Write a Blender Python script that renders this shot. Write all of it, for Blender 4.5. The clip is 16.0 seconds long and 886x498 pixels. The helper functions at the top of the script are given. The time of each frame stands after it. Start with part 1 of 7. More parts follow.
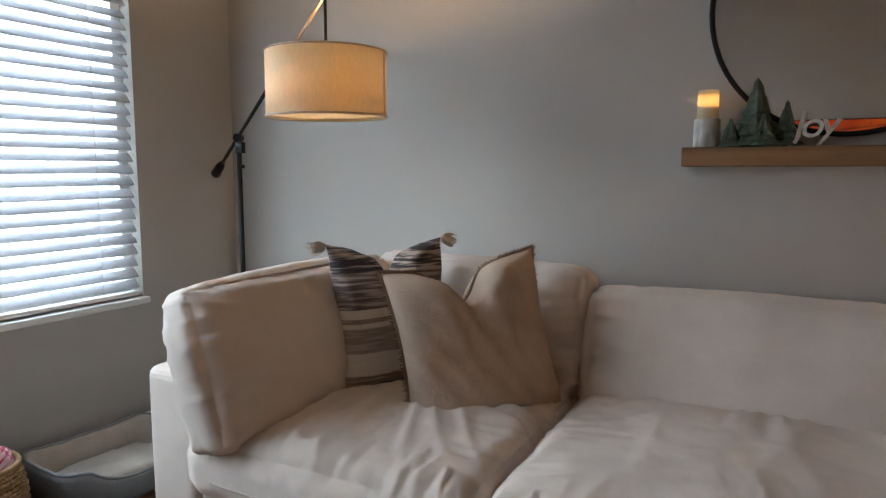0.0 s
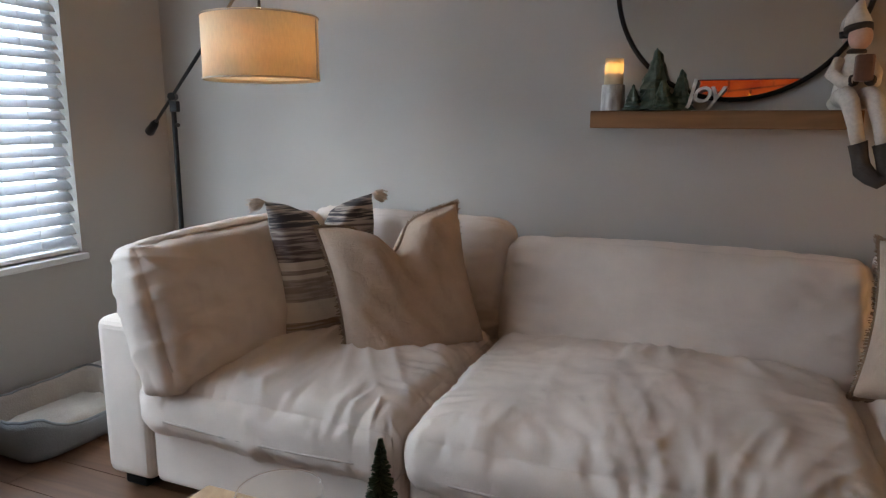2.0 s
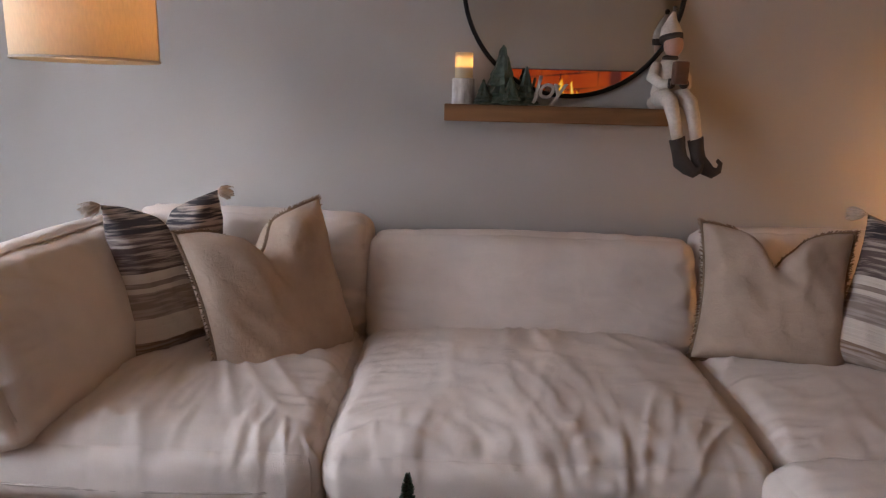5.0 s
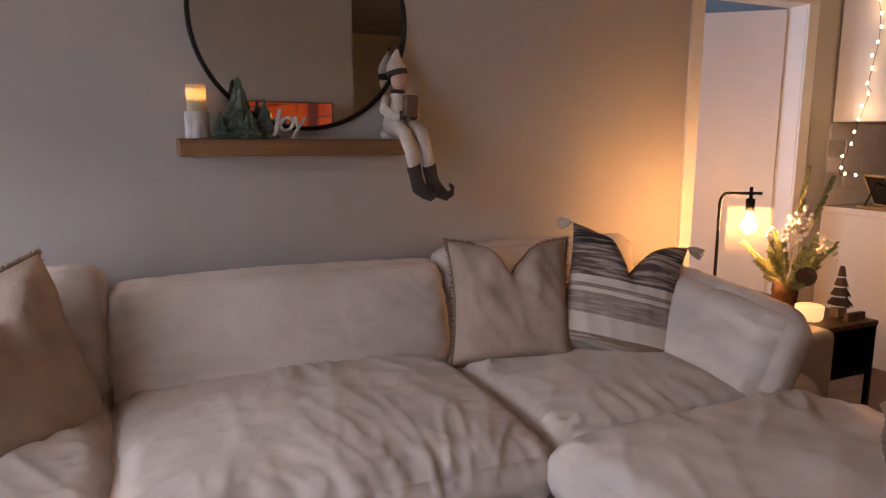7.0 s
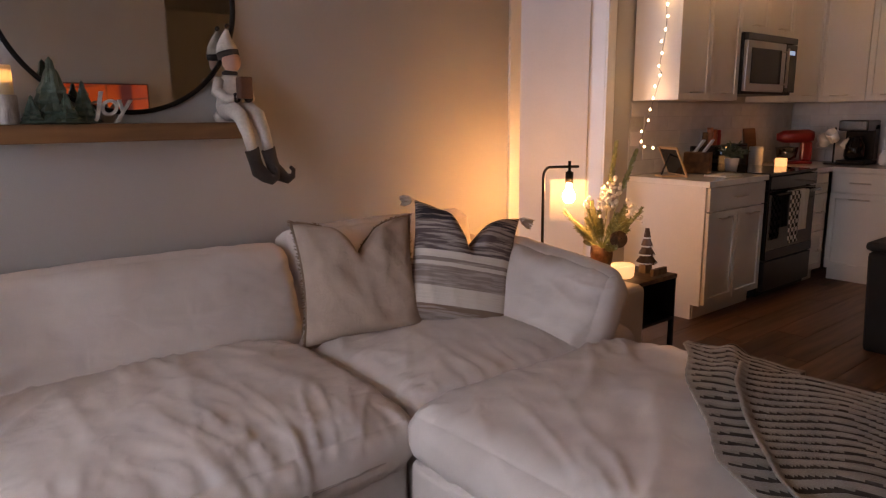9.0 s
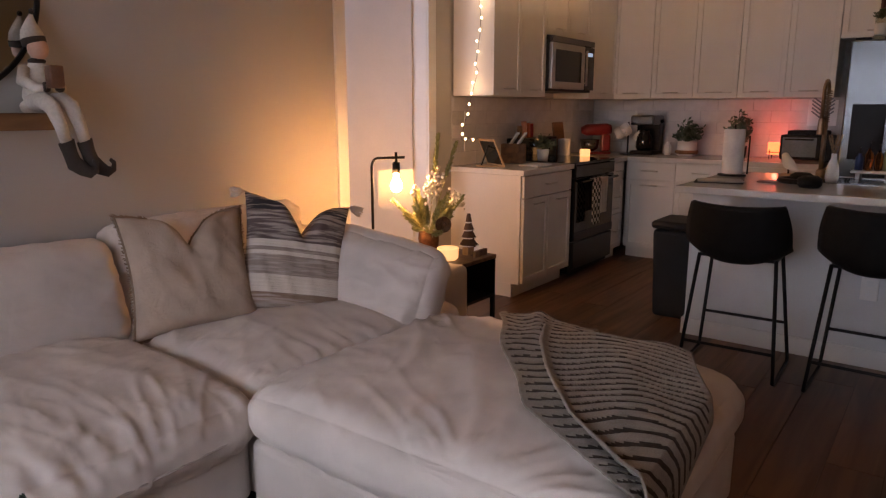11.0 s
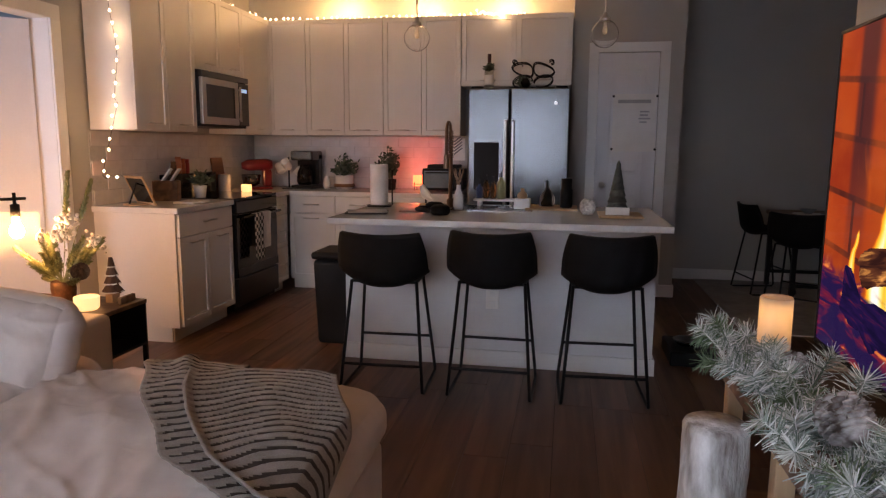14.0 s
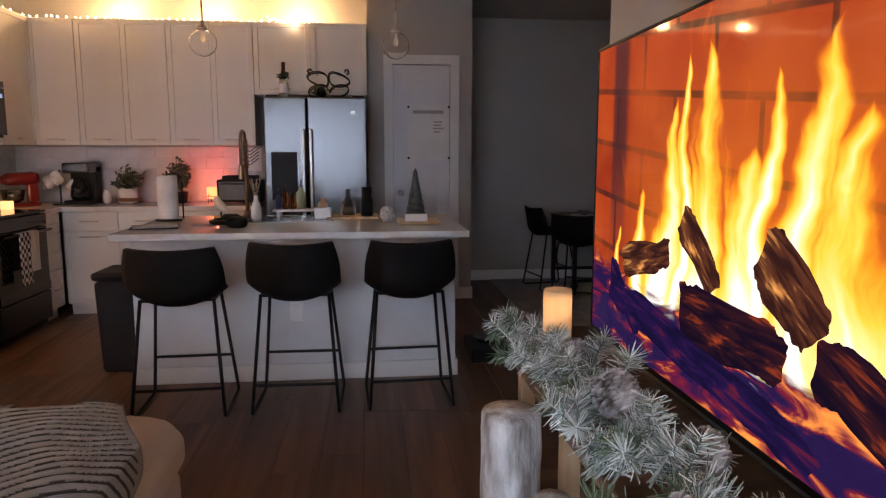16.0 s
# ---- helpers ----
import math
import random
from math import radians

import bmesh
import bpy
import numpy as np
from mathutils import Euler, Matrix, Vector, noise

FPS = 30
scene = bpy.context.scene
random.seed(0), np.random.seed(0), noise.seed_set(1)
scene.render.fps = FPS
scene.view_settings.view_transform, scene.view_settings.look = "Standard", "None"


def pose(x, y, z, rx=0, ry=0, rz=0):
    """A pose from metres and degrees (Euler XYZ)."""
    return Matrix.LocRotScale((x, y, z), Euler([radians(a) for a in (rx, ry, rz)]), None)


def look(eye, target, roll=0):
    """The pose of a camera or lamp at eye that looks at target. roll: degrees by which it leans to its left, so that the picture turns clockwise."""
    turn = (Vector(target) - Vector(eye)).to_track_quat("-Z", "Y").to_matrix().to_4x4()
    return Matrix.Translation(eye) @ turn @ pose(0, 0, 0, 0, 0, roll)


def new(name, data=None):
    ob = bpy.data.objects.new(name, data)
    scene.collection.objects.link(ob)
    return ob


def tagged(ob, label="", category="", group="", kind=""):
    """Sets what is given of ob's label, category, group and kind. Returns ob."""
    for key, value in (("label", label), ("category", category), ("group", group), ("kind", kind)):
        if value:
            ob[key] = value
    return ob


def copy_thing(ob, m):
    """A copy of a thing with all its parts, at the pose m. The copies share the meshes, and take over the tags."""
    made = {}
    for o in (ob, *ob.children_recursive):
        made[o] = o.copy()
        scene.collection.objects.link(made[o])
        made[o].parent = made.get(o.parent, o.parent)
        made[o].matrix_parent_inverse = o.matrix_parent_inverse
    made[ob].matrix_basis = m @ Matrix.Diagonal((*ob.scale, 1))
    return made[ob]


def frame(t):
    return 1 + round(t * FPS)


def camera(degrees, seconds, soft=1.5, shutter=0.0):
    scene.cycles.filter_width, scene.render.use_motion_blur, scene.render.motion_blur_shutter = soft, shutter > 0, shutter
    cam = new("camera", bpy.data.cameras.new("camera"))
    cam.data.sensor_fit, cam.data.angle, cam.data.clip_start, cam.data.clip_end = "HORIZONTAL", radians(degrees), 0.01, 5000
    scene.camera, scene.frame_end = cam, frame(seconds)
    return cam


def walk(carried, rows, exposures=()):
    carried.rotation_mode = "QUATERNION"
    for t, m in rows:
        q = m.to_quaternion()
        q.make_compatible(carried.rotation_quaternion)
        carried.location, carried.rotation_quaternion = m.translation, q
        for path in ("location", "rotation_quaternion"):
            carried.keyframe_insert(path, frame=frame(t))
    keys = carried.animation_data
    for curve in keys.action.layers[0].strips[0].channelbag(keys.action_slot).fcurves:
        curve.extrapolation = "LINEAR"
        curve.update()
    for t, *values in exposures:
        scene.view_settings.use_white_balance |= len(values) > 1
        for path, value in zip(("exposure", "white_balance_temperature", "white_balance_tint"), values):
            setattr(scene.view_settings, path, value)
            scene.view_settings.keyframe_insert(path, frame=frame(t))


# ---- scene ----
cam = camera(66.1, 16.0, 1.25)
PATH = [
    (0, (-0.068, 0.041, 1.243), (-1.005, 1.793, 1.01), 0.0),
    (0.5, (-0.037, -0.009, 1.247), (-0.959, 1.748, 1.002), 0.1),
    (1, (-0.012, -0.08, 1.269), (-0.894, 1.689, 0.965), 0.1),
    (1.5, (0.019, -0.123, 1.273), (-0.826, 1.656, 0.926), 0.2),
    (2, (0.043, -0.14, 1.275), (-0.714, 1.675, 0.907), 0.2),
    (2.5, (0.065, -0.143, 1.278), (-0.591, 1.713, 0.926), 0.4),
    (3, (0.071, -0.143, 1.285), (-0.502, 1.741, 0.935), 0.5),
    (5.3, (-0.465, -0.184, 1.332), (-0.356, 1.767, 0.907), 1.7),
    (5.5, (-0.499, -0.191, 1.334), (-0.275, 1.753, 0.921), 1.8),
    (6, (-0.561, -0.172, 1.322), (-0.084, 1.732, 0.938), 1.5),
    (6.5, (-0.623, -0.137, 1.323), (0.05, 1.715, 0.982), 1.1),
    (7, (-0.654, -0.121, 1.33), (0.179, 1.668, 1.004), 0.3),
    (7.5, (-0.689, -0.124, 1.331), (0.277, 1.593, 0.987), 0.2),
    (8, (-0.713, -0.137, 1.332), (0.371, 1.503, 0.964), -0.1),
    (8.5, (-0.728, -0.143, 1.331), (0.443, 1.435, 0.958), -0.4),
    (10.8, (-0.82, -0.261, 1.331), (0.707, 0.967, 0.927), 0.0),
    (11, (-0.838, -0.281, 1.329), (0.731, 0.893, 0.929), -0.0),
    (11.5, (-0.858, -0.324, 1.329), (0.823, 0.688, 0.941), 0.1),
    (12, (-0.856, -0.336, 1.337), (0.91, 0.531, 0.979), 0.3),
    (12.5, (-0.849, -0.36, 1.341), (0.972, 0.401, 1.013), 0.1),
    (13, (-0.842, -0.383, 1.344), (1.02, 0.276, 1.032), -0.0),
    (13.5, (-0.831, -0.415, 1.342), (1.073, 0.121, 1.043), 0.0),
    (14, (-0.823, -0.43, 1.34), (1.122, -0.077, 1.04), 0.4),
    (14.5, (-0.826, -0.431, 1.339), (1.148, -0.296, 1.047), 0.6),
    (15, (-0.833, -0.431, 1.338), (1.147, -0.452, 1.057), 0.5),
    (15.5, (-0.827, -0.438, 1.333), (1.151, -0.556, 1.061), 0.2),
    (16, (-0.821, -0.45, 1.33), (1.149, -0.66, 1.062), 0.0),
]
EXPOSURES = [(0.0, -0.30, 6500, 9), (3.0, -0.28, 6550, 15), (5.5, -0.24, 6950, 25), (8.5, -0.42, 7000, 28), (11.0, -0.42, 6950, 27), (12.0, -0.32, 6900, 26), (13.0, -0.27, 6900, 26), (14.5, 0.06, 6550, 24), (16.0, 0.12, 6500, 24)]
walk(cam, [(t, look(eye, target, roll)) for t, eye, target, roll in PATH], EXPOSURES)

# ---- light ----
world = bpy.data.worlds.new("world")
scene.world = world
world.use_nodes = True
_sky = world.node_tree.nodes.new("ShaderNodeTexSky")
_sky.sky_type, _sky.sun_disc = "NISHITA", False
_sky.sun_elevation, _sky.sun_rotation = radians(12), radians(200)
world.node_tree.nodes["Background"].inputs[1].default_value = 0.08
world.node_tree.links.new(_sky.outputs[0], world.node_tree.nodes["Background"].inputs[0])


def lamp(name, kind, at, energy, color, size=0.05, target=None, size_y=None):
    d = bpy.data.lights.new(name, kind)
    d.energy, d.color = energy, color
    if kind == "AREA":
        d.size = size
        if size_y:
            d.shape, d.size_y = "RECTANGLE", size_y
    else:
        d.shadow_soft_size = size
    o = new(name, d)
    o.matrix_world = look(at, target) if target else pose(*at)
    return o


lamp("window_daylight", "AREA", (-2.93, 0.79, 1.52), 116, (0.70, 0.86, 1.0), 2.55, (0.0, 0.79, 1.50), 1.65)
lamp("floor_lamp_bulb_light", "POINT", (-1.552, 1.965, 1.57), 62, (1.0, 0.66, 0.36), 0.04)
lamp("bedroom_daylight", "AREA", (0.15, 3.9, 1.5), 42, (0.66, 0.80, 1.0), 1.3, (3.0, 3.6, 1.3), 1.4)
for _x, _y in ((4.3, 2.56), (5.54, 1.7), (5.54, 0.9), (5.54, 0.15)):
    lamp("string_light_glow", "POINT", (_x, _y, 2.55), 13, (1.0, 0.62, 0.25), 0.03)
lamp("red_candle_light", "POINT", (5.53, 0.93, 1.06), 3.2, (1.0, 0.12, 0.08), 0.04)


# ---- materials ----
def nodes_of(name):
    m = bpy.data.materials.new(name)
    m.use_nodes = True
    return m, m.node_tree.nodes, m.node_tree.links, m.node_tree.nodes["Principled BSDF"]


def mat(name, color, rough=0.6, metal=0.0, var=0.12, scale=6.0, bump=0.15, fine=90.0, emit=None, power=0.0, stretch=(1, 1, 1), tone=None, transmission=0.0, sheen=0.0, spread=0.06):
    """A surface with broad stains, fine grain and relief; tone: the second colour of the stains."""
    m, n, l, b = nodes_of(name)
    co = n.new("ShaderNodeTexCoord")
    mp = n.new("ShaderNodeMapping")
    mp.inputs["Scale"].default_value = stretch
    l.new(co.outputs["Object"], mp.inputs[0])
    big, small = n.new("ShaderNodeTexNoise"), n.new("ShaderNodeTexNoise")
    big.inputs["Scale"].default_value, big.inputs["Detail"].default_value = scale, 5
    small.inputs["Scale"].default_value, small.inputs["Detail"].default_value = fine, 3
    l.new(mp.outputs[0], big.inputs[0])
    l.new(mp.outputs[0], small.inputs[0])
    mix = n.new("ShaderNodeMix")
    mix.data_type = "RGBA"
    t = tone or [c * (1 - var * 2.2) for c in color]
    mix.inputs[6].default_value, mix.inputs[7].default_value = (*color, 1), (*t, 1)
    ramp = n.new("ShaderNodeMapRange")
    ramp.inputs[1].default_value, ramp.inputs[2].default_value = 0.35, 0.7
    l.new(big.outputs[0], ramp.inputs[0])
    l.new(ramp.outputs[0], mix.inputs[0])
    g = n.new("ShaderNodeMix")
    g.data_type, g.blend_type = "RGBA", "MULTIPLY"
    g.inputs[0].default_value = min(1.0, var * 2.5)
    l.new(mix.outputs[2], g.inputs[6])
    l.new(small.outputs[0], g.inputs[7])
    gain = n.new("ShaderNodeMix")
    gain.data_type, gain.blend_type = "RGBA", "MULTIPLY"
    gain.inputs[0].default_value = 1
    k = 1 + min(1.0, var * 2.5) * 0.5
    gain.inputs[7].default_value = (k, k, k, 1)
    l.new(g.outputs[2], gain.inputs[6])
    l.new(gain.outputs[2], b.inputs["Base Color"])
    rr = n.new("ShaderNodeMapRange")
    rr.inputs[3].default_value, rr.inputs[4].default_value = max(0.02, rough - spread), min(1, rough + spread)
    l.new(big.outputs[0], rr.inputs[0])
    l.new(rr.outputs[0], b.inputs["Roughness"])
    b.inputs["Metallic"].default_value = metal
    b.inputs["Transmission Weight"].default_value = transmission
    b.inputs["Sheen Weight"].default_value = sheen
    if bump:
        bp = n.new("ShaderNodeBump")
        bp.inputs["Strength"].default_value, bp.inputs["Distance"].default_value = bump, 0.004
        l.new(small.outputs[0], bp.inputs["Height"])
        l.new(bp.outputs[0], b.inputs["Normal"])
    if emit:
        b.inputs["Emission Color"].default_value, b.inputs["Emission Strength"].default_value = (*emit, 1), power
    return m


def glow(name, color, power):
    m, n, l, b = nodes_of(name)
    b.inputs["Base Color"].default_value = (*[min(c, 0.9) for c in color], 1)
    b.inputs["Emission Color"].default_value, b.inputs["Emission Strength"].default_value = (*color, 1), power
    return m


def glass(name, color=(1, 1, 1), rough=0.02, bump=0.0):
    m, n, l, b = nodes_of(name)
    b.inputs["Base Color"].default_value = (*color, 1)
    b.inputs["Roughness"].default_value, b.inputs["Transmission Weight"].default_value, b.inputs["IOR"].default_value = rough, 1, 1.45
    if bump:
        v, bp = n.new("ShaderNodeTexVoronoi"), n.new("ShaderNodeBump")
        v.inputs["Scale"].default_value = 160
        bp.inputs["Strength"].default_value, bp.inputs["Distance"].default_value = bump, 0.002
        l.new(v.outputs[0], bp.inputs["Height"])
        l.new(bp.outputs[0], b.inputs["Normal"])
    return m


def translucent(name, color, amount=0.5, fine=200.0, emit=0.0):
    """Cloth or plastic through which light shines."""
    m, n, l, b = nodes_of(name)
    out = [x for x in n if x.type == "OUTPUT_MATERIAL"][0]
    co, no = n.new("ShaderNodeTexCoord"), n.new("ShaderNodeTexNoise")
    mp = n.new("ShaderNodeMapping")
    mp.inputs["Scale"].default_value = (1, 1, 0.25)
    l.new(co.outputs["Object"], mp.inputs[0])
    l.new(mp.outputs[0], no.inputs[0])
    no.inputs["Scale"].default_value, no.inputs["Detail"].default_value = fine, 4
    mix = n.new("ShaderNodeMix")
    mix.data_type = "RGBA"
    mix.inputs[6].default_value, mix.inputs[7].default_value = (*[c * 0.78 for c in color], 1), (*color, 1)
    l.new(no.outputs[0], mix.inputs[0])
    l.new(mix.outputs[2], b.inputs["Base Color"])
    b.inputs["Roughness"].default_value = 0.8
    tr, ms = n.new("ShaderNodeBsdfTranslucent"), n.new("ShaderNodeMixShader")
    l.new(mix.outputs[2], tr.inputs[0])
    ms.inputs[0].default_value = amount
    l.new(b.outputs[0], ms.inputs[1])
    l.new(tr.outputs[0], ms.inputs[2])
    l.new(ms.outputs[0], out.inputs[0])
    return m


def wood(name, light, dark, axis=0, rough=0.5, rings=9.0, bump=0.15, random_tone=0.0, fine=1.0):
    """Timber with the grain along one axis."""
    m, n, l, b = nodes_of(name)
    co, mp, no = n.new("ShaderNodeTexCoord"), n.new("ShaderNodeMapping"), n.new("ShaderNodeTexNoise")
    sc = [rings * 2.2] * 3
    sc[axis] = rings * 0.16
    mp.inputs["Scale"].default_value = sc
    l.new(co.outputs["Object"], mp.inputs[0])
    info = n.new("ShaderNodeObjectInfo")
    add = n.new("ShaderNodeVectorMath")
    mul = n.new("ShaderNodeMath")
    mul.operation = "MULTIPLY"
    mul.inputs[1].default_value = 57
    l.new(info.outputs["Random"], mul.inputs[0])
    l.new(mp.outputs[0], add.inputs[0])
    l.new(mul.outputs[0], add.inputs[1])
    l.new(add.outputs[0], no.inputs[0])
    no.inputs["Scale"].default_value, no.inputs["Detail"].default_value, no.inputs["Distortion"].default_value = 1, 8, 0.6
    r = n.new("ShaderNodeValToRGB")
    r.color_ramp.elements[0].position, r.color_ramp.elements[1].position = 0.32, 0.68
    r.color_ramp.elements[0].color, r.color_ramp.elements[1].color = (*dark, 1), (*light, 1)
    l.new(no.outputs[0], r.inputs[0])
    hs = n.new("ShaderNodeHueSaturation")
    mr = n.new("ShaderNodeMapRange")
    mr.inputs[3].default_value, mr.inputs[4].default_value = 1 - random_tone, 1 + random_tone
    l.new(info.outputs["Random"], mr.inputs[0])
    l.new(mr.outputs[0], hs.inputs["Value"])
    l.new(r.outputs[0], hs.inputs["Color"])
    l.new(hs.outputs[0], b.inputs["Base Color"])
    rr = n.new("ShaderNodeMapRange")
    rr.inputs[3].default_value, rr.inputs[4].default_value = rough + 0.08, max(0.05, rough - 0.08)
    l.new(no.outputs[0], rr.inputs[0])
    l.new(rr.outputs[0], b.inputs["Roughness"])
    bp = n.new("ShaderNodeBump")
    bp.inputs["Strength"].default_value, bp.inputs["Distance"].default_value = bump, 0.003
    l.new(no.outputs[0], bp.inputs["Height"])
    l.new(bp.outputs[0], b.inputs["Normal"])
    return m


WALL = mat("wall_paint", (0.435, 0.41, 0.378), 0.75, var=0.03, scale=1.5, bump=0.25, fine=260)
CEIL = mat("ceiling_paint", (0.52, 0.505, 0.485), 0.85, var=0.03, scale=2, bump=0.3, fine=180)
TRIM = mat("white_trim_paint", (0.74, 0.73, 0.71), 0.4, var=0.03, scale=4, bump=0.05)
DOORP = mat("white_door_paint", (0.72, 0.72, 0.74), 0.45, var=0.03, scale=3, bump=0.06)
LINEN = mat("cream_sofa_linen", (0.70, 0.605, 0.54), 0.9, var=0.06, scale=5, bump=0.5, fine=420, sheen=0.06)
PIPING = mat("cream_piping", (0.52, 0.44, 0.38), 0.9, var=0.06, bump=0.4, fine=400)
PLANK = wood("brown_floor_plank", (0.155, 0.072, 0.036), (0.072, 0.032, 0.015), 0, 0.42, 7, 0.12, 0.2)
GROUT = mat("floor_joint", (0.05, 0.025, 0.013), 0.8)
CAB = mat("white_cabinet_paint", (0.72, 0.69, 0.65), 0.42, var=0.03, scale=3, bump=0.06)
QUARTZ = mat("white_quartz", (0.74, 0.72, 0.69), 0.12, var=0.05, scale=14, bump=0.0, fine=300)
TILE = mat("glossy_white_tile", (0.66, 0.63, 0.61), 0.18, var=0.05, scale=9, bump=0.08, fine=25)
STEEL = mat("brushed_steel", (0.125, 0.128, 0.13), 0.20, 1.0, var=0.02, scale=2, bump=0.0, fine=40, stretch=(1, 1, 30), spread=0.05)
LIGHTSTEEL = mat("satin_steel", (0.42, 0.40, 0.38), 0.32, 1.0, var=0.02, scale=3, bump=0.004, spread=0.02)
DARKSTEEL = mat("slate_steel", (0.055, 0.055, 0.058), 0.38, 0.9, var=0.02, scale=3, bump=0.004, spread=0.02)
NICKEL = mat("brushed_nickel", (0.62, 0.58, 0.53), 0.28, 1.0, var=0.03, bump=0.02)
BLACK = mat("black_metal", (0.012, 0.012, 0.013), 0.45, 0.3, var=0.1, bump=0.08)
BLACKGLOSS = mat("black_glass", (0.008, 0.008, 0.009), 0.08, var=0.05, bump=0.0)
PLASTIC = mat("dark_grey_plastic", (0.012, 0.013, 0.016), 0.62, var=0.06, bump=0.2)
LEATHER = mat("black_faux_leather", (0.007, 0.0066, 0.007), 0.6, var=0.15, scale=12, bump=0.35, fine=260)
TAUPE = mat("taupe_pillow_cloth", (0.52, 0.39, 0.30), 0.92, var=0.1, scale=7, bump=0.6, fine=380, sheen=0.05)
def creased(m, scale, height, twist):
    """Adds soft cloth wrinkles to a material's relief."""
    n, l = m.node_tree.nodes, m.node_tree.links
    b = n["Principled BSDF"]
    co, no, bp = n.new("ShaderNodeTexCoord"), n.new("ShaderNodeTexNoise"), n.new("ShaderNodeBump")
    no.inputs["Scale"].default_value, no.inputs["Detail"].default_value, no.inputs["Distortion"].default_value = scale, 3, twist
    bp.inputs["Strength"].default_value, bp.inputs["Distance"].default_value = 0.55, height
    l.new(co.outputs["Object"], no.inputs[0])
    l.new(no.outputs[0], bp.inputs["Height"])
    old = b.inputs["Normal"].links[0].from_socket
    l.new(old, bp.inputs["Normal"])
    l.new(bp.outputs[0], b.inputs["Normal"])


PLASTIC.node_tree.nodes["Principled BSDF"].inputs["Specular IOR Level"].default_value = 0.25
creased(LINEN, 9, 0.012, 0.7)
creased(TAUPE, 8, 0.018, 0.3)
creased(TAUPE, 28, 0.006, 1.2)
LEATHER.node_tree.nodes["Principled BSDF"].inputs["Specular IOR Level"].default_value = 0.18
BLACK.node_tree.nodes["Principled BSDF"].inputs["Specular IOR Level"].default_value = 0.25
GREY = mat("island_paint", (0.62, 0.62, 0.62), 0.5, var=0.03, bump=0.08)
WHITE = mat("white_ceramic", (0.78, 0.76, 0.73), 0.3, var=0.04, bump=0.04)
SHELFWOOD = wood("walnut_stained_pine", (0.30, 0.145, 0.055), (0.10, 0.045, 0.018), 0, 0.6, 6, 0.3)
RUSTIC = wood("rustic_brown_board", (0.24, 0.14, 0.075), (0.10, 0.055, 0.03), 1, 0.5, 8, 0.2)
PALEWOOD = wood("pale_wood", (0.55, 0.38, 0.22), (0.38, 0.24, 0.13), 2, 0.55, 8, 0.15)
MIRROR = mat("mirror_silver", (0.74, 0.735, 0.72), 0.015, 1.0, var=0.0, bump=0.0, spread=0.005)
SHADE = translucent("linen_shade", (0.95, 0.79, 0.55), 0.40, 170)
BLIND = translucent("white_blind_slat", (0.80, 0.82, 0.86), 0.20, 40)
CLEAR = glass("clear_glass")
CLEAR.node_tree.nodes["Principled BSDF"].inputs["IOR"].default_value = 1.18
SEEDED, _n, _l, _b = nodes_of("seeded_glass")
_b.inputs["Roughness"].default_value, _b.inputs["Base Color"].default_value = 0.12, (0.9, 0.86, 0.78, 1)
_v, _p, _t, _m = _n.new("ShaderNodeTexVoronoi"), _n.new("ShaderNodeBump"), _n.new("ShaderNodeBsdfTransparent"), _n.new("ShaderNodeMixShader")
_v.inputs["Scale"].default_value, _p.inputs["Strength"].default_value, _p.inputs["Distance"].default_value = 170, 0.6, 0.002
_u, _w = _n.new("ShaderNodeBsdfTranslucent"), _n.new("ShaderNodeMixShader")
_u.inputs[0].default_value, _w.inputs[0].default_value, _m.inputs[0].default_value = (0.95, 0.9, 0.8, 1), 0.35, 0.023
_l.new(_v.outputs[0], _p.inputs["Height"])
_l.new(_p.outputs[0], _b.inputs["Normal"])
_l.new(_b.outputs[0], _w.inputs[1])
_l.new(_u.outputs[0], _w.inputs[2])
_l.new(_t.outputs[0], _m.inputs[1])
_l.new(_w.outputs[0], _m.inputs[2])
_l.new(_m.outputs[0], _n["Material Output"].inputs[0])
JAR = SEEDED.copy()
JAR.name = "clear_jar_glass"
JAR.node_tree.nodes[_m.name].inputs[0].default_value = 0.10
JAR.node_tree.nodes[_p.name].inputs["Strength"].default_value = 0.03


# ---- mesh helpers ----
def part(name, bm, material, parent=None, label="", smooth=False):
    """Links a bmesh as one mesh object under a thing or a part."""
    me = bpy.data.meshes.new(name)
    bmesh.ops.recalc_face_normals(bm, faces=bm.faces[:])
    if smooth:
        for f in bm.faces:
            f.smooth = True
    bm.to_mesh(me)
    bm.free()
    for m in (material if isinstance(material, (list, tuple)) else [material]):
        me.materials.append(m)
    o = new(name, me)
    if parent:
        o.parent = parent
    if label:
        tagged(o, label)
    return o


def thing(name, label, category, at=(0, 0, 0), turn=0, group="", kind=""):
    e = new(name)
    e.empty_display_size = 0.05
    e.matrix_world = pose(*at, 0, 0, turn)
    return tagged(e, label, category, group, kind)


def box(x0, x1, y0, y1, z0, z1, bevel=0.0, bm=None, seg=2):
    bm = bm or bmesh.new()
    r = bmesh.ops.create_cube(bm, size=1, matrix=Matrix.Translation(((x0 + x1) / 2, (y0 + y1) / 2, (z0 + z1) / 2)) @ Matrix.Diagonal((abs(x1 - x0), abs(y1 - y0), abs(z1 - z0), 1)))
    if bevel:
        es = {e for v in r["verts"] for e in v.link_edges}
        bmesh.ops.bevel(bm, geom=list(es), offset=bevel, segments=seg, profile=0.5, affect="EDGES", clamp_overlap=True)
    return bm


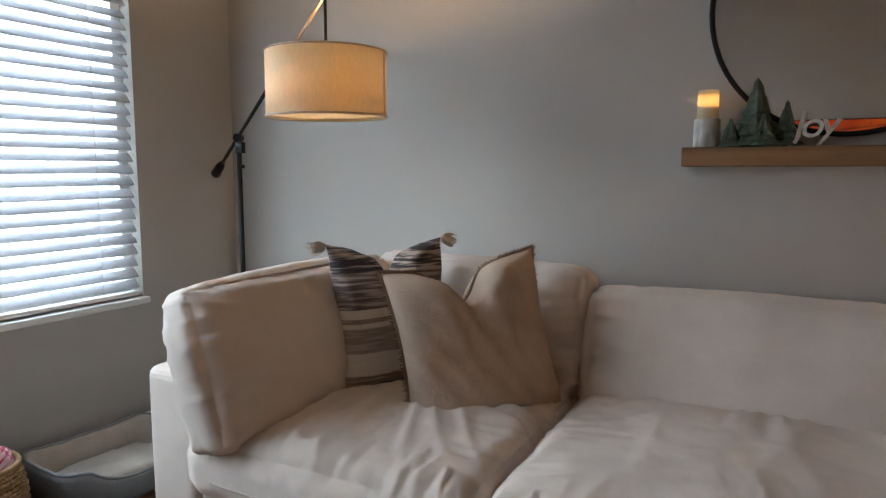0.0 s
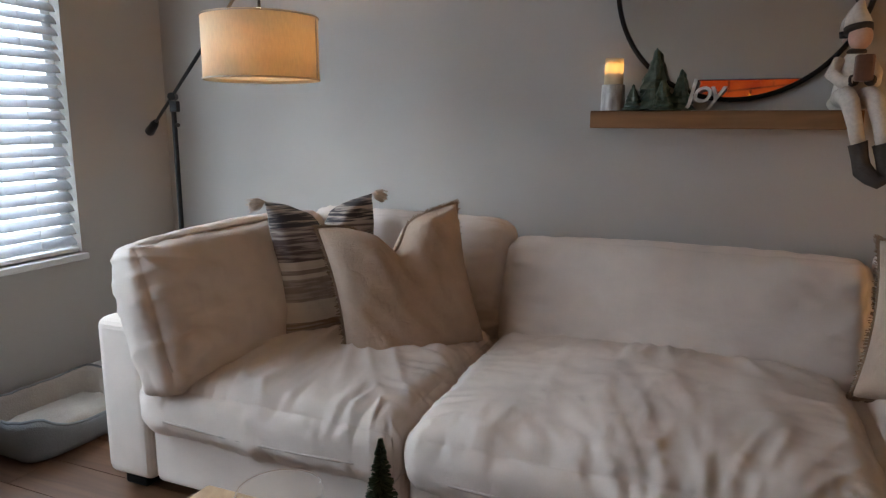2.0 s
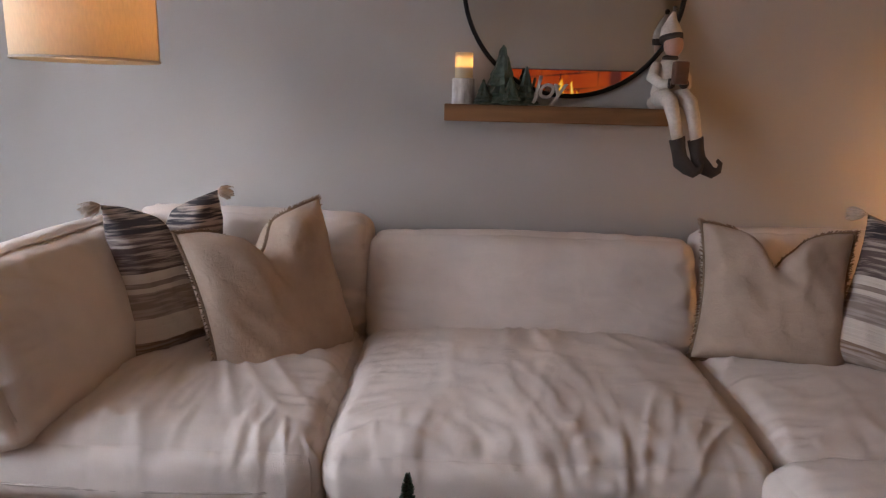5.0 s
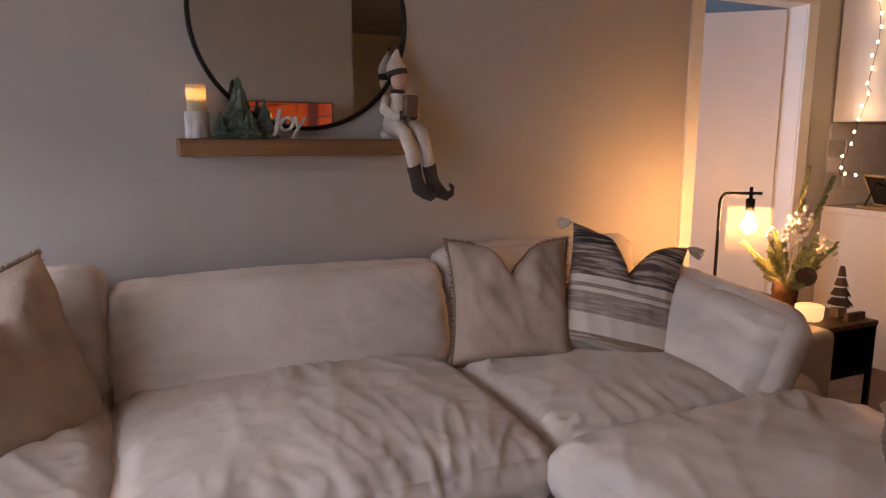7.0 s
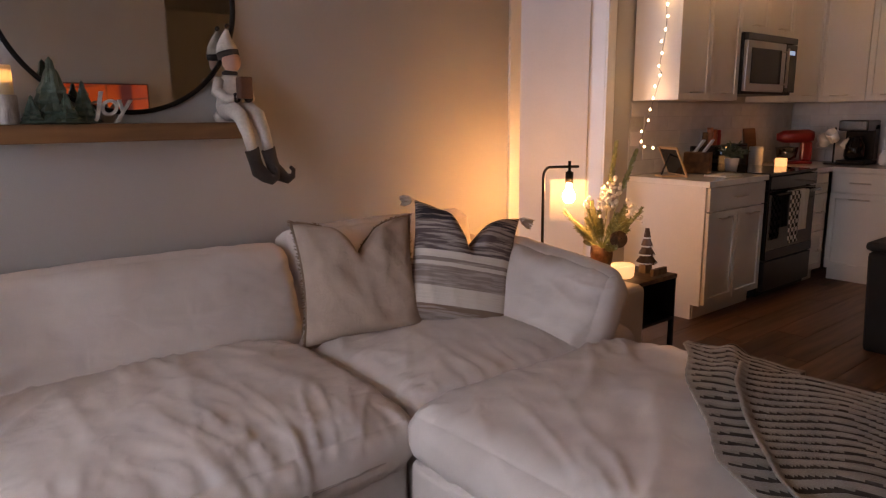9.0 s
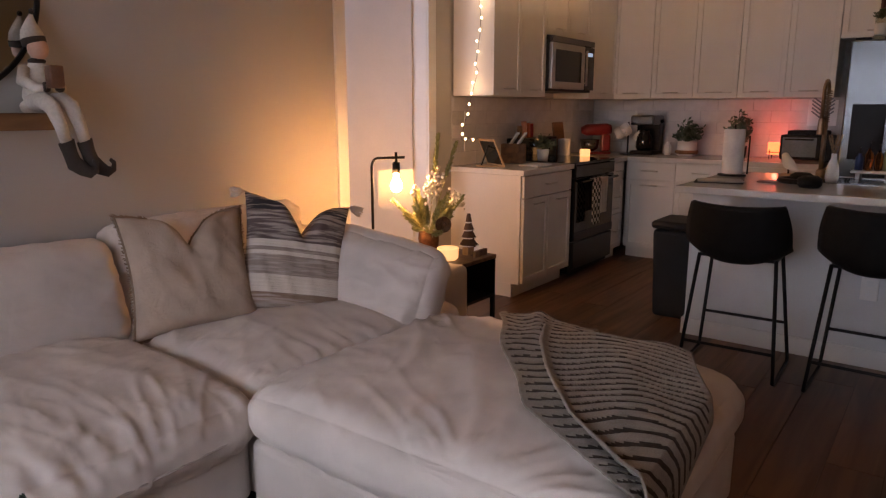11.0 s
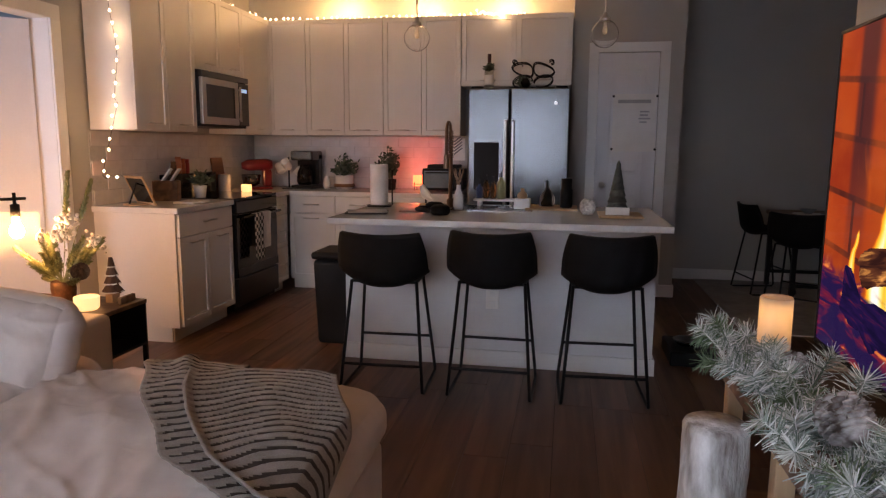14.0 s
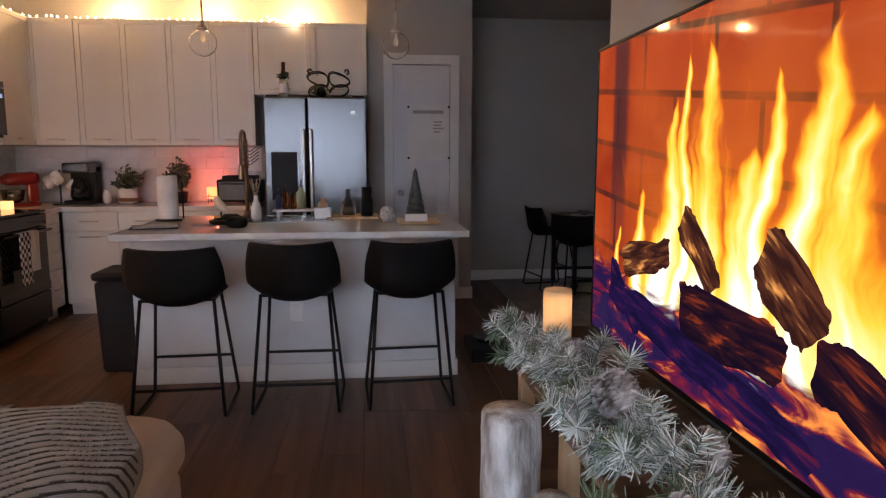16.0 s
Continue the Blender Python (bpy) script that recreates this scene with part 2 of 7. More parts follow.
def lathe(profile, seg=24, bm=None, at=(0, 0, 0), wobble=0.0):
    """A turned body from (radius, height) pairs."""
    bm = bm or bmesh.new()
    rows = []
    for i, (r, z) in enumerate(profile):
        row = []
        for k in range(seg):
            a = 2 * math.pi * k / seg
            q = r * (1 + wobble * noise.noise((math.cos(a) * 2, math.sin(a) * 2, z * 14)))
            row.append(bm.verts.new((at[0] + q * math.cos(a), at[1] + q * math.sin(a), at[2] + z)))
        rows.append(row)
    for a, b in zip(rows, rows[1:]):
        for k in range(seg):
            bm.faces.new((a[k], a[(k + 1) % seg], b[(k + 1) % seg], b[k]))
    if profile[0] == profile[-1]:
        bmesh.ops.remove_doubles(bm, verts=rows[0] + rows[-1], dist=1e-6)
        return bm
    if profile[0][0] > 1e-4:
        bm.faces.new(rows[0][::-1])
    if profile[-1][0] > 1e-4:
        bm.faces.new(rows[-1])
    return bm


def tube(points, radius, seg=8, bm=None, closed=False):
    """A round bar along points; radius: one number, or one for each point."""
    bm = bm or bmesh.new()
    pts = [Vector(p) for p in points]
    n = len(pts)
    rad = radius if isinstance(radius, (list, tuple)) else [radius] * n
    rows, up = [], None
    for i, p in enumerate(pts):
        a, b = (pts[(i - 1) % n], pts[(i + 1) % n]) if closed else (pts[max(0, i - 1)], pts[min(n - 1, i + 1)])
        d = (b - a).normalized()
        if up is None:
            up = d.orthogonal().normalized()
        up = (up - d * up.dot(d)).normalized() if (up - d * up.dot(d)).length > 1e-6 else d.orthogonal().normalized()
        side = d.cross(up)
        rows.append([bm.verts.new(p + (up * math.cos(2 * math.pi * k / seg) + side * math.sin(2 * math.pi * k / seg)) * rad[i]) for k in range(seg)])
    for i in range(n if closed else n - 1):
        a, b = rows[i], rows[(i + 1) % n]
        for k in range(seg):
            bm.faces.new((a[k], a[(k + 1) % seg], b[(k + 1) % seg], b[k]))
    if not closed:
        bm.faces.new(rows[0][::-1])
        bm.faces.new(rows[-1])
    return bm


def arc(c, r, a0, a1, n, plane="xz"):
    out = []
    for i in range(n + 1):
        a = radians(a0 + (a1 - a0) * i / n)
        u, v = r * math.cos(a), r * math.sin(a)
        out.append((c[0] + u, c[1], c[2] + v) if plane == "xz" else (c[0], c[1] + u, c[2] + v) if plane == "yz" else (c[0] + u, c[1] + v, c[2]))
    return out


def ridge(p, seed, size, sharp=1.0):
    """Folds: sharp crests of stretched noise."""
    v = noise.noise((p[0] / size[0] + seed, p[1] / size[1] - seed, p[2] / size[2]))
    return (1 - abs(v) * 2) ** 2 * sharp


def crease(p, seed, size):
    """Sharp folds of stretched, wandering noise: 0 on the flat, 1 on a crest."""
    w = noise.noise((p[0] * 3 + seed, p[1] * 3, seed)) * 0.5
    v = noise.noise((p[0] / size[0] + seed + w, p[1] / size[1] - seed + w, p[2] / size[2]))
    return max(0.0, 1 - abs(v) * 3.2) ** 1.6


def cushion(w, d, h, seed, n=40, radius=0.04, puff=0.03, bulge=0.015, fold=0.016, folds=(0.075, 0.30), lumps=0.008, droop=0.0, ears=0.0, fans=()):
    """A stuffed box w x d x h about its middle, z up: rounded edges, plump faces, and creases that run in from the seams."""
    bm = bmesh.new()
    bmesh.ops.create_cube(bm, size=2)
    bmesh.ops.subdivide_edges(bm, edges=bm.edges[:], cuts=n, use_grid_fill=True)
    half = Vector((w / 2, d / 2, h / 2))
    for v in bm.verts:
        q = Vector([math.sin(c * math.pi / 2) * 0.45 + c * 0.55 for c in v.co])
        p = Vector([q[i] * half[i] for i in range(3)])
        r = min(radius, h * 0.48)
        inner = Vector([max(-(half[i] - r), min(half[i] - r, p[i])) for i in range(3)])
        out = p - inner
        if out.length > 1e-9:
            p = inner + out.normalized() * min(r, out.length) if sum(abs(c) > 1e-9 for c in out) > 1 else p
        face_z = max(0.0, min(1.0, abs(p.z) / (h / 2)))
        dome = max(0.0, (1 - q.x ** 2) * (1 - q.y ** 2)) ** 0.6
        p.z += math.copysign(puff * dome * face_z, p.z) if abs(p.z) > 1e-6 else 0
        p.x += math.copysign(bulge * (1 - q.y ** 2) * (1 - q.z ** 2), q.x) * abs(q.x) ** 3
        p.y += math.copysign(bulge * (1 - q.x ** 2) * (1 - q.z ** 2), q.y) * abs(q.y) ** 3
        p.z *= 1 - ears * (abs(q.x) * abs(q.y)) ** 4
        near_x, near_y = abs(q.x) ** 4, abs(q.y) ** 4
        edge = max(abs(q.x) ** 3, abs(q.y) ** 3)
        # folds stand square to the nearer edge
        size = (folds[0], folds[1], 0.5) if near_y >= near_x else (folds[1], folds[0], 0.5)
        f = crease(p, seed, size) * fold * (0.25 + 0.75 * min(1.0, edge * 1.6)) * (0.35 + 0.65 * abs(noise.noise((p.x * 2 + seed, p.y * 2, 3.3))) * 2)
        f -= crease(p, seed + 9.1, (size[0] * 1.3, size[1] * 1.2, 0.6)) * fold * 0.55 * (0.1 + 0.9 * min(1.0, edge * 1.4))
        f += noise.noise((p.x * 4.5 + seed, p.y * 4.5, p.z * 4.5)) * lumps + noise.noise((p.x * 11 + seed, p.y * 11, p.z * 11)) * lumps * 0.45
        for fx, fy, reach, height, k in fans:
            dx, dy = p.x - fx * w, p.y - fy * d
            rr = math.hypot(dx, dy)
            an = math.atan2(dy, dx)
            n1 = noise.noise((math.cos(an) * k + seed, math.sin(an) * k, seed + rr * 1.6))
            f += height * (max(0.0, 1 - abs(n1) * 3.4) ** 1.5 - 0.3) * min(1.0, rr / (reach * 0.35)) * math.exp(-(rr / reach) ** 2)
        f *= 0.12 + 0.88 * face_z
        nrm = Vector((q.x ** 5 / 1, q.y ** 5 / 1, q.z ** 3)).normalized()
        p += nrm * f
        p.z -= droop * max(0.0, -q.y) ** 3
        v.co = p
    return bm


def throw_pillow(s, t, seed, n=34, chop=0.1, height=None):
    """A square pillow standing in the xz plane, with pointed corners and a dent in the top edge; origin at the bottom's middle."""
    bm = bmesh.new()
    hgt = height or s
    rows = {}
    for side in (1, -1):
        g = []
        for i in range(n + 1):
            line = []
            for j in range(n + 1):
                u, v = 2 * i / n - 1, 2 * j / n - 1
                pinch = 1 - 0.11 * (1 - v * v) * abs(u) ** 3
                pv = 1 - 0.08 * (1 - u * u) * abs(v) ** 3
                x, z = u * s / 2 * pinch, v * hgt / 2 * pv
                fat = (max(0.0, (1 - u ** 4) * (1 - v ** 4))) ** 0.55
                y = side * t / 2 * fat * (1 + 0.12 * noise.noise((u * 2 + seed, v * 2, side)))
                dent = chop * math.exp(-(abs(u - 0.06 * math.sin(seed)) / 0.25) ** 1.35) * max(0.0, v) ** 1.4
                z -= dent * (1 + 0.25 * noise.noise((u * 5, seed, v * 3)))
                y += side * 0.03 * math.exp(-((abs(u) - 0.34) / 0.17) ** 2) * max(0.0, v) ** 1.6
                y *= 1 - 0.55 * math.exp(-((u - 0.06 * math.sin(seed) - 0.10 * (1 - v)) / 0.10) ** 2) * max(0.0, v) ** 1.2
                y += 0.010 * side * fat * noise.noise((x * 9 + seed, z * 9, seed * 2)) + 0.012 * side * fat * (ridge((x + z * 0.5, 0.0, z), seed, (0.08, 1, 0.25)) - 0.4)
                y += side * 0.05 * max(0.0, -v) ** 2 * fat
                if (i in (0, n) or j in (0, n)) and side == -1:
                    line.append(rows[(i, j)])
                    continue
                vert = bm.verts.new((x, y, z + hgt / 2))
                if side == 1:
                    rows[(i, j)] = vert
                line.append(vert)
            g.append(line)
        for i in range(n):
            for j in range(n):
                try:
                    bm.faces.new((g[i][j], g[i + 1][j], g[i + 1][j + 1], g[i][j + 1]))
                except ValueError:
                    pass
    edge = [rows[(i, 0)].co.copy() for i in range(n)] + [rows[(n, j)].co.copy() for j in range(n)] + [rows[(i, n)].co.copy() for i in range(n, 0, -1)] + [rows[(0, j)].co.copy() for j in range(n, 0, -1)]
    return bm, edge


# ---- setting ----
def wall(name, bm, label, material=None):
    return tagged(part(name, bm, material or WALL), label, "wall", kind="structure")


NORTH, WEST, EAST, TOP = 2.72, -2.76, 5.72, 2.76
b = box(WEST - 0.15, 2.17, NORTH, NORTH + 0.14, 0, TOP)
box(3.00, EAST + 0.15, NORTH, NORTH + 0.14, 0, TOP, bm=b)
box(2.17, 3.00, NORTH, NORTH + 0.14, 2.11, TOP, bm=b)
wall("wall_north", b, "warm greige painted plaster wall behind the sofa")
WY0, WY1, WZ0, WZ1 = -0.55, 2.13, 0.66, 2.36
b = box(WEST - 0.15, WEST, WY1, NORTH, 0, TOP)
box(WEST - 0.15, WEST, -1.42, WY0, 0, TOP, bm=b)
box(WEST - 0.15, WEST, WY0, WY1, 0, WZ0, bm=b)
box(WEST - 0.15, WEST, WY0, WY1, WZ1, TOP, bm=b)
wall("wall_west", b, "greige painted wall with a wide window")
wall("wall_east", box(EAST, EAST + 0.15, -0.44, NORTH, 0, TOP), "greige kitchen wall behind the cabinets")
PX = 5.47
b = box(PX, PX + 0.12, -0.665, -0.44, 0, TOP)
box(PX, PX + 0.12, -1.385, -1.185, 0, TOP, bm=b)
box(PX, PX + 0.12, -1.185, -0.665, 2.155, TOP, bm=b)
wall("wall_pantry", b, "greige wall round the pantry door")
wall("wall_pantry_side", box(PX + 0.12, 6.42, -1.385, -1.265, 0, TOP), "greige side of the pantry")
wall("wall_pantry_back", box(PX + 0.12, EAST + 0.15, -0.44 - 0.10, -0.44, 0, TOP), "greige partition beside the fridge")
wall("wall_dining", box(6.42, 6.52, -4.0, -1.265, 0, TOP), "greige dining wall in shade")
wall("wall_south", box(1.50, 6.52, -4.12, -4.0, 0, TOP), "greige wall of the dining corner")
wall("wall_television", box(WEST - 0.15, 1.50, -1.42, -1.27, 0, TOP), "greige wall behind the television")
wall("wall_dining_west", box(1.35, 1.50, -4.12, -1.42, 0, TOP), "greige wall closing the dining corner")
b = box(0.2, 3.40, 5.00, 5.10, 0, TOP)
box(0.2, 0.3, NORTH + 0.14, 3.2, 0, TOP, bm=b)
box(0.2, 0.3, 4.6, 5.0, 0, TOP, bm=b)
box(0.2, 0.3, 3.2, 4.6, 0, 0.8, bm=b)
box(0.2, 0.3, 3.2, 4.6, 2.2, TOP, bm=b)
box(3.40, 3.50, NORTH + 0.14, 5.10, 0, TOP, bm=b)
wall("wall_bedroom", b, "dim blue-grey walls of the room beyond", mat("blue_grey_paint", (0.23, 0.27, 0.30), 0.8, var=0.03, bump=0.2, fine=220))
tagged(part("ceiling", box(-2.95, 6.55, -4.15, 5.12, TOP, TOP + 0.1), CEIL), "white flat painted ceiling", "ceiling", kind="structure")
floor = tagged(part("floor", box(-2.95, 6.55, -4.15, 5.12, -0.10, -0.006), GROUT), "brown wood-look plank floor", "floor", kind="structure")

# baseboards
for nm, (x0, x1, y0, y1) in {"a": (WEST, -1.98, NORTH - 0.014, NORTH), "b": (WEST, WEST + 0.014, -1.27, NORTH - 0.014), "c": (6.406, 6.42, -4.0, -1.385), "d": (PX - 0.014, PX, -1.399, -1.268), "e": (PX, 6.406, -1.399, -1.385), "f": (1.92, 2.09, NORTH - 0.014, NORTH), "g": (3.09, 3.26, NORTH - 0.014, NORTH), "h": (-2.74, 1.50, -1.27, -1.256), "i": (PX - 0.014, PX, -0.58, -0.44)}.items():
    bm = box(x0, x1, y0, y1, 0, 0.11, 0.004)
    tagged(part("baseboard", bm, TRIM), "white painted baseboard", "baseboard", kind="structure")


# window with its blind
win = thing("window_1", "white framed window with a closed blind and daylight behind", "window", (WEST, 0, 0), kind="structure")
b = box(-0.12, -0.06, WY0, WY0 + 0.05, WZ0, WZ1, 0.005)
box(-0.12, -0.06, WY1 - 0.05, WY1, WZ0, WZ1, 0.005, b)
box(-0.12, -0.06, WY0 + 0.05, WY1 - 0.05, WZ0, WZ0 + 0.05, 0.005, b)
box(-0.12, -0.06, WY0 + 0.05, WY1 - 0.05, WZ1 - 0.05, WZ1, 0.005, b)
part("window_frame", b, TRIM, win)
sill = part("window_sill", box(-0.149, 0.035, WY0 - 0.02, WY1 + 0.012, WZ0 - 0.03, WZ0, 0.006), TRIM, win)
pane = part("pane", box(-0.095, -0.09, WY0 + 0.05, WY1 - 0.05, WZ0 + 0.05, WZ1 - 0.05), CLEAR, win)
pane.visible_shadow = False
sky_card = tagged(part("backdrop", box(-3.72, -3.70, -1.6, 3.6, 0.0, 3.6), glow("bright_overcast_sky", (0.78, 0.90, 1.0), 3.0)), "bright pale sky beyond the window", "sky", kind="structure")
blind = thing("window_blind", "white two-inch faux wood blind, lowered and tilted nearly shut", "blind", (WEST - 0.028, 0, 0))
part("head_rail", box(-0.03, 0.03, WY0 + 0.01, WY1 - 0.008, WZ1 - 0.06, WZ1 - 0.003, 0.004), TRIM, blind)
part("bottom_rail", box(-0.025, 0.025, WY0 + 0.012, WY1 - 0.01, WZ0 + 0.006, WZ0 + 0.026, 0.006), TRIM, blind)
SLATS = 30
step = (WZ1 - 0.075 - (WZ0 + 0.05)) / SLATS
bm = bmesh.new()
for k in range(9):
    a = (k / 8 - 0.5)
    for y in (WY0 + 0.012, WY1 - 0.012):
        bm.verts.new((a * 0.05, y, 0.004 * (1 - 4 * a * a)))
bm.verts.ensure_lookup_table()
for k in range(8):
    bm.faces.new([bm.verts[i] for i in (2 * k, 2 * k + 1, 2 * k + 3, 2 * k + 2)])
r = bmesh.ops.extrude_face_region(bm, geom=bm.faces[:])
for v in [g for g in r["geom"] if isinstance(g, bmesh.types.BMVert)]:
    v.co.z += 0.0028
slat = None
for k in range(SLATS):
    m = pose(0, 0, WZ0 + 0.055 + step * k + random.uniform(-0.002, 0.002), random.uniform(-0.12, 0.12), 50 + random.uniform(-2, 2), 0)
    if slat is None:
        slat = part("slat", bm, BLIND, blind, smooth=True)
        slat.matrix_basis = m
    else:
        s = new("slat", slat.data)
        s.parent, s.matrix_basis = blind, m
for y in (WY1 - 0.20, (WY0 + WY1) / 2, WY0 + 0.20):
    for dx in (-0.026, 0.026):
        part("ladder_cord", tube([(dx, y, WZ0 + 0.02), (dx, y, WZ1 - 0.05)], 0.0012, 5), TRIM, blind)


# interior doors
def casing(x0, x1, top, w, depth):
    bm = box(x0 - w, x0, -depth, 0, 0, top, 0.004)
    box(x1, x1 + w, -depth, 0, 0, top, 0.004, bm)
    box(x0 - w, x1 + w, -depth, 0, top, top + w, 0.004, bm)
    return bm


def panel_door(w, h, t=0.035, panels=()):
    """A door leaf whose hinge edge is at x = 0; fields sunk into both faces."""
    bm = box(0, w, -t / 2 + 0.006, t / 2 - 0.006, 0, h)
    s = 0.115
    box(0, s, -t / 2, t / 2, 0, h, 0.003, bm)
    box(w - s, w, -t / 2, t / 2, 0, h, 0.003, bm)
    lo = 0
    for z0, z1 in sorted(panels):
        box(s, w - s, -t / 2, t / 2, lo, z0, 0.003, bm)
        box(s + 0.035, w - s - 0.035, -t / 2 + 0.002, t / 2 - 0.002, z0 + 0.035, z1 - 0.035, 0.006, bm)
        lo = z1
    box(s, w - s, -t / 2, t / 2, lo, h, 0.003, bm)
    return bm


door = thing("door_1", "white hinged door standing half open into the next room", "door", (2.17, NORTH, 0), kind="structure")
part("door_casing", casing(0.015, 0.815, 2.095, 0.085, 0.018), TRIM, door)
b = box(0, 0.015, 0.001, 0.14, 0, 2.095)
box(0.815, 0.83, 0.001, 0.14, 0, 2.095, bm=b)
box(0, 0.83, 0.001, 0.14, 2.095, 2.11, bm=b)
part("door_jamb", b, TRIM, door)
leaf = part("door_leaf", box(0, 0.795, -0.018, 0.018, 0.008, 2.085, 0.003), DOORP, door)
leaf.matrix_basis = pose(0.806, 0.128, 0, 0, 0, 180 - 44)
for z in (0.25, 1.05, 1.85):
    h = part("hinge", tube([(0.806, 0.135, z - 0.045), (0.806, 0.135, z + 0.045)], 0.006, 8), NICKEL, door, "brushed steel hinge")

pdoor = thing("door_2", "white panelled pantry door with a faint printed list on it", "door", (PX, -0.665, 0), -90, kind="structure")
part("door_casing", casing(0.0, 0.52, 2.155, 0.082, 0.018), TRIM, pdoor)
pl = part("door_leaf", panel_door(0.514, 2.145, 0.035, [(0.22, 0.95), (1.08, 2.0)]), DOORP, pdoor)
pl.matrix_basis = pose(0.003, 0.03, 0.006)
kn = part("door_knob", lathe([(0.026, 0), (0.026, 0.006), (0.009, 0.012), (0.009, 0.04), (0.022, 0.048), (0.028, 0.062), (0.022, 0.076), (0.0, 0.080)], 20), NICKEL, pdoor, "satin nickel knob", True)
kn.matrix_basis = pose(0.065, 0.012, 1.0, 90, 0, 0)

# floor boards
pl_w, pl_l = 0.192, 1.32
bm = box(0, pl_l - 0.003, 0, pl_w - 0.003, -0.006, 0.0)
board = None
rng = random.Random(4)
y = -4.05
while y < NORTH + 1.3:
    x = -2.90 - rng.uniform(0, pl_l)
    x_end = 6.4 if y < NORTH else 3.4
    x = x if y < NORTH else 2.0 - rng.uniform(0, 0.3)
    while x < x_end:
        if not (x + pl_l < -2.75 or (y < -1.45 and x + pl_l < 1.4)):
            if board is None:
                board = part("plank", bm, PLANK, floor)
                o = board
            else:
                o = new("plank", board.data)
                o.parent = floor
            # boards are sawn off at the walls
            start = max(x, WEST - 0.02 if y > -1.45 else 1.32)
            o.matrix_basis = pose(start, y, 0)
            o.scale.x = (x + pl_l - start) / pl_l
        x += pl_l
    y += pl_w


# ---- sectional sofa ----
def frame_box(x0, x1, y0, y1, z0, z1, seed, bevel=0.03):
    bm = box(x0, x1, y0, y1, z0, z1, bevel, seg=4)
    return bm


def sofa_legs(root, spots):
    for x, y in spots:
        part("leg", box(x - 0.05, x + 0.05, y - 0.04, y + 0.04, 0.0, 0.052, 0.006), BLACK, root, "low black block foot")


def piping(root, w, d, z, inset=0.985):
    pts = []
    for k in range(72):
        a = 2 * math.pi * k / 72
        c, s = math.cos(a), math.sin(a)
        p = 7.0
        L = (abs(c) ** p + abs(s) ** p) ** (1 / p)
        pts.append((c / L * w / 2 * inset, s / L * d / 2 * inset, z + 0.003 * math.sin(5 * a)))
    return part("piping", tube(pts, 0.0045, 6, closed=True), PIPING, root, smooth=True)


def placed(ob, m):
    ob.matrix_basis = m
    return ob


FRONT, BACK = 1.47, 2.66
sofa_l = thing("sofa_module", "cream linen corner sofa module with a padded arm and loose cushions", "sofa", group="sectional sofa")
part("base", frame_box(-1.70, -0.742, FRONT, BACK, 0.05, 0.31, 1), LINEN, sofa_l)
part("arm", frame_box(-1.91, -1.70, FRONT - 0.012, BACK, 0.05, 0.62, 2, 0.035), LINEN, sofa_l)
part("backrest", frame_box(-1.70, -0.742, 2.47, BACK - 0.004, 0.31, 0.72, 3), LINEN, sofa_l)
sofa_legs(sofa_l, [(-1.82, 1.54), (-0.82, 1.55), (-1.82, 2.56), (-0.82, 2.56)])
c = part("seat_cushion", cushion(0.975, 1.06, 0.20, 1.3, n=110, radius=0.075, puff=0.050, fold=0.014, folds=(0.055, 0.20), droop=0.02, fans=((-0.02, 0.22, 0.60, 0.022, 4.5),)), LINEN, sofa_l, smooth=True)
placed(c, pose(-1.228, 1.94, 0.366))
piping(c, 0.975, 1.06, -0.045, 1.02)
c = part("back_cushion", cushion(0.92, 0.50, 0.20, 4.1, n=50, radius=0.05, puff=0.03, fold=0.016, ears=0.35), LINEN, sofa_l, smooth=True)
placed(c, pose(-1.20, 2.43, 0.64, 77, 0, 0))
c = part("arm_cushion", cushion(1.0, 0.49, 0.165, 7.7, n=72, radius=0.045, puff=0.075, bulge=-0.025, fold=0.012, folds=(0.08, 0.2), lumps=0.013, ears=0.25), LINEN, sofa_l, smooth=True)
placed(c, pose(-1.590, 1.87, 0.655, 74, 0, 88))
for z in (0.066, -0.066):
    piping(c, 1.0, 0.49, z, 0.975)

sofa_m = thing("sofa_module", "cream linen armless sofa module with plump cushions", "sofa", group="sectional sofa")
part("base", frame_box(-0.738, 0.446, FRONT, BACK, 0.05, 0.31, 5), LINEN, sofa_m)
part("backrest", frame_box(-0.738, 0.446, 2.47, BACK - 0.004, 0.31, 0.72, 6), LINEN, sofa_m)
sofa_legs(sofa_m, [(-0.66, 1.55), (0.37, 1.55), (-0.66, 2.56), (0.37, 2.56)])
c = part("seat_cushion", cushion(1.20, 1.06, 0.20, 2.9, n=110, radius=0.085, puff=0.060, fold=0.010, folds=(0.06, 0.20), lumps=0.006, droop=0.02, fans=((0.02, 0.62, 0.95, 0.014, 4.5), (0.14, -0.72, 0.50, 0.019, 6.0))), LINEN, sofa_m, smooth=True)
placed(c, pose(-0.145, 1.935, 0.366))
piping(c, 1.20, 1.06, -0.045, 1.02)
c = part("back_cushion", cushion(1.235, 0.46, 0.19, 9.2, n=60, radius=0.06, puff=0.035, fold=0.012, folds=(0.09, 0.2), ears=0.3), LINEN, sofa_m, smooth=True)
placed(c, pose(-0.115, 2.385, 0.605, 71, 0, 0))

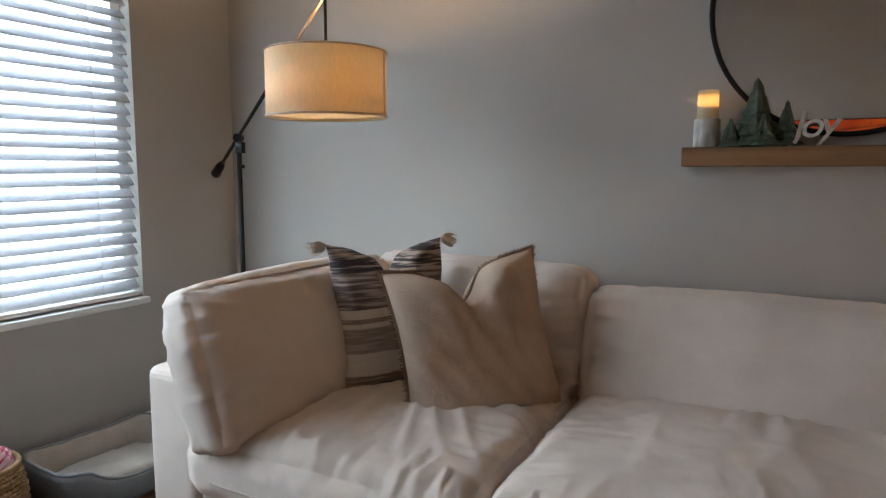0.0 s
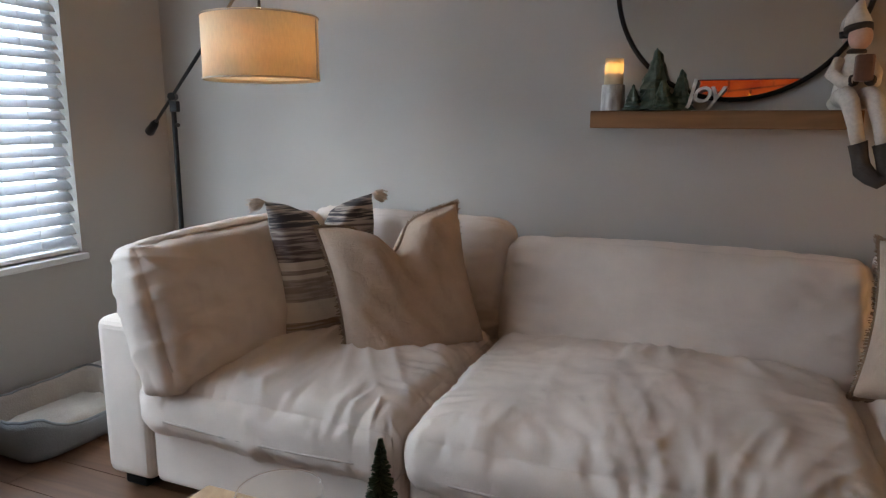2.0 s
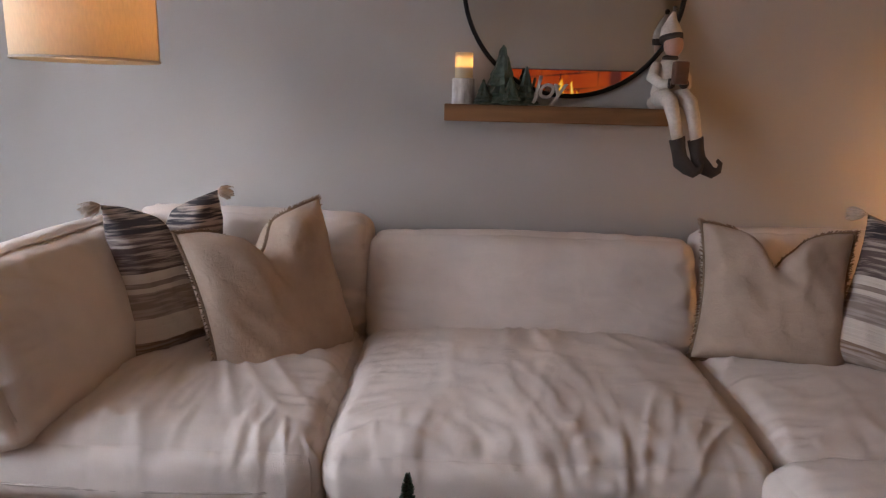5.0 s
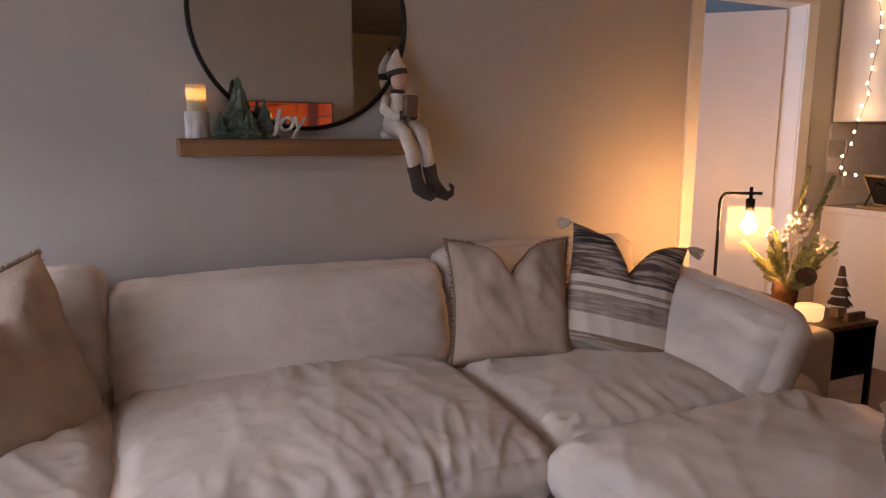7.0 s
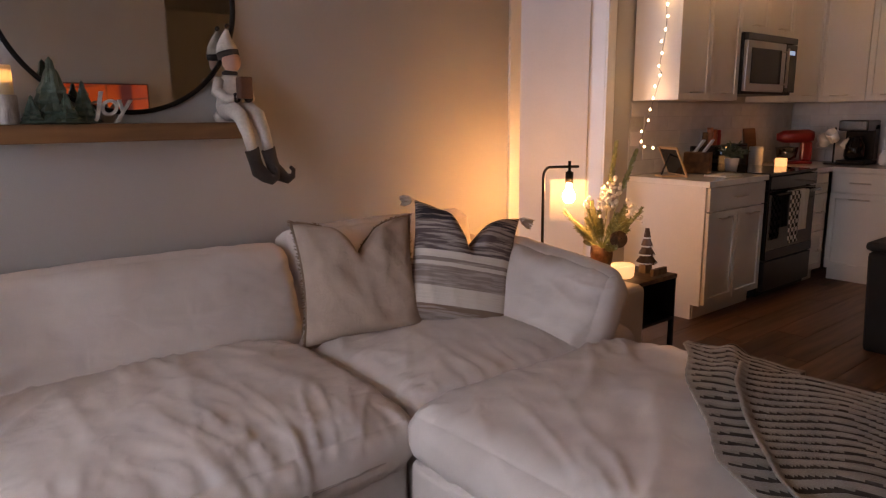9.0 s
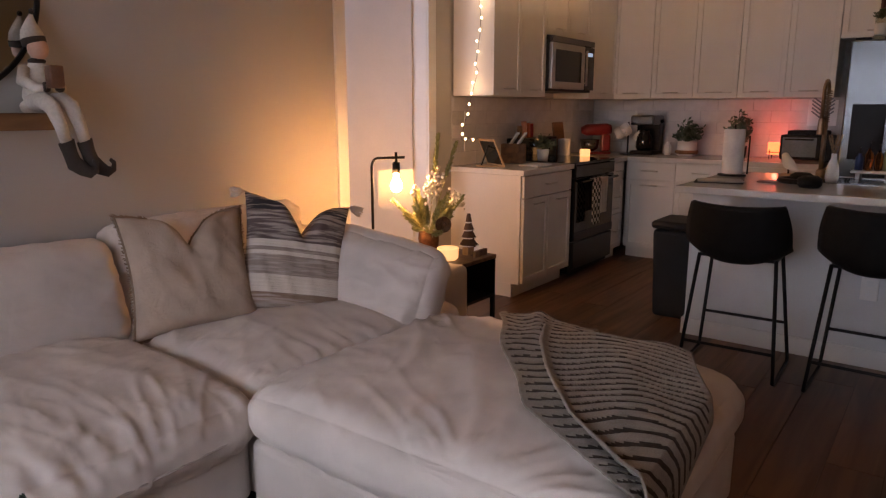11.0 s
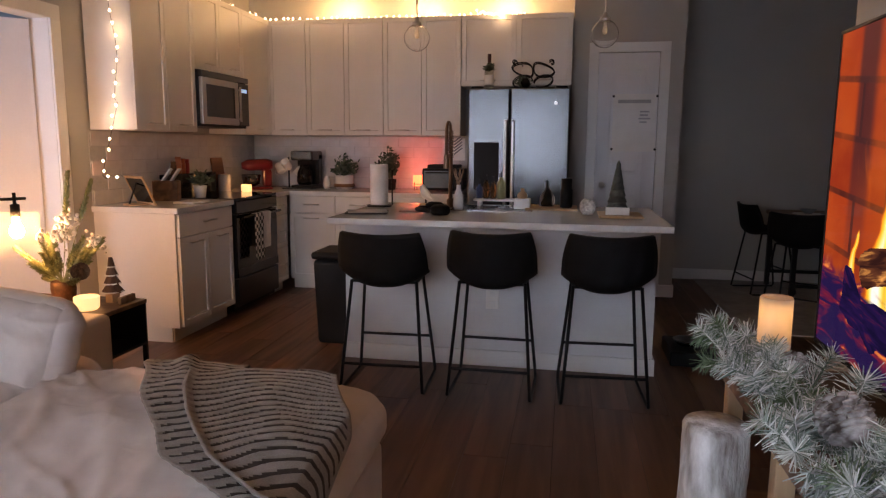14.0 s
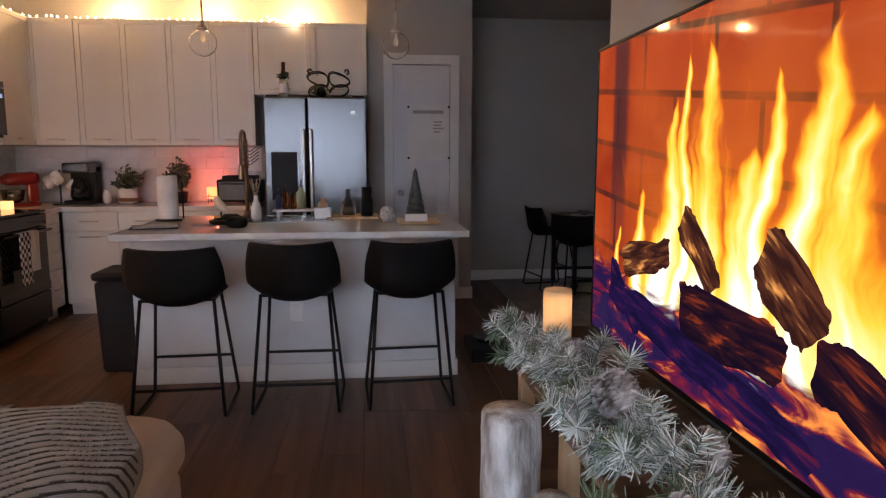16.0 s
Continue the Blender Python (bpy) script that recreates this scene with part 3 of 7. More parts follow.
sofa_r = thing("sofa_module", "cream linen corner sofa module lit warmly by the table lamp", "sofa", group="sectional sofa")
part("base", frame_box(0.45, 1.66, FRONT, BACK, 0.05, 0.31, 8), LINEN, sofa_r)
part("arm", frame_box(1.66, 1.90, FRONT + 0.13, BACK, 0.05, 0.572, 9, 0.035), LINEN, sofa_r)
part("backrest", frame_box(0.45, 1.66, 2.47, BACK - 0.004, 0.31, 0.72, 10), LINEN, sofa_r)
sofa_legs(sofa_r, [(0.53, 1.55), (1.8, 1.62), (0.53, 2.56), (1.8, 2.56)])
c = part("seat_cushion", cushion(1.20, 1.02, 0.20, 5.5, n=90, radius=0.075, puff=0.050, fold=0.010, folds=(0.08, 0.26), droop=0.02, fans=((-0.15, 0.50, 0.80, 0.013, 4.0),)), LINEN, sofa_r, smooth=True)
placed(c, pose(1.055, 1.95, 0.366))
piping(c, 1.20, 1.02, -0.045, 1.02)
c = part("back_cushion", cushion(1.0, 0.48, 0.19, 6.3, n=46, radius=0.05, puff=0.03, fold=0.016, ears=0.35), LINEN, sofa_r, smooth=True)
placed(c, pose(1.02, 2.43, 0.63, 76, 0, 0))
c = part("arm_cushion", cushion(0.80, 0.43, 0.22, 3.3, n=64, radius=0.09, puff=0.055, fold=0.014, folds=(0.09, 0.22), lumps=0.012, ears=0.3), LINEN, sofa_r, smooth=True)
placed(c, pose(1.385, 1.825, 0.565, 110, -6, 92))

ott = thing("ottoman", "large square cream linen ottoman pushed against the sofa as a chaise", "ottoman", group="sectional sofa")
part("base", frame_box(0.40, 1.42, 0.19, 1.42, 0.05, 0.30, 11), LINEN, ott)
sofa_legs(ott, [(0.49, 0.28), (1.33, 0.28), (0.49, 1.33), (1.33, 1.33)])
c = part("seat_cushion", cushion(1.07, 1.27, 0.20, 8.8, n=96, radius=0.08, puff=0.050, fold=0.010, folds=(0.11, 0.42), ears=0.25, fans=((0.52, 0.55, 1.1, 0.017, 3.6), (-0.55, -0.2, 0.6, 0.014, 4.0))), LINEN, ott, smooth=True)
placed(c, pose(0.915, 0.805, 0.385))


# ---- throw pillows ----
def stripe_cloth(name):
    """Woven stripes across the pillow's height: dark slub top, cream and brown bands."""
    m, n, l, b = nodes_of(name)
    co, sep = n.new("ShaderNodeTexCoord"), n.new("ShaderNodeSeparateXYZ")
    l.new(co.outputs["Object"], sep.inputs[0])
    mp, slub = n.new("ShaderNodeMapping"), n.new("ShaderNodeTexNoise")
    mp.inputs["Scale"].default_value = (7, 7, 110)
    slub.inputs["Scale"].default_value, slub.inputs["Detail"].default_value = 1.0, 5
    l.new(co.outputs["Object"], mp.inputs[0])
    l.new(mp.outputs[0], slub.inputs[0])
    dv = n.new("ShaderNodeMath")
    dv.operation = "DIVIDE"
    dv.inputs[1].default_value = 0.47
    l.new(sep.outputs[2], dv.inputs[0])
    r = n.new("ShaderNodeValToRGB")
    r.color_ramp.interpolation = "CONSTANT"
    cream, brown, grey, dark = (0.66, 0.58, 0.50), (0.25, 0.17, 0.12), (0.30, 0.235, 0.195), (0.12, 0.085, 0.078)
    stops = [(0.0, grey), (0.10, brown), (0.18, cream), (0.34, grey), (0.52, cream), (0.555, grey), (0.59, cream), (0.66, dark), (0.93, (0.035, 0.03, 0.035))]
    el = r.color_ramp.elements
    el[0].position, el[0].color = 0, (*stops[0][1], 1)
    el[1].position, el[1].color = stops[1][0], (*stops[1][1], 1)
    for p, c in stops[2:]:
        el.new(p).color = (*c, 0.12 if c is cream else 1)
    l.new(dv.outputs[0], r.inputs[0])
    mix = n.new("ShaderNodeMix")
    mix.data_type = "RGBA"
    rg = n.new("ShaderNodeMapRange")
    rg.inputs[1].default_value, rg.inputs[2].default_value, rg.inputs[4].default_value = 0.46, 0.60, 0.8
    l.new(slub.outputs[0], rg.inputs[0])
    only = n.new("ShaderNodeMath")
    only.operation = "MULTIPLY"
    l.new(rg.outputs[0], only.inputs[0])
    l.new(r.outputs[1], only.inputs[1])
    l.new(only.outputs[0], mix.inputs[0])
    l.new(r.outputs[0], mix.inputs[6])
    mix.inputs[7].default_value = (0.47, 0.39, 0.34, 1)
    l.new(mix.outputs[2], b.inputs["Base Color"])
    b.inputs["Roughness"].default_value = 0.95
    bp = n.new("ShaderNodeBump")
    bp.inputs["Strength"].default_value, bp.inputs["Distance"].default_value = 0.6, 0.004
    l.new(slub.outputs[0], bp.inputs["Height"])
    l.new(bp.outputs[0], b.inputs["Normal"])
    return m


STRIPE = stripe_cloth("striped_slub_weave")
FRINGE = mat("cream_tassel_yarn", (0.62, 0.52, 0.43), 0.95, var=0.1, bump=0.5)


FRAY = mat("brown_frayed_seam", (0.30, 0.205, 0.14), 0.95, var=0.2, bump=0.5)


def tassel(seed, r=0.028, h=0.06):
    bm = bmesh.new()
    g = random.Random(seed)
    for _ in range(46):
        a, q = g.uniform(0, 6.28), g.uniform(0.3, 1) * r
        tube([(0, 0, 0), (q * 0.7 * math.cos(a), q * 0.7 * math.sin(a), -h * 0.35), (q * math.cos(a), q * math.sin(a), -h * g.uniform(0.8, 1.1))], 0.0022, 4, bm)
    return bm


def pillow_thing(name, label, material, m, s, t, seed, chop, fringe=None, frayed=False, height=None):
    root = thing(name, label, "pillow", group="throw pillows")
    root.matrix_world = m
    bm, edge = throw_pillow(s, t, seed, chop=chop, height=height)
    part("cover", bm, material, root, smooth=True)
    if frayed:
        e = bmesh.new()
        g = random.Random(seed)
        tube(edge, 0.006, 6, e, closed=True)
        for k in range(0, len(edge)):
            p, q = edge[k], edge[(k + 1) % len(edge)]
            for _ in range(6):
                a = p.lerp(q, g.random())
                out = Vector((a.x, 0, a.z - (height or s) / 2)).normalized() * g.uniform(0.008, 0.018)
                tube([a, a + out + Vector((g.uniform(-.005, .005), g.uniform(-.006, .006), 0))], 0.0016, 3, e)
        part("frayed_edge", e, FRAY, root, "short frayed fringe along the seam")
    if fringe:
        for k, i in enumerate((0, len(edge) // 4, len(edge) // 2, 3 * len(edge) // 4)):
            tz = part("tassel", tassel(seed * 7 + k), FRINGE, root, "cream yarn tassel", True)
            p = edge[i]
            tz.matrix_basis = pose(p.x, p.y, p.z, 0, (-75 if p.z > 0.2 else -82) * (1 if p.x > 0 else -1), 0)
    return root


pillow_thing("throw_pillow", "taupe washed cotton pillow with a frayed edge and chopped top", TAUPE, pose(-0.955, 2.03, 0.395, -13, -6, 51), 0.565, 0.23, 11, 0.13, frayed=True)
pillow_thing("throw_pillow", "striped brown and cream woven pillow with tassels", STRIPE, pose(-1.35, 2.07, 0.45, -6, 0, 62), 0.47, 0.17, 12, 0.15, fringe=True, height=0.54)
pillow_thing("throw_pillow", "taupe cotton pillow leaning on the back cushions", TAUPE, pose(0.675, 2.065, 0.455, -21, 0, -17), 0.50, 0.20, 13, 0.14, frayed=True)
pillow_thing("throw_pillow", "striped grey and cream woven pillow with tassels", STRIPE, pose(1.035, 1.95, 0.455, -18, 12, -27), 0.48, 0.19, 14, 0.17, fringe=True, height=0.52)


# ---- kitchen ----
def shaker(w, h, t=0.02, rail=0.058):
    """A shaker front in the xz plane, its face towards -y, corner at the origin."""
    bm = box(0, w, -t, 0, 0, h)
    if h > 0.2:
        f = min(bm.faces, key=lambda q: q.calc_center_median().y)
        bmesh.ops.inset_region(bm, faces=[f], thickness=rail)
        r = bmesh.ops.inset_region(bm, faces=[f], thickness=0.004)
        for v in f.verts:
            v.co.y += 0.008
    else:
        bm.free()
        bm = box(0, w, -t, 0.0, 0, h, 0.002, seg=1)
    return bm


def bar_handle(w):
    bm = tube([(-w / 2, -0.028, 0), (w / 2, -0.028, 0)], 0.0055, 8)
    for s in (-1, 1):
        tube([(s * w * 0.38, -0.028, 0), (s * w * 0.38, 0, 0)], 0.0045, 6, bm)
    return bm


def front(root, x, z, w, h, handle, name="cabinet_door", y=0.0, hw=0.14):
    g = 0.0018
    d = part(name, shaker(w - 2 * g, h - 2 * g), CAB, root)
    d.matrix_basis = pose(x + g, y, z + g)
    k = part("handle", bar_handle(hw), NICKEL, d, "brushed nickel bar handle", True)
    k.matrix_basis = pose((w - 2 * g) / 2, -0.02, handle)
    return d


def upper(at, turn, w, z0, z1, doors, depth=0.325, label="white shaker wall cabinet with bar handles"):
    c = thing("wall_cabinet", label, "cabinet", at, turn, group="kitchen wall cabinets")
    part("body", box(0.001, w - 0.001, 0.0, depth, z0, z1, 0.001), CAB, c)
    for k in range(doors):
        front(c, w / doors * k, z0, w / doors, z1 - z0, 0.045)
    return c


def base(at, turn, w, layout, depth=0.58, label="white shaker base cabinet with bar handles"):
    c = thing("base_cabinet", label, "cabinet", at, turn, group="kitchen base cabinets")
    bm = box(0.001, w - 0.001, 0.0, depth, 0.10, 0.88, 0.001)
    box(0.001, w - 0.001, 0.055, depth, 0.0, 0.10, bm=bm)
    part("body", bm, CAB, c)
    for kind, x, z, ww, h in layout:
        front(c, x, z, ww, h, h / 2 if kind == "drawer" else h - 0.045, kind if kind == "drawer" else "cabinet_door", hw=min(0.15, ww * 0.5))
    return c


KX, KF = 3.27, 2.12
UB, UT = 1.43, 2.48
base((KX + 0.02, KF, 0), 0, 0.73, [("drawer", 0, 0.72, 0.73, 0.155), ("door", 0, 0.105, 0.365, 0.61), ("door", 0.365, 0.105, 0.365, 0.61)])
b = box(KX, KX + 0.018, KF + 0.0, NORTH - 0.002, 0.10, 0.88, 0.002)
box(KX, KX + 0.018, KF + 0.06, NORTH - 0.002, 0, 0.0995, bm=b)
part_end = tagged(part("end_panel", b, CAB), "white end panel of the base cabinets", "panel")
base((4.80, KF, 0), 0, 0.29, [("drawer", 0, 0.72, 0.27, 0.155), ("drawer", 0, 0.42, 0.27, 0.295), ("drawer", 0, 0.105, 0.27, 0.31)])
EF = 5.12
base((EF, 2.09, 0), -90, 0.44, [("drawer", 0.0, 0.72, 0.44, 0.155), ("door", 0.0, 0.105, 0.44, 0.61)])
base((EF, 1.648, 0), -90, 0.44, [("drawer", 0, 0.72, 0.44, 0.155), ("door", 0, 0.105, 0.44, 0.61)])
base((EF, 1.206, 0), -90, 0.66, [("drawer", 0, 0.72, 0.66, 0.155), ("door", 0, 0.105, 0.33, 0.61), ("door", 0.33, 0.105, 0.33, 0.61)])
tagged(part("worktop", box(KX - 0.02, 4.033, KF - 0.035, NORTH - 0.002, 0.882, 0.92, 0.004), QUARTZ), "white quartz worktop beside the range", "worktop")
b = box(4.798, EAST - 0.002, KF - 0.035, NORTH - 0.002, 0.882, 0.92, 0.004)
box(EF - 0.035, EAST - 0.002, 0.535, KF - 0.035, 0.882, 0.92, 0.004, b)
tagged(part("worktop", b, QUARTZ), "white quartz corner worktop", "worktop")

UF = NORTH - 0.345
upper((KX, UF, 0), 0, 0.75, UB, UT, 2)
upper((4.022, UF, 0), 0, 0.786, 1.905, UT, 2, label="short white cabinet above the microwave")
upper((4.81, UF, 0), 0, 0.57, UB, UT, 1)
UX = EAST - 0.345
upper((UX, UF - 0.002, 0), -90, 0.37, UB, UT, 1)
upper((UX, UF - 0.374, 0), -90, 0.74, UB, UT, 2)
upper((UX, UF - 1.116, 0), -90, 0.72, UB, UT, 2)
upper((UX, UF - 1.838, 0), -90, 0.972, 1.868, UT, 2, label="white cabinet above the fridge")

# backsplash tiles laid in a running bond
splash = tagged(part("backsplash", box(KX, EAST - 0.004, NORTH - 0.005, NORTH - 0.001, 0.92, UB), mat("grey_grout", (0.56, 0.54, 0.52), 0.8)), "glossy white subway tile backsplash behind the cooker", "backsplash", kind="structure")
splash_e = tagged(part("backsplash", box(EAST - 0.005, EAST - 0.001, 0.50, NORTH - 0.006, 0.92, UB), bpy.data.materials["grey_grout"]), "glossy white subway tile backsplash along the worktop", "backsplash", kind="structure")
tw, th = 0.30, 0.10
tile_me = None
for root, n, place in ((splash, 8, lambda s, z: pose(KX + 0.01 + s, NORTH - 0.011, z)), (splash_e, 7, lambda s, z: pose(EAST - 0.011, NORTH - 0.02 - s, z, 0, 0, -90))):
    for row in range(5):
        for k in range(n):
            s = k * tw + (0.15 if row % 2 else 0.0)
            if s + tw > n * tw + 0.05:
                continue
            if tile_me is None:
                t0 = part("tile", box(0.0015, tw - 0.0015, 0, 0.006, 0.0015, th - 0.0015, 0.001, seg=1), TILE, root)
                tile_me, o = t0.data, t0
            else:
                o = new("tile", tile_me)
                o.parent = root
            o.matrix_basis = place(s, 0.922 + th * row)


def cooker():
    c = thing("range_cooker", "freestanding stainless electric range with a black glass door", "cooker", (4.037, KF - 0.03, 0))
    w = 0.757
    part("body", box(0, w, 0.03, 0.62, 0.03, 0.905, 0.004), BLACK, c)
    for x in (0.06, w - 0.06):
        part("leg", tube([(x, 0.12, 0), (x, 0.12, 0.035)], 0.015, 10), BLACK, c)
    part("cooktop", box(-0.003, w + 0.003, -0.01, 0.55, 0.905, 0.925, 0.005), BLACKGLOSS, c, "black glass cooktop")
    part("back_panel", box(0, w, 0.55, 0.625, 0.905, 1.10, 0.01), BLACKGLOSS, c, "raised black control panel")
    disp = part("display", box(0.33, 0.45, 0.546, 0.549, 1.03, 1.06), glow("pale_blue_display", (0.4, 0.65, 1.0), 0.7), c, "lit clock display")
    od = part("oven_door", box(0.004, w - 0.004, -0.012, 0.028, 0.30, 0.80, 0.006), BLACKGLOSS, c, "black glass oven door")
    part("oven_trim", box(0.004, w - 0.004, -0.016, 0.028, 0.806, 0.90, 0.006), BLACKGLOSS, c, "black glass front strip")
    part("oven_foot_trim", box(0.006, w - 0.006, -0.017, -0.0125, 0.302, 0.37, 0.001), DARKSTEEL, od, "brushed steel strip")
    hb = tube([(0.04, -0.06, 0.775), (w - 0.04, -0.06, 0.775)], 0.011, 12)
    for x in (0.07, w - 0.07):
        tube([(x, -0.06, 0.775), (x, -0.01, 0.775)], 0.008, 8, hb)
    part("handle", hb, STEEL, od, "steel bar handle", True)
    part("drawer", box(0.004, w - 0.004, -0.014, 0.028, 0.075, 0.29, 0.006), DARKSTEEL, c, "brushed steel lower drawer")
    return c


cooker()


def microwave():
    c = thing("microwave", "stainless over-the-range microwave with a black window", "microwave", (4.03, UF - 0.055, 1.475))
    w, h = 0.77, 0.425
    part("body", box(0, w, 0.02, 0.39, 0, h, 0.004), BLACK, c)
    d = part("door", box(0.004, w * 0.76, -0.012, 0.019, 0.02, h - 0.055, 0.005), LIGHTSTEEL, c, "brushed steel door")
    part("window", box(0.06, w * 0.66, -0.0165, -0.0125, 0.075, h - 0.105, 0.001), BLACKGLOSS, d, "black glass window")
    hb = tube([(w * 0.715, -0.045, 0.05), (w * 0.715, -0.045, h - 0.09)], 0.009, 10)
    for z in (0.075, h - 0.115):
        tube([(w * 0.715, -0.045, z), (w * 0.715, -0.01, z)], 0.006, 8, hb)
    part("handle", hb, LIGHTSTEEL, d, "vertical steel handle", True)
    p = part("control_panel", box(w * 0.765, w - 0.004, -0.012, 0.019, 0.02, h - 0.055, 0.004), BLACKGLOSS, c, "black control panel")
    part("display", box(w * 0.80, w * 0.94, -0.0155, -0.0125, h - 0.13, h - 0.10), bpy.data.materials["pale_blue_display"], p)
    part("vent_grille", box(0.004, w - 0.004, -0.012, 0.019, h - 0.05, h - 0.004, 0.004), STEEL, c, "steel vent strip")
    return c


microwave()


def fridge():
    c = thing("refrigerator", "side-by-side stainless refrigerator with a water dispenser", "refrigerator", (5.13, 0.427, 0), -90)
    w, h = 0.856, 1.825
    part("body", box(0.004, w - 0.004, 0.0, 0.585, 0.03, h, 0.006), BLACK, c)
    for k, (x0, x1) in enumerate(((0.0, 0.352), (0.360, w))):
        d = part("door", box(x0, x1, -0.07, -0.004, 0.06, h, 0.012, seg=3), STEEL, c, "brushed stainless door")
        hx = 0.325 if k == 0 else 0.388
        hb = box(hx - 0.013, hx + 0.013, -0.125, -0.105, 0.62, 1.56, 0.006)
        for z in (0.66, 1.52):
            box(hx - 0.011, hx + 0.011, -0.106, -0.069, z - 0.015, z + 0.015, 0.003, hb)
        part("handle", hb, LIGHTSTEEL, d, "long vertical steel handle")
        if k == 0:
            dp = part("dispenser", box(0.055, 0.27, -0.0765, -0.0705, 0.97, 1.37, 0.002), BLACK, d, "black ice and water dispenser")
            bm = box(0.075, 0.25, -0.078, -0.0768, 1.00, 1.20)
            part("recess", bm, BLACK, dp)
    part("badge", lathe([(0.016, 0), (0.016, 0.002), (0, 0.002)], 16), NICKEL, c).matrix_basis = pose(0.74, -0.0705, 1.70, 90, 0, 0)
    part("kick_plate", box(0.01, w - 0.01, -0.03, 0.0, 0.0, 0.055), PLASTIC, c)
    part("hinge_cover", box(0.02, 0.12, -0.05, 0.05, h, h + 0.018, 0.004), PLASTIC, c)
    part("hinge_cover", box(w - 0.12, w - 0.02, -0.05, 0.05, h, h + 0.018, 0.004), PLASTIC, c)
    return c


fridge()

# island
isl = thing("kitchen_island", "grey-white panelled kitchen island with baseboard", "island")
part("body", box(3.215, 3.95, -0.955, 0.925, 0, 0.88, 0.003), GREY, isl)
b = box(3.200, 3.2145, -0.969, 0.939, 0, 0.10, 0.003)
box(3.2145, 3.95, -0.969, -0.9555, 0, 0.10, 0.003, b)
box(3.2145, 3.95, 0.9255, 0.939, 0, 0.10, 0.003, b)
part("baseboard", b, TRIM, isl, "white painted baseboard")
ol = part("outlet", box(3.208, 3.2145, -0.045, 0.035, 0.36, 0.485, 0.003), WHITE, isl, "white electric outlet")
part("socket", box(3.206, 3.2078, -0.02, 0.01, 0.375, 0.405), TRIM, ol)
part("socket", box(3.206, 3.2078, -0.02, 0.01, 0.435, 0.465), TRIM, ol)
tagged(part("island_worktop", box(2.94, 4.10, -1.0, 0.945, 0.882, 0.92, 0.005), QUARTZ), "polished white quartz island worktop", "worktop")


def thicken(bm, g, t):
    """Gives a grid of vertices a second skin and a closed rim."""
    bm.normal_update()
    h = [[bm.verts.new(v.co - v.normal * t) for v in row] for row in g]
    n, m = len(g) - 1, len(g[0]) - 1
    for j in range(n):
        for i in range(m):
            bm.faces.new((h[j][i], h[j + 1][i], h[j + 1][i + 1], h[j][i + 1]))
    for j in range(n):
        for i in (0, m):
            bm.faces.new((g[j][i], g[j + 1][i], h[j + 1][i], h[j][i]))
    for i in range(m):
        for j in (0, n):
            bm.faces.new((g[j][i], g[j][i + 1], h[j][i + 1], h[j][i]))


def stool():
    c = thing("bar_stool", "black faux leather bucket bar stool on a thin metal sled frame", "stool", group="stools at the island")
    bm = bmesh.new()
    nu, nv = 18, 26
    g = []
    for j in range(nv + 1):
        v = j / nv
        row = []
        for i in range(nu + 1):
            u = 2 * i / nu - 1
            if v < 0.5:
                s = v / 0.5
                x = 0.24 - s * 0.36 + 0.085 * abs(u) ** 2.2 * s ** 3
                z = 0.605 - 0.015 * s + 0.075 * abs(u) ** 2.3 * (0.25 + 0.75 * s)
                half = 0.185 + 0.05 * s
            else:
                s = (v - 0.5) / 0.5
                a = min(1.0, s / 0.4) * math.pi / 2
                x = -0.12 - 0.075 * math.sin(a) - 0.045 * max(0.0, s - 0.3) + 0.085 * abs(u) ** 2.2 * (1 - s * 0.5)
                z = 0.59 + 0.07 * (1 - math.cos(a)) + max(0.0, s - 0.3) * 0.285 + 0.075 * abs(u) ** 2.3 * (1 - s) + 0.012 * abs(u) ** 2 * s
                half = 0.235 + 0.008 * math.sin(s * math.pi) - 0.022 * s ** 2
            row.append(bm.verts.new((x, u * half, z)))
        g.append(row)
    for j in range(nv):
        for i in range(nu):
            bm.faces.new((g[j][i], g[j][i + 1], g[j + 1][i + 1], g[j + 1][i]))
    thicken(bm, g, 0.024)
    part("seat_shell", bm, LEATHER, c, smooth=True)
    for s in (-1, 1):
        leg = [(-0.11, s * 0.185, 0.60), (-0.20, s * 0.235, 0.018), (-0.17, s * 0.237, 0.009), (0.22, s * 0.237, 0.009), (0.235, s * 0.235, 0.03), (0.14, s * 0.175, 0.60)]
        part("leg", tube(leg, 0.0095, 8), BLACK, c, "bent black steel sled leg", True)
    part("footrest", tube([(-0.178, -0.221, 0.155), (-0.178, 0.221, 0.155)], 0.008, 8), BLACK, c)
    part("footrest", tube([(0.207, -0.216, 0.22), (0.207, 0.216, 0.22)], 0.008, 8), BLACK, c)
    part("seat_rail", box(-0.11, 0.14, -0.19, 0.19, 0.585, 0.60, 0.004), BLACK, c)
    return c


stool_one = stool()
SLIM = Matrix.Diagonal((1.0, 0.97, 1.022, 1))
stool_one.matrix_world = pose(2.805, 0.537, 0, 0, 0, 2) @ SLIM
copy_thing(stool_one, pose(2.815, -0.056, 0, 0, 0, -1) @ SLIM)
copy_thing(stool_one, pose(2.825, -0.645, 0, 0, 0, 3) @ SLIM)

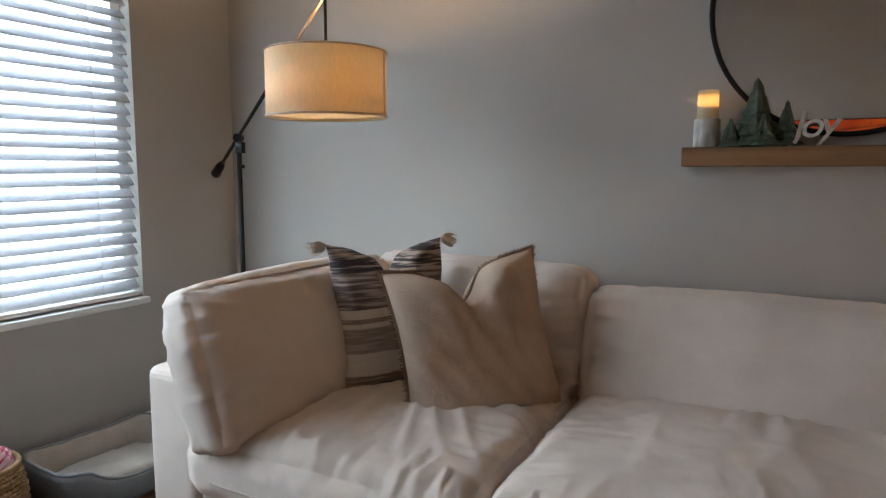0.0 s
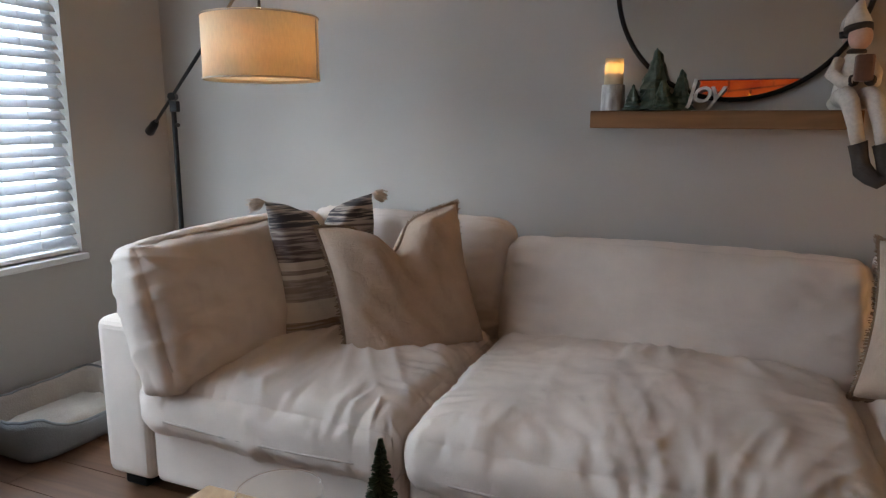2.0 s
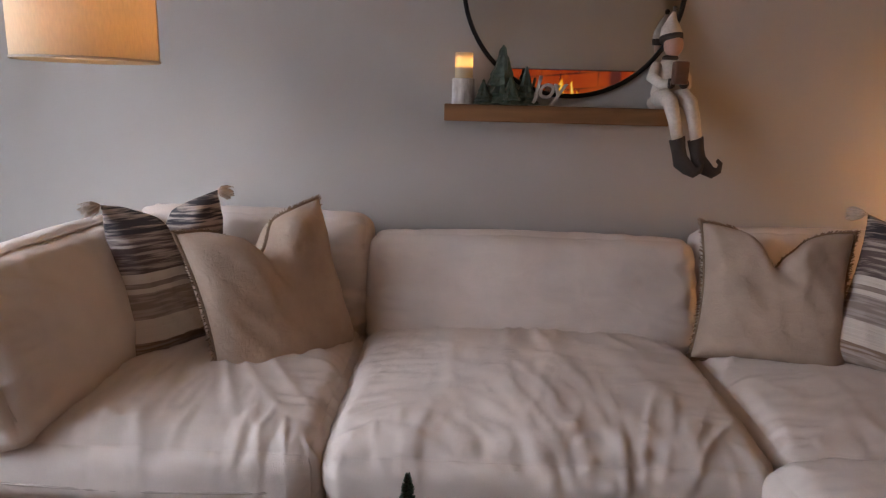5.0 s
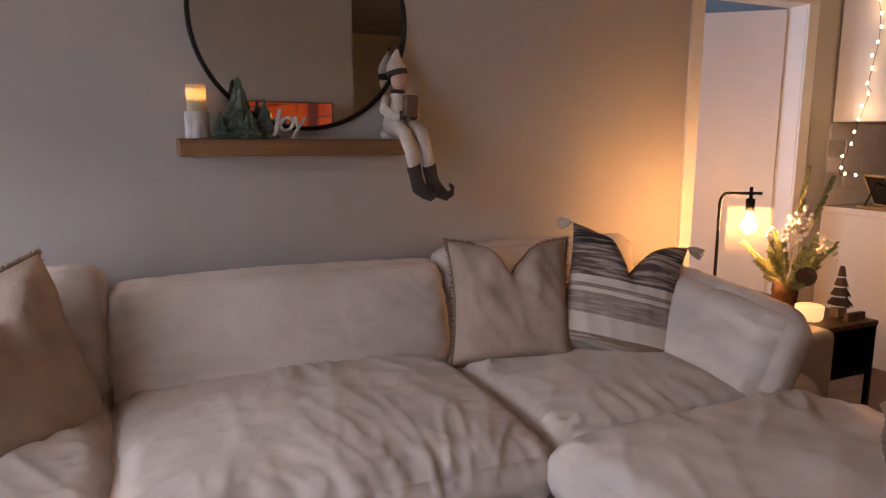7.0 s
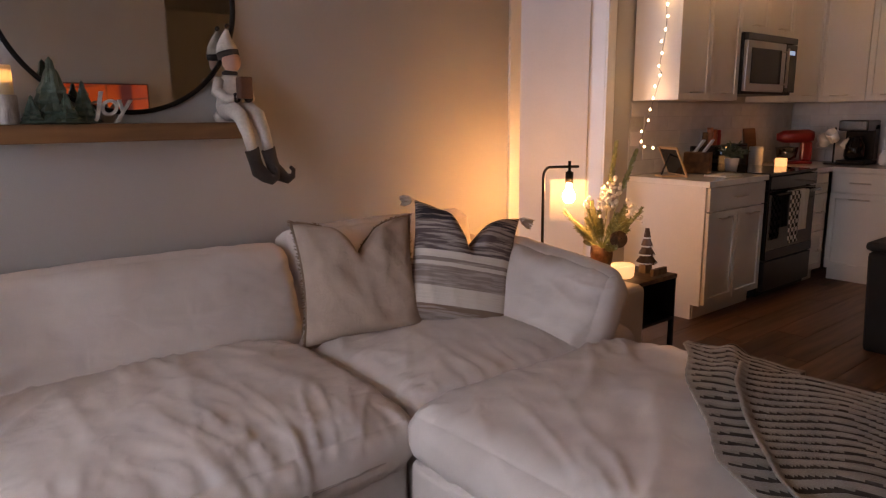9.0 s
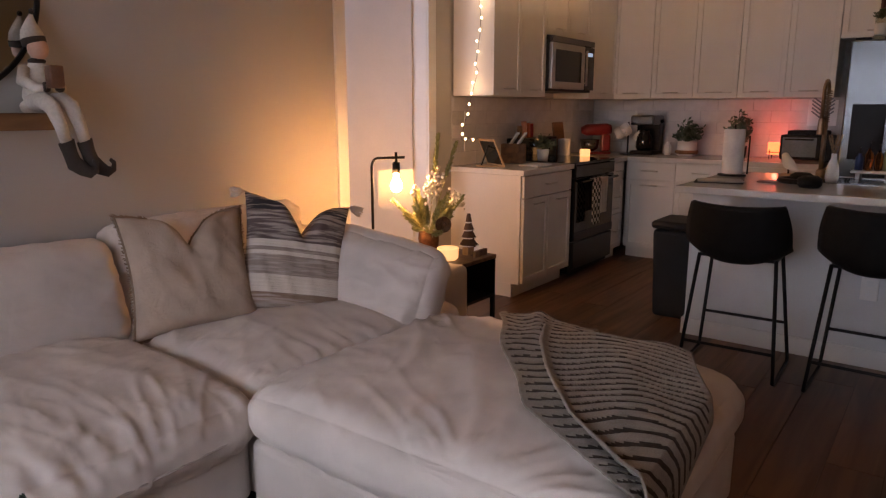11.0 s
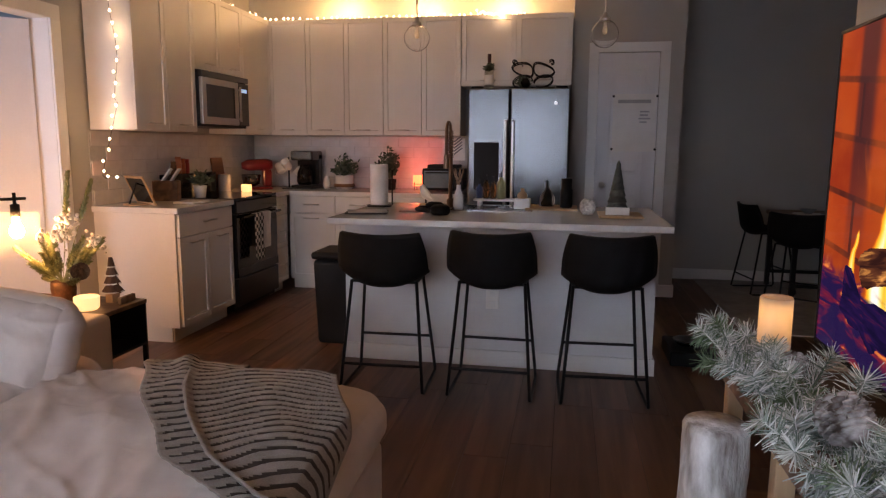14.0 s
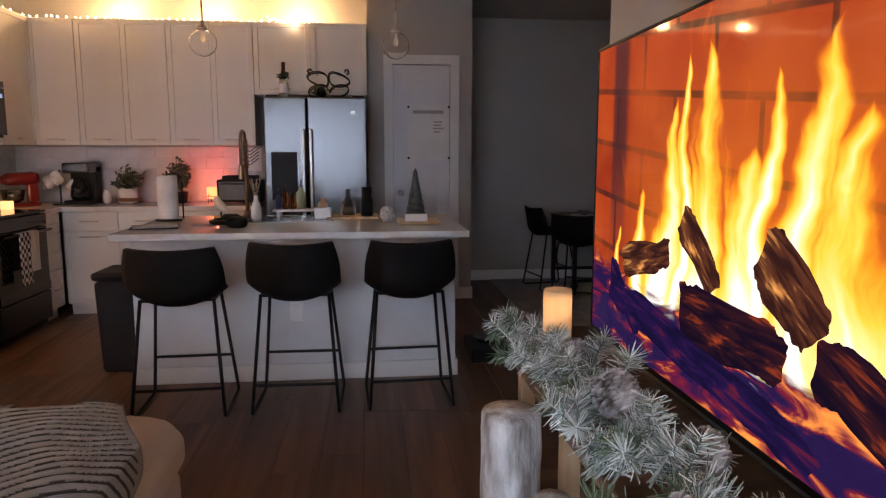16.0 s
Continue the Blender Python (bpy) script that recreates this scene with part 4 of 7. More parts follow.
can = thing("trash_can", "dark grey plastic step trash can beside the island", "bin", (3.60, 1.10, 0), 0)
bm = box(-0.17, 0.17, -0.13, 0.13, 0, 0.58, 0.03, seg=3)
for v in bm.verts:
    k = 0.86 + 0.14 * v.co.z / 0.58
    v.co.x, v.co.y = v.co.x * k, v.co.y * k
part("body", bm, PLASTIC, can)
part("lid", box(-0.18, 0.18, -0.14, 0.14, 0.582, 0.635, 0.025, seg=3), PLASTIC, can, "domed grey lid")


# ---- living room things ----
def floor_lamp():
    c = thing("floor_lamp", "black counterbalance floor lamp with a glowing cream drum shade", "lamp", (-2.37, 2.37, 0))
    part("base", lathe([(0.14, 0), (0.14, 0.015), (0.13, 0.022), (0.02, 0.03), (0.012, 0.05)], 32), BLACK, c, smooth=True)
    part("pole", tube([(0, 0, 0.02), (0, 0, 1.36)], 0.0115, 12), BLACK, c, smooth=True)
    d = Vector((0.818, -0.405, 0.44))
    j = Vector((0, 0, 1.39))
    part("arm", tube([j - d * 0.34, j + d * 0.60], 0.008, 10), BLACK, c, "slanting black arm", True)
    part("arm_end", tube([j + d * 0.60, j + d * 1.16], 0.0065, 10), mat("aged_brass", (0.30, 0.20, 0.11), 0.35, 0.8), c, "warm metal end of the arm", True)
    part("joint", lathe([(0.0, -0.03), (0.018, -0.03), (0.018, 0.03), (0.0, 0.03)], 14), BLACK, c).matrix_basis = pose(0, 0, 1.385, 90, 0, 30)
    part("clamp", box(-0.014, 0.03, -0.012, 0.012, 1.315, 1.365, 0.004), BLACK, c)
    part("knob", tube([(0.01, 0, 1.255), (0.028, -0.005, 1.255)], 0.009, 10), BLACK, c)
    part("counterweight", tube([j - d * 0.27, j - d * 0.30, j - d * 0.385, j - d * 0.40], [0.012, 0.02, 0.024, 0.016], 12), BLACK, c, "black bulb-shaped counterweight", True)
    top = Vector((0.818, -0.405, 1.643))
    part("hanger", tube([top + Vector((0, 0, 0.0)), top + Vector((0, 0, 0.19))], 0.0055, 8), BLACK, c, smooth=True)
    R, h = 0.206, 0.224
    sh = part("shade", lathe([(R, -h), (R, 0), (R - 0.003, 0), (R - 0.003, -h), (R, -h)], 64), SHADE, c, "cream linen drum shade glowing warm", True)
    sh.matrix_basis = Matrix.Translation(top)
    part("trim", tube(arc((0, 0, -h + 0.004), R + 0.001, 0, 360, 64, "xy")[:-1], 0.0035, 6, closed=True), FRINGE, sh)
    part("trim", tube(arc((0, 0, -0.004), R + 0.001, 0, 360, 64, "xy")[:-1], 0.003, 6, closed=True), FRINGE, sh)
    part("seam", box(-0.006, 0.006, -0.002, 0.0015, -h, 0), FRINGE, sh).matrix_basis = pose(R * math.cos(radians(16)), R * math.sin(radians(16)), 0, 0, 0, 106)
    df = part("diffuser", lathe([(0.0, -h + 0.012), (R - 0.004, -h + 0.012), (R - 0.004, -h + 0.014), (0.0, -h + 0.014)], 48), translucent("lamp_diffuser", (0.95, 0.9, 0.8), 0.7, 20), sh, "white diffuser disc")
    bulb = part("bulb", lathe([(0.0, -0.14), (0.02, -0.135), (0.03, -0.11), (0.02, -0.075), (0.013, -0.05), (0.013, 0.0)], 16), glow("warm_bulb", (1.0, 0.72, 0.38), 12), c, smooth=True)
    bulb.matrix_basis = Matrix.Translation(top + Vector((0, 0, 0.03)))
    for k in range(3):
        a = radians(120 * k + 20)
        part("spider", tube([top + Vector((0, 0, -0.004)), top + Vector((math.cos(a) * (R - 0.004), math.sin(a) * (R - 0.004), -0.004))], 0.002, 5), BLACK, c)
    return c


floor_lamp()

shelf = tagged(part("floating_shelf", box(-0.468, 0.452, 2.562, NORTH - 0.001, 1.252, 1.318, 0.004), SHELFWOOD), "thick walnut-stained pine floating shelf on the wall", "shelf")

mirror = thing("round_mirror", "large round wall mirror in a thin black metal frame", "mirror", (0.035, NORTH - 0.002, 1.80))
part("frame", tube([(0.44 * math.cos(2 * math.pi * k / 96), -0.012, 0.44 * math.sin(2 * math.pi * k / 96)) for k in range(96)], 0.0095, 10, closed=True), BLACK, mirror, smooth=True)
bm = lathe([(0.437, 0), (0.437, 0.006), (0.0, 0.006)], 96)
part("mirror_glass", bm, MIRROR, mirror, "clear silvered mirror glass").matrix_basis = pose(0, -0.002, 0, 90, 0, 0)



# ---- television, its fire, and the console ----
def fire_picture(u_len, v_len):
    """A log fire before a brick hearth, as the lit picture of a screen."""
    m, n, l, b = nodes_of("fire_picture")
    out = [x for x in n if x.type == "OUTPUT_MATERIAL"][0]
    co, sep = n.new("ShaderNodeTexCoord"), n.new("ShaderNodeSeparateXYZ")
    l.new(co.outputs["Object"], sep.inputs[0])

    def math_(op, a, c=None, d=None):
        k = n.new("ShaderNodeMath")
        k.operation = op
        for i, val in enumerate((a, c, d)):
            if val is None:
                continue
            if isinstance(val, (int, float)):
                k.inputs[i].default_value = val
            else:
                l.new(val, k.inputs[i])
        return k.outputs[0]

    def mixc(f, a, c, blend="MIX"):
        k = n.new("ShaderNodeMix")
        k.data_type, k.blend_type = "RGBA", blend
        for i, val in ((0, f), (6, a), (7, c)):
            if isinstance(val, tuple):
                k.inputs[i].default_value = (*val, 1)
            elif isinstance(val, (int, float)):
                k.inputs[i].default_value = val
            else:
                l.new(val, k.inputs[i])
        return k.outputs[2]

    def smooth(x, lo, hi):
        k = n.new("ShaderNodeMapRange")
        k.interpolation_type = "SMOOTHSTEP"
        l.new(x, k.inputs[0])
        k.inputs[1].default_value, k.inputs[2].default_value = lo, hi
        return k.outputs[0]

    def noise_(x, y, detail=4, distortion=0.0, scale=1.0):
        c = n.new("ShaderNodeCombineXYZ")
        l.new(x, c.inputs[0])
        l.new(y, c.inputs[1])
        k = n.new("ShaderNodeTexNoise")
        k.inputs["Scale"].default_value, k.inputs["Detail"].default_value, k.inputs["Distortion"].default_value = scale, detail, distortion
        l.new(c.outputs[0], k.inputs[0])
        return k.outputs[0]

    u, v = math_("DIVIDE", sep.outputs[0], u_len), math_("DIVIDE", sep.outputs[2], v_len)
    # brick hearth
    cb = n.new("ShaderNodeCombineXYZ")
    l.new(sep.outputs[0], cb.inputs[0])
    l.new(math_("ADD", sep.outputs[2], math_("MULTIPLY", sep.outputs[0], 0.10)), cb.inputs[1])
    br = n.new("ShaderNodeTexBrick")
    br.inputs["Scale"].default_value = 1.0
    br.inputs["Brick Width"].default_value, br.inputs["Row Height"].default_value = 0.36, 0.148
    br.inputs["Mortar Size"].default_value, br.inputs["Mortar Smooth"].default_value = 0.010, 0.4
    br.inputs["Color1"].default_value, br.inputs["Color2"].default_value, br.inputs["Mortar"].default_value = (0.23, 0.022, 0.008, 1), (0.38, 0.048, 0.010, 1), (0.055, 0.012, 0.010, 1)
    l.new(cb.outputs[0], br.inputs[0])
    stain = noise_(math_("MULTIPLY", u, 6.0), math_("MULTIPLY", v, 4.0), 5)
    wall_c = mixc(smooth(stain, 0.35, 0.7), br.outputs[0], (0.44, 0.075, 0.012), "MIX")
    wall_c = mixc(0.65, br.outputs[0], wall_c)
    warm = math_("MULTIPLY", smooth(u, 0.10, 0.42), math_("SUBTRACT", 1.0, smooth(v, 0.35, 1.0)))
    wall_c = mixc(math_("MULTIPLY", warm, 0.42), wall_c, (0.80, 0.20, 0.015))
    post = math_("MULTIPLY", smooth(u, 0.085, 0.105), math_("SUBTRACT", 1.0, smooth(u, 0.150, 0.18)))
    wall_c = mixc(math_("MULTIPLY", post, math_("MULTIPLY", smooth(v, 0.15, 0.7), 0.85)), wall_c, (0.05, 0.018, 0.018))
    # flames: leaning tongues that narrow upwards, torn by noise
    sway = math_("MULTIPLY", math_("SUBTRACT", noise_(math_("MULTIPLY", u, 3.0), math_("MULTIPLY", v, 3.4), 3), 0.5), 0.13)
    curl = math_("MULTIPLY", math_("SUBTRACT", noise_(math_("MULTIPLY", u, 7.0), math_("MULTIPLY", v, 4.0), 2), 0.5), 0.035)
    fu = math_("ADD", u, math_("ADD", sway, curl))
    tear = noise_(math_("MULTIPLY", fu, 15.0), math_("MULTIPLY", v, 2.6), 4, 0.5)
    lick = noise_(math_("MULTIPLY", fu, 42.0), math_("MULTIPLY", v, 5.0), 5, 0.6)
    flame = None
    for cu, wd, foot, hgt, lean in ((0.32, 0.075, 0.20, 0.62, 0.05), (0.45, 0.110, 0.16, 0.78, 0.03), (0.23, 0.040, 0.20, 0.36, 0.01), (0.55, 0.150, 0.12, 0.56, 0.03), (0.66, 0.080, 0.14, 0.80, 0.06), (0.77, 0.110, 0.12, 0.64, -0.02), (0.135, 0.024, 0.20, 0.22, 0.01), (0.87, 0.080, 0.12, 0.50, 0.02), (0.39, 0.03, 0.45, 0.46, 0.02), (0.94, 0.06, 0.1, 0.38, -0.01), (0.60, 0.035, 0.4, 0.44, 0.03)):
        rise = math_("DIVIDE", math_("SUBTRACT", v, foot), hgt)
        up = math_("MINIMUM", math_("MAXIMUM", rise, 0.0), 1.0)
        half = math_("ADD", math_("MULTIPLY", math_("POWER", math_("SUBTRACT", 1.0, up), 0.9), wd), 0.002)
        off = math_("ABSOLUTE", math_("SUBTRACT", fu, math_("ADD", math_("MULTIPLY", up, lean), cu)))
        k = math_("SUBTRACT", 1.0, math_("DIVIDE", off, half))
        k = math_("SUBTRACT", k, math_("MULTIPLY", smooth(rise, 0.86, 1.04), 2.5))
        k = math_("MULTIPLY", math_("MAXIMUM", k, -0.6), math_("SUBTRACT", 1.12, math_("MULTIPLY", up, 0.75)))
        flame = k if flame is None else math_("MAXIMUM", flame, k)
    base_glow = math_("MULTIPLY", math_("SUBTRACT", 1.0, smooth(v, 0.22, 0.50)), math_("MULTIPLY", smooth(u, 0.10, 0.30), 0.24))
    heat = math_("ADD", math_("ADD", flame, base_glow), math_("ADD", math_("MULTIPLY", math_("SUBTRACT", tear, 0.5), 1.1), math_("MULTIPLY", math_("SUBTRACT", lick, 0.5), 0.55)))
    rp = n.new("ShaderNodeValToRGB")
    el = rp.color_ramp.elements
    el[0].position, el[0].color = 0.0, (0.72, 0.13, 0.008, 1)
    el[1].position, el[1].color = 1.0, (1.0, 0.96, 0.80, 1)
    el.new(0.22).color = (1.0, 0.36, 0.015, 1)
    el.new(0.45).color = (1.0, 0.62, 0.05, 1)
    el.new(0.74).color = (1.0, 0.84, 0.28, 1)
    l.new(heat, rp.inputs[0])
    pic = mixc(smooth(heat, -0.10, 0.34), wall_c, rp.outputs[0])
    # the bed of charred wood and embers
    bark = noise_(math_("MULTIPLY", u, 9.0), math_("MULTIPLY", v, 16.0), 6, 1.0)
    bedline = math_("ADD", math_("SUBTRACT", 0.27, math_("MULTIPLY", u, 0.12)), math_("MULTIPLY", math_("SUBTRACT", bark, 0.5), 0.22))
    bed = math_("SUBTRACT", 1.0, smooth(math_("SUBTRACT", v, bedline), -0.02, 0.03))
    er = n.new("ShaderNodeValToRGB")
    er.color_ramp.elements[0].position, er.color_ramp.elements[0].color = 0.47, (0.016, 0.008, 0.050, 1)
    er.color_ramp.elements[1].position, er.color_ramp.elements[1].color = 0.68, (1.0, 0.30, 0.05, 1)
    er.color_ramp.elements.new(0.56).color = (0.16, 0.012, 0.03, 1)
    l.new(bark, er.inputs[0])
    pic = mixc(bed, pic, er.outputs[0])
    em = n.new("ShaderNodeEmission")
    em.inputs[1].default_value = 1.25
    l.new(pic, em.inputs[0])
    gl, ms = n.new("ShaderNodeBsdfGlossy"), n.new("ShaderNodeMixShader")
    gl.inputs["Roughness"].default_value = 0.06
    ms.inputs[0].default_value = 0.05
    l.new(em.outputs[0], ms.inputs[1])
    l.new(gl.outputs[0], ms.inputs[2])
    l.new(ms.outputs[0], out.inputs[0])
    return m


def log_picture(name, lo, mid, hot):
    m, n, l, b = nodes_of(name)
    out = [x for x in n if x.type == "OUTPUT_MATERIAL"][0]
    co, mp, no, r, em = n.new("ShaderNodeTexCoord"), n.new("ShaderNodeMapping"), n.new("ShaderNodeTexNoise"), n.new("ShaderNodeValToRGB"), n.new("ShaderNodeEmission")
    mp.inputs["Scale"].default_value = (7, 7, 44)
    l.new(co.outputs["Object"], mp.inputs[0])
    l.new(mp.outputs[0], no.inputs[0])
    no.inputs["Scale"].default_value, no.inputs["Detail"].default_value, no.inputs["Distortion"].default_value = 1, 9, 0.9
    e = r.color_ramp.elements
    e[0].position, e[0].color = 0.40, (*lo, 1)
    e[1].position, e[1].color = 0.72, (*hot, 1)
    e.new(0.56).color = (*mid, 1)
    l.new(no.outputs[0], r.inputs[0])
    l.new(r.outputs[0], em.inputs[0])
    em.inputs[1].default_value = 1.1
    l.new(em.outputs[0], out.inputs[0])
    return m


tv = thing("television", "large flat television showing a blazing log fire", "television", (1.25, -1.15, 0.788), 180)
TVW, TVH = 1.52, 0.865
part("casing", box(0.004, TVW - 0.004, 0.004, 0.045, 0.004, TVH - 0.004, 0.008), BLACK, tv)
b = box(0, TVW, -0.004, 0.0035, 0, 0.014, 0.002)
box(0, TVW, -0.004, 0.0035, TVH - 0.009, TVH, 0.002, b)
box(0, 0.009, -0.004, 0.0035, 0.014, TVH - 0.009, 0.002, b)
box(TVW - 0.009, TVW, -0.004, 0.0035, 0.014, TVH - 0.009, 0.002, b)
part("bezel", b, BLACK, tv, "thin black bezel")
part("wall_mount", box(TVW / 2 - 0.2, TVW / 2 + 0.2, 0.045, 0.1195, 0.25, 0.6, 0.004), BLACK, tv)
screen = part("screen", box(0.009, TVW - 0.009, -0.001, 0.003, 0.014, TVH - 0.009), fire_picture(TVW, TVH), tv, "glowing picture of flames before bricks")
DARKLOG = log_picture("charred_log_picture", (0.008, 0.004, 0.012), (0.030, 0.008, 0.012), (0.30, 0.045, 0.012))
BLUELOG = log_picture("indigo_log_picture", (0.008, 0.005, 0.028), (0.016, 0.007, 0.050), (0.10, 0.012, 0.030))
HOTLOG = log_picture("glowing_log_picture", (0.030, 0.010, 0.008), (0.11, 0.035, 0.016), (0.85, 0.36, 0.08))
LOGS = ((0.265, 0.315, 0.30, 0.085, -13, HOTLOG), (0.665, 0.355, 0.21, 0.125, 34, HOTLOG), (0.455, 0.385, 0.215, 0.080, 40, HOTLOG), (0.535, 0.205, 0.40, 0.125, 1, DARKLOG), (0.85, 0.16, 0.42, 0.10, 20, DARKLOG), (0.18, 0.165, 0.26, 0.055, 36, BLUELOG), (0.42, 0.105, 0.96, 0.085, 7, BLUELOG))
for k, (u, v, ln, th, tilt, ma) in enumerate(LOGS):
    bm = bmesh.new()
    ring = []
    for i in range(72):
        a = 2 * math.pi * i / 72
        x = math.copysign(abs(math.cos(a)) ** 0.30, math.cos(a)) * ln / 2
        z = math.copysign(abs(math.sin(a)) ** 0.38, math.sin(a)) * th / 2
        x += z * (0.25 if x > 0 else -0.15) + 0.012 * noise.noise((z * 60, k * 2.0, x * 3))
        taper = 1 - 0.25 * x / ln
        ring.append(bm.verts.new((x, 0, z * taper * (1 + 0.30 * noise.noise((x * 16 + k * 3, z * 9, k)) + 0.16 * noise.noise((x * 70, z * 20, k))) + 0.018 * noise.noise((x * 7, k, 1.0)))))
    fc = bm.faces.new(ring)
    ex = bmesh.ops.extrude_face_region(bm, geom=[fc])
    for vv in [g for g in ex["geom"] if isinstance(g, bmesh.types.BMVert)]:
        vv.co.y -= 0.0004
    lg = part("log_image", bm, ma, screen)
    lg.matrix_basis = pose(u * TVW, -0.0014 - 0.0003 * k, 0.02 + v * (TVH - 0.03), 0, tilt, 0)


console = thing("television_console", "long dark rustic wooden console under the television", "console")
part("top", box(-0.75, 1.26, -1.25, -0.90, 0.665, 0.70, 0.004), RUSTIC, console)
part("back_panel", box(-0.72, 1.23, -1.245, -1.22, 0.06, 0.665), RUSTIC, console)
for x in (-0.72, 0.24, 0.72, 1.19):
    part("post", box(x, x + 0.045, -0.955, -0.91, 0.0, 0.665, 0.003), PALEWOOD, console, "pale wooden post")
    part("post", box(x, x + 0.045, -1.22, -1.175, 0.0, 0.665, 0.003), PALEWOOD, console)
part("shelf", box(-0.72, 1.23, -1.22, -0.915, 0.30, 0.325, 0.003), RUSTIC, console)
part("shelf", box(-0.72, 1.23, -1.22, -0.915, 0.06, 0.085, 0.003), RUSTIC, console)


# ---- frosted pine garland ----
def island_mix(name, a, c, rough=0.85):
    m, n, l, b = nodes_of(name)
    g, mix = n.new("ShaderNodeNewGeometry"), n.new("ShaderNodeMix")
    mix.data_type = "RGBA"
    mix.inputs[6].default_value, mix.inputs[7].default_value = (*a, 1), (*c, 1)
    l.new(g.outputs["Random Per Island"], mix.inputs[0])
    l.new(mix.outputs[2], b.inputs["Base Color"])
    b.inputs["Roughness"].default_value = rough
    return m


FROST = island_mix("frosted_needles", (0.10, 0.17, 0.13), (0.74, 0.80, 0.78))
NEEDLE = island_mix("green_needles", (0.13, 0.15, 0.055), (0.34, 0.34, 0.16))
CONE = mat("pine_cone_brown", (0.12, 0.075, 0.045), 0.85, var=0.25, scale=30, bump=0.3)
CONEFROST = mat("frosted_pine_cone", (0.10, 0.075, 0.06), 0.9, tone=(0.62, 0.61, 0.60), scale=38, bump=0.3)


def sprig(bm, p, d, length, needle, count, g, width=0.0016, open_=0.75):
    """Needles set round a twig that runs from p along d."""
    d = d.normalized()
    s = d.orthogonal().normalized()
    t = d.cross(s)
    for k in range(count):
        f = k / count
        a = g.uniform(0, 2 * math.pi)
        o = p + d * length * (0.1 + 0.9 * f)
        sp = open_ * (1.05 - 0.45 * f)
        w = (s * math.cos(a) + t * math.sin(a)) * sp + d * (1 - sp * 0.45)
        w.normalize()
        ln = needle * g.uniform(0.7, 1.1)
        side = w.orthogonal().normalized() * width
        oth = w.cross(side).normalized() * width
        e = o + w * ln + Vector((0, 0, -0.12 * ln))
        vs = [bm.verts.new(o + side), bm.verts.new(o - side * 0.5 + oth), bm.verts.new(o - side * 0.5 - oth), bm.verts.new(e + side * 0.7), bm.verts.new(e - side * 0.35 + oth * 0.7), bm.verts.new(e - side * 0.35 - oth * 0.7)]
        for i in range(3):
            bm.faces.new((vs[i], vs[(i + 1) % 3], vs[3 + (i + 1) % 3], vs[3 + i]))
        bm.faces.new((vs[3], vs[4], vs[5]))


def pine_cone(r, h, rows=7, per=9):
    bm = lathe([(0.0, 0.0), (r * 0.5, h * 0.08), (r * 0.62, h * 0.35), (r * 0.42, h * 0.75), (0.0, h)], 10)
    for i in range(rows):
        f = (i + 0.4) / rows
        rad = r * (0.55 + 0.5 * math.sin(math.pi * (0.15 + 0.75 * f)))
        for k in range(per):
            a = 2 * math.pi * (k + 0.5 * (i % 2)) / per
            c, s = math.cos(a), math.sin(a)
            z = h * (0.05 + 0.86 * f)
            w = r * 0.34 * (1.15 - 0.5 * f)
            tan = Vector((-s, c, 0))
            o, e = Vector((c * rad * 0.45, s * rad * 0.45, z)), Vector((c * rad, s * rad, z + h * 0.10))
            up = Vector((0, 0, h * 0.03))
            vs = [bm.verts.new(q) for q in (o + tan * w * 0.4, e + tan * w, e + (e - o) * 0.15, e - tan * w, o - tan * w * 0.4)]
            ws = [bm.verts.new(q.co + up) for q in vs]
            bm.faces.new(vs)
            bm.faces.new(ws[::-1])
            for q in range(5):
                bm.faces.new((vs[q], vs[(q + 1) % 5], ws[(q + 1) % 5], ws[q]))
    return bm


def pine_tuft(bm, p, d, g, twig=0.075, needle=0.050):
    """A short twig that ends in an open fan of flat frosted needles."""
    d = d.normalized()
    side = d.orthogonal().normalized()
    tube([p, p + d * twig], [0.0026, 0.0018], 4, bm)
    for _ in range(84):
        f = g.random() ** 0.45
        a = g.uniform(0, 2 * math.pi)
        o = p + d * twig * (0.15 + 0.85 * f)
        out = (side * math.cos(a) + d.cross(side) * math.sin(a)) * g.uniform(0.7, 1.25) + d * (0.15 + 0.6 * f * g.random())
        out.normalize()
        ln = needle * g.uniform(0.75, 1.1)
        w = out.orthogonal().normalized() * 0.0014
        h = out.cross(w).normalized() * 0.0012
        e = o + out * ln
        vs = [bm.verts.new(q) for q in (o + w, o - w, o + h, e + w * 0.6, e - w * 0.6, e + h * 0.6)]
        bm.faces.new((vs[0], vs[1], vs[4], vs[3]))
        bm.faces.new((vs[1], vs[2], vs[5], vs[4]))
        bm.faces.new((vs[2], vs[0], vs[3], vs[5]))


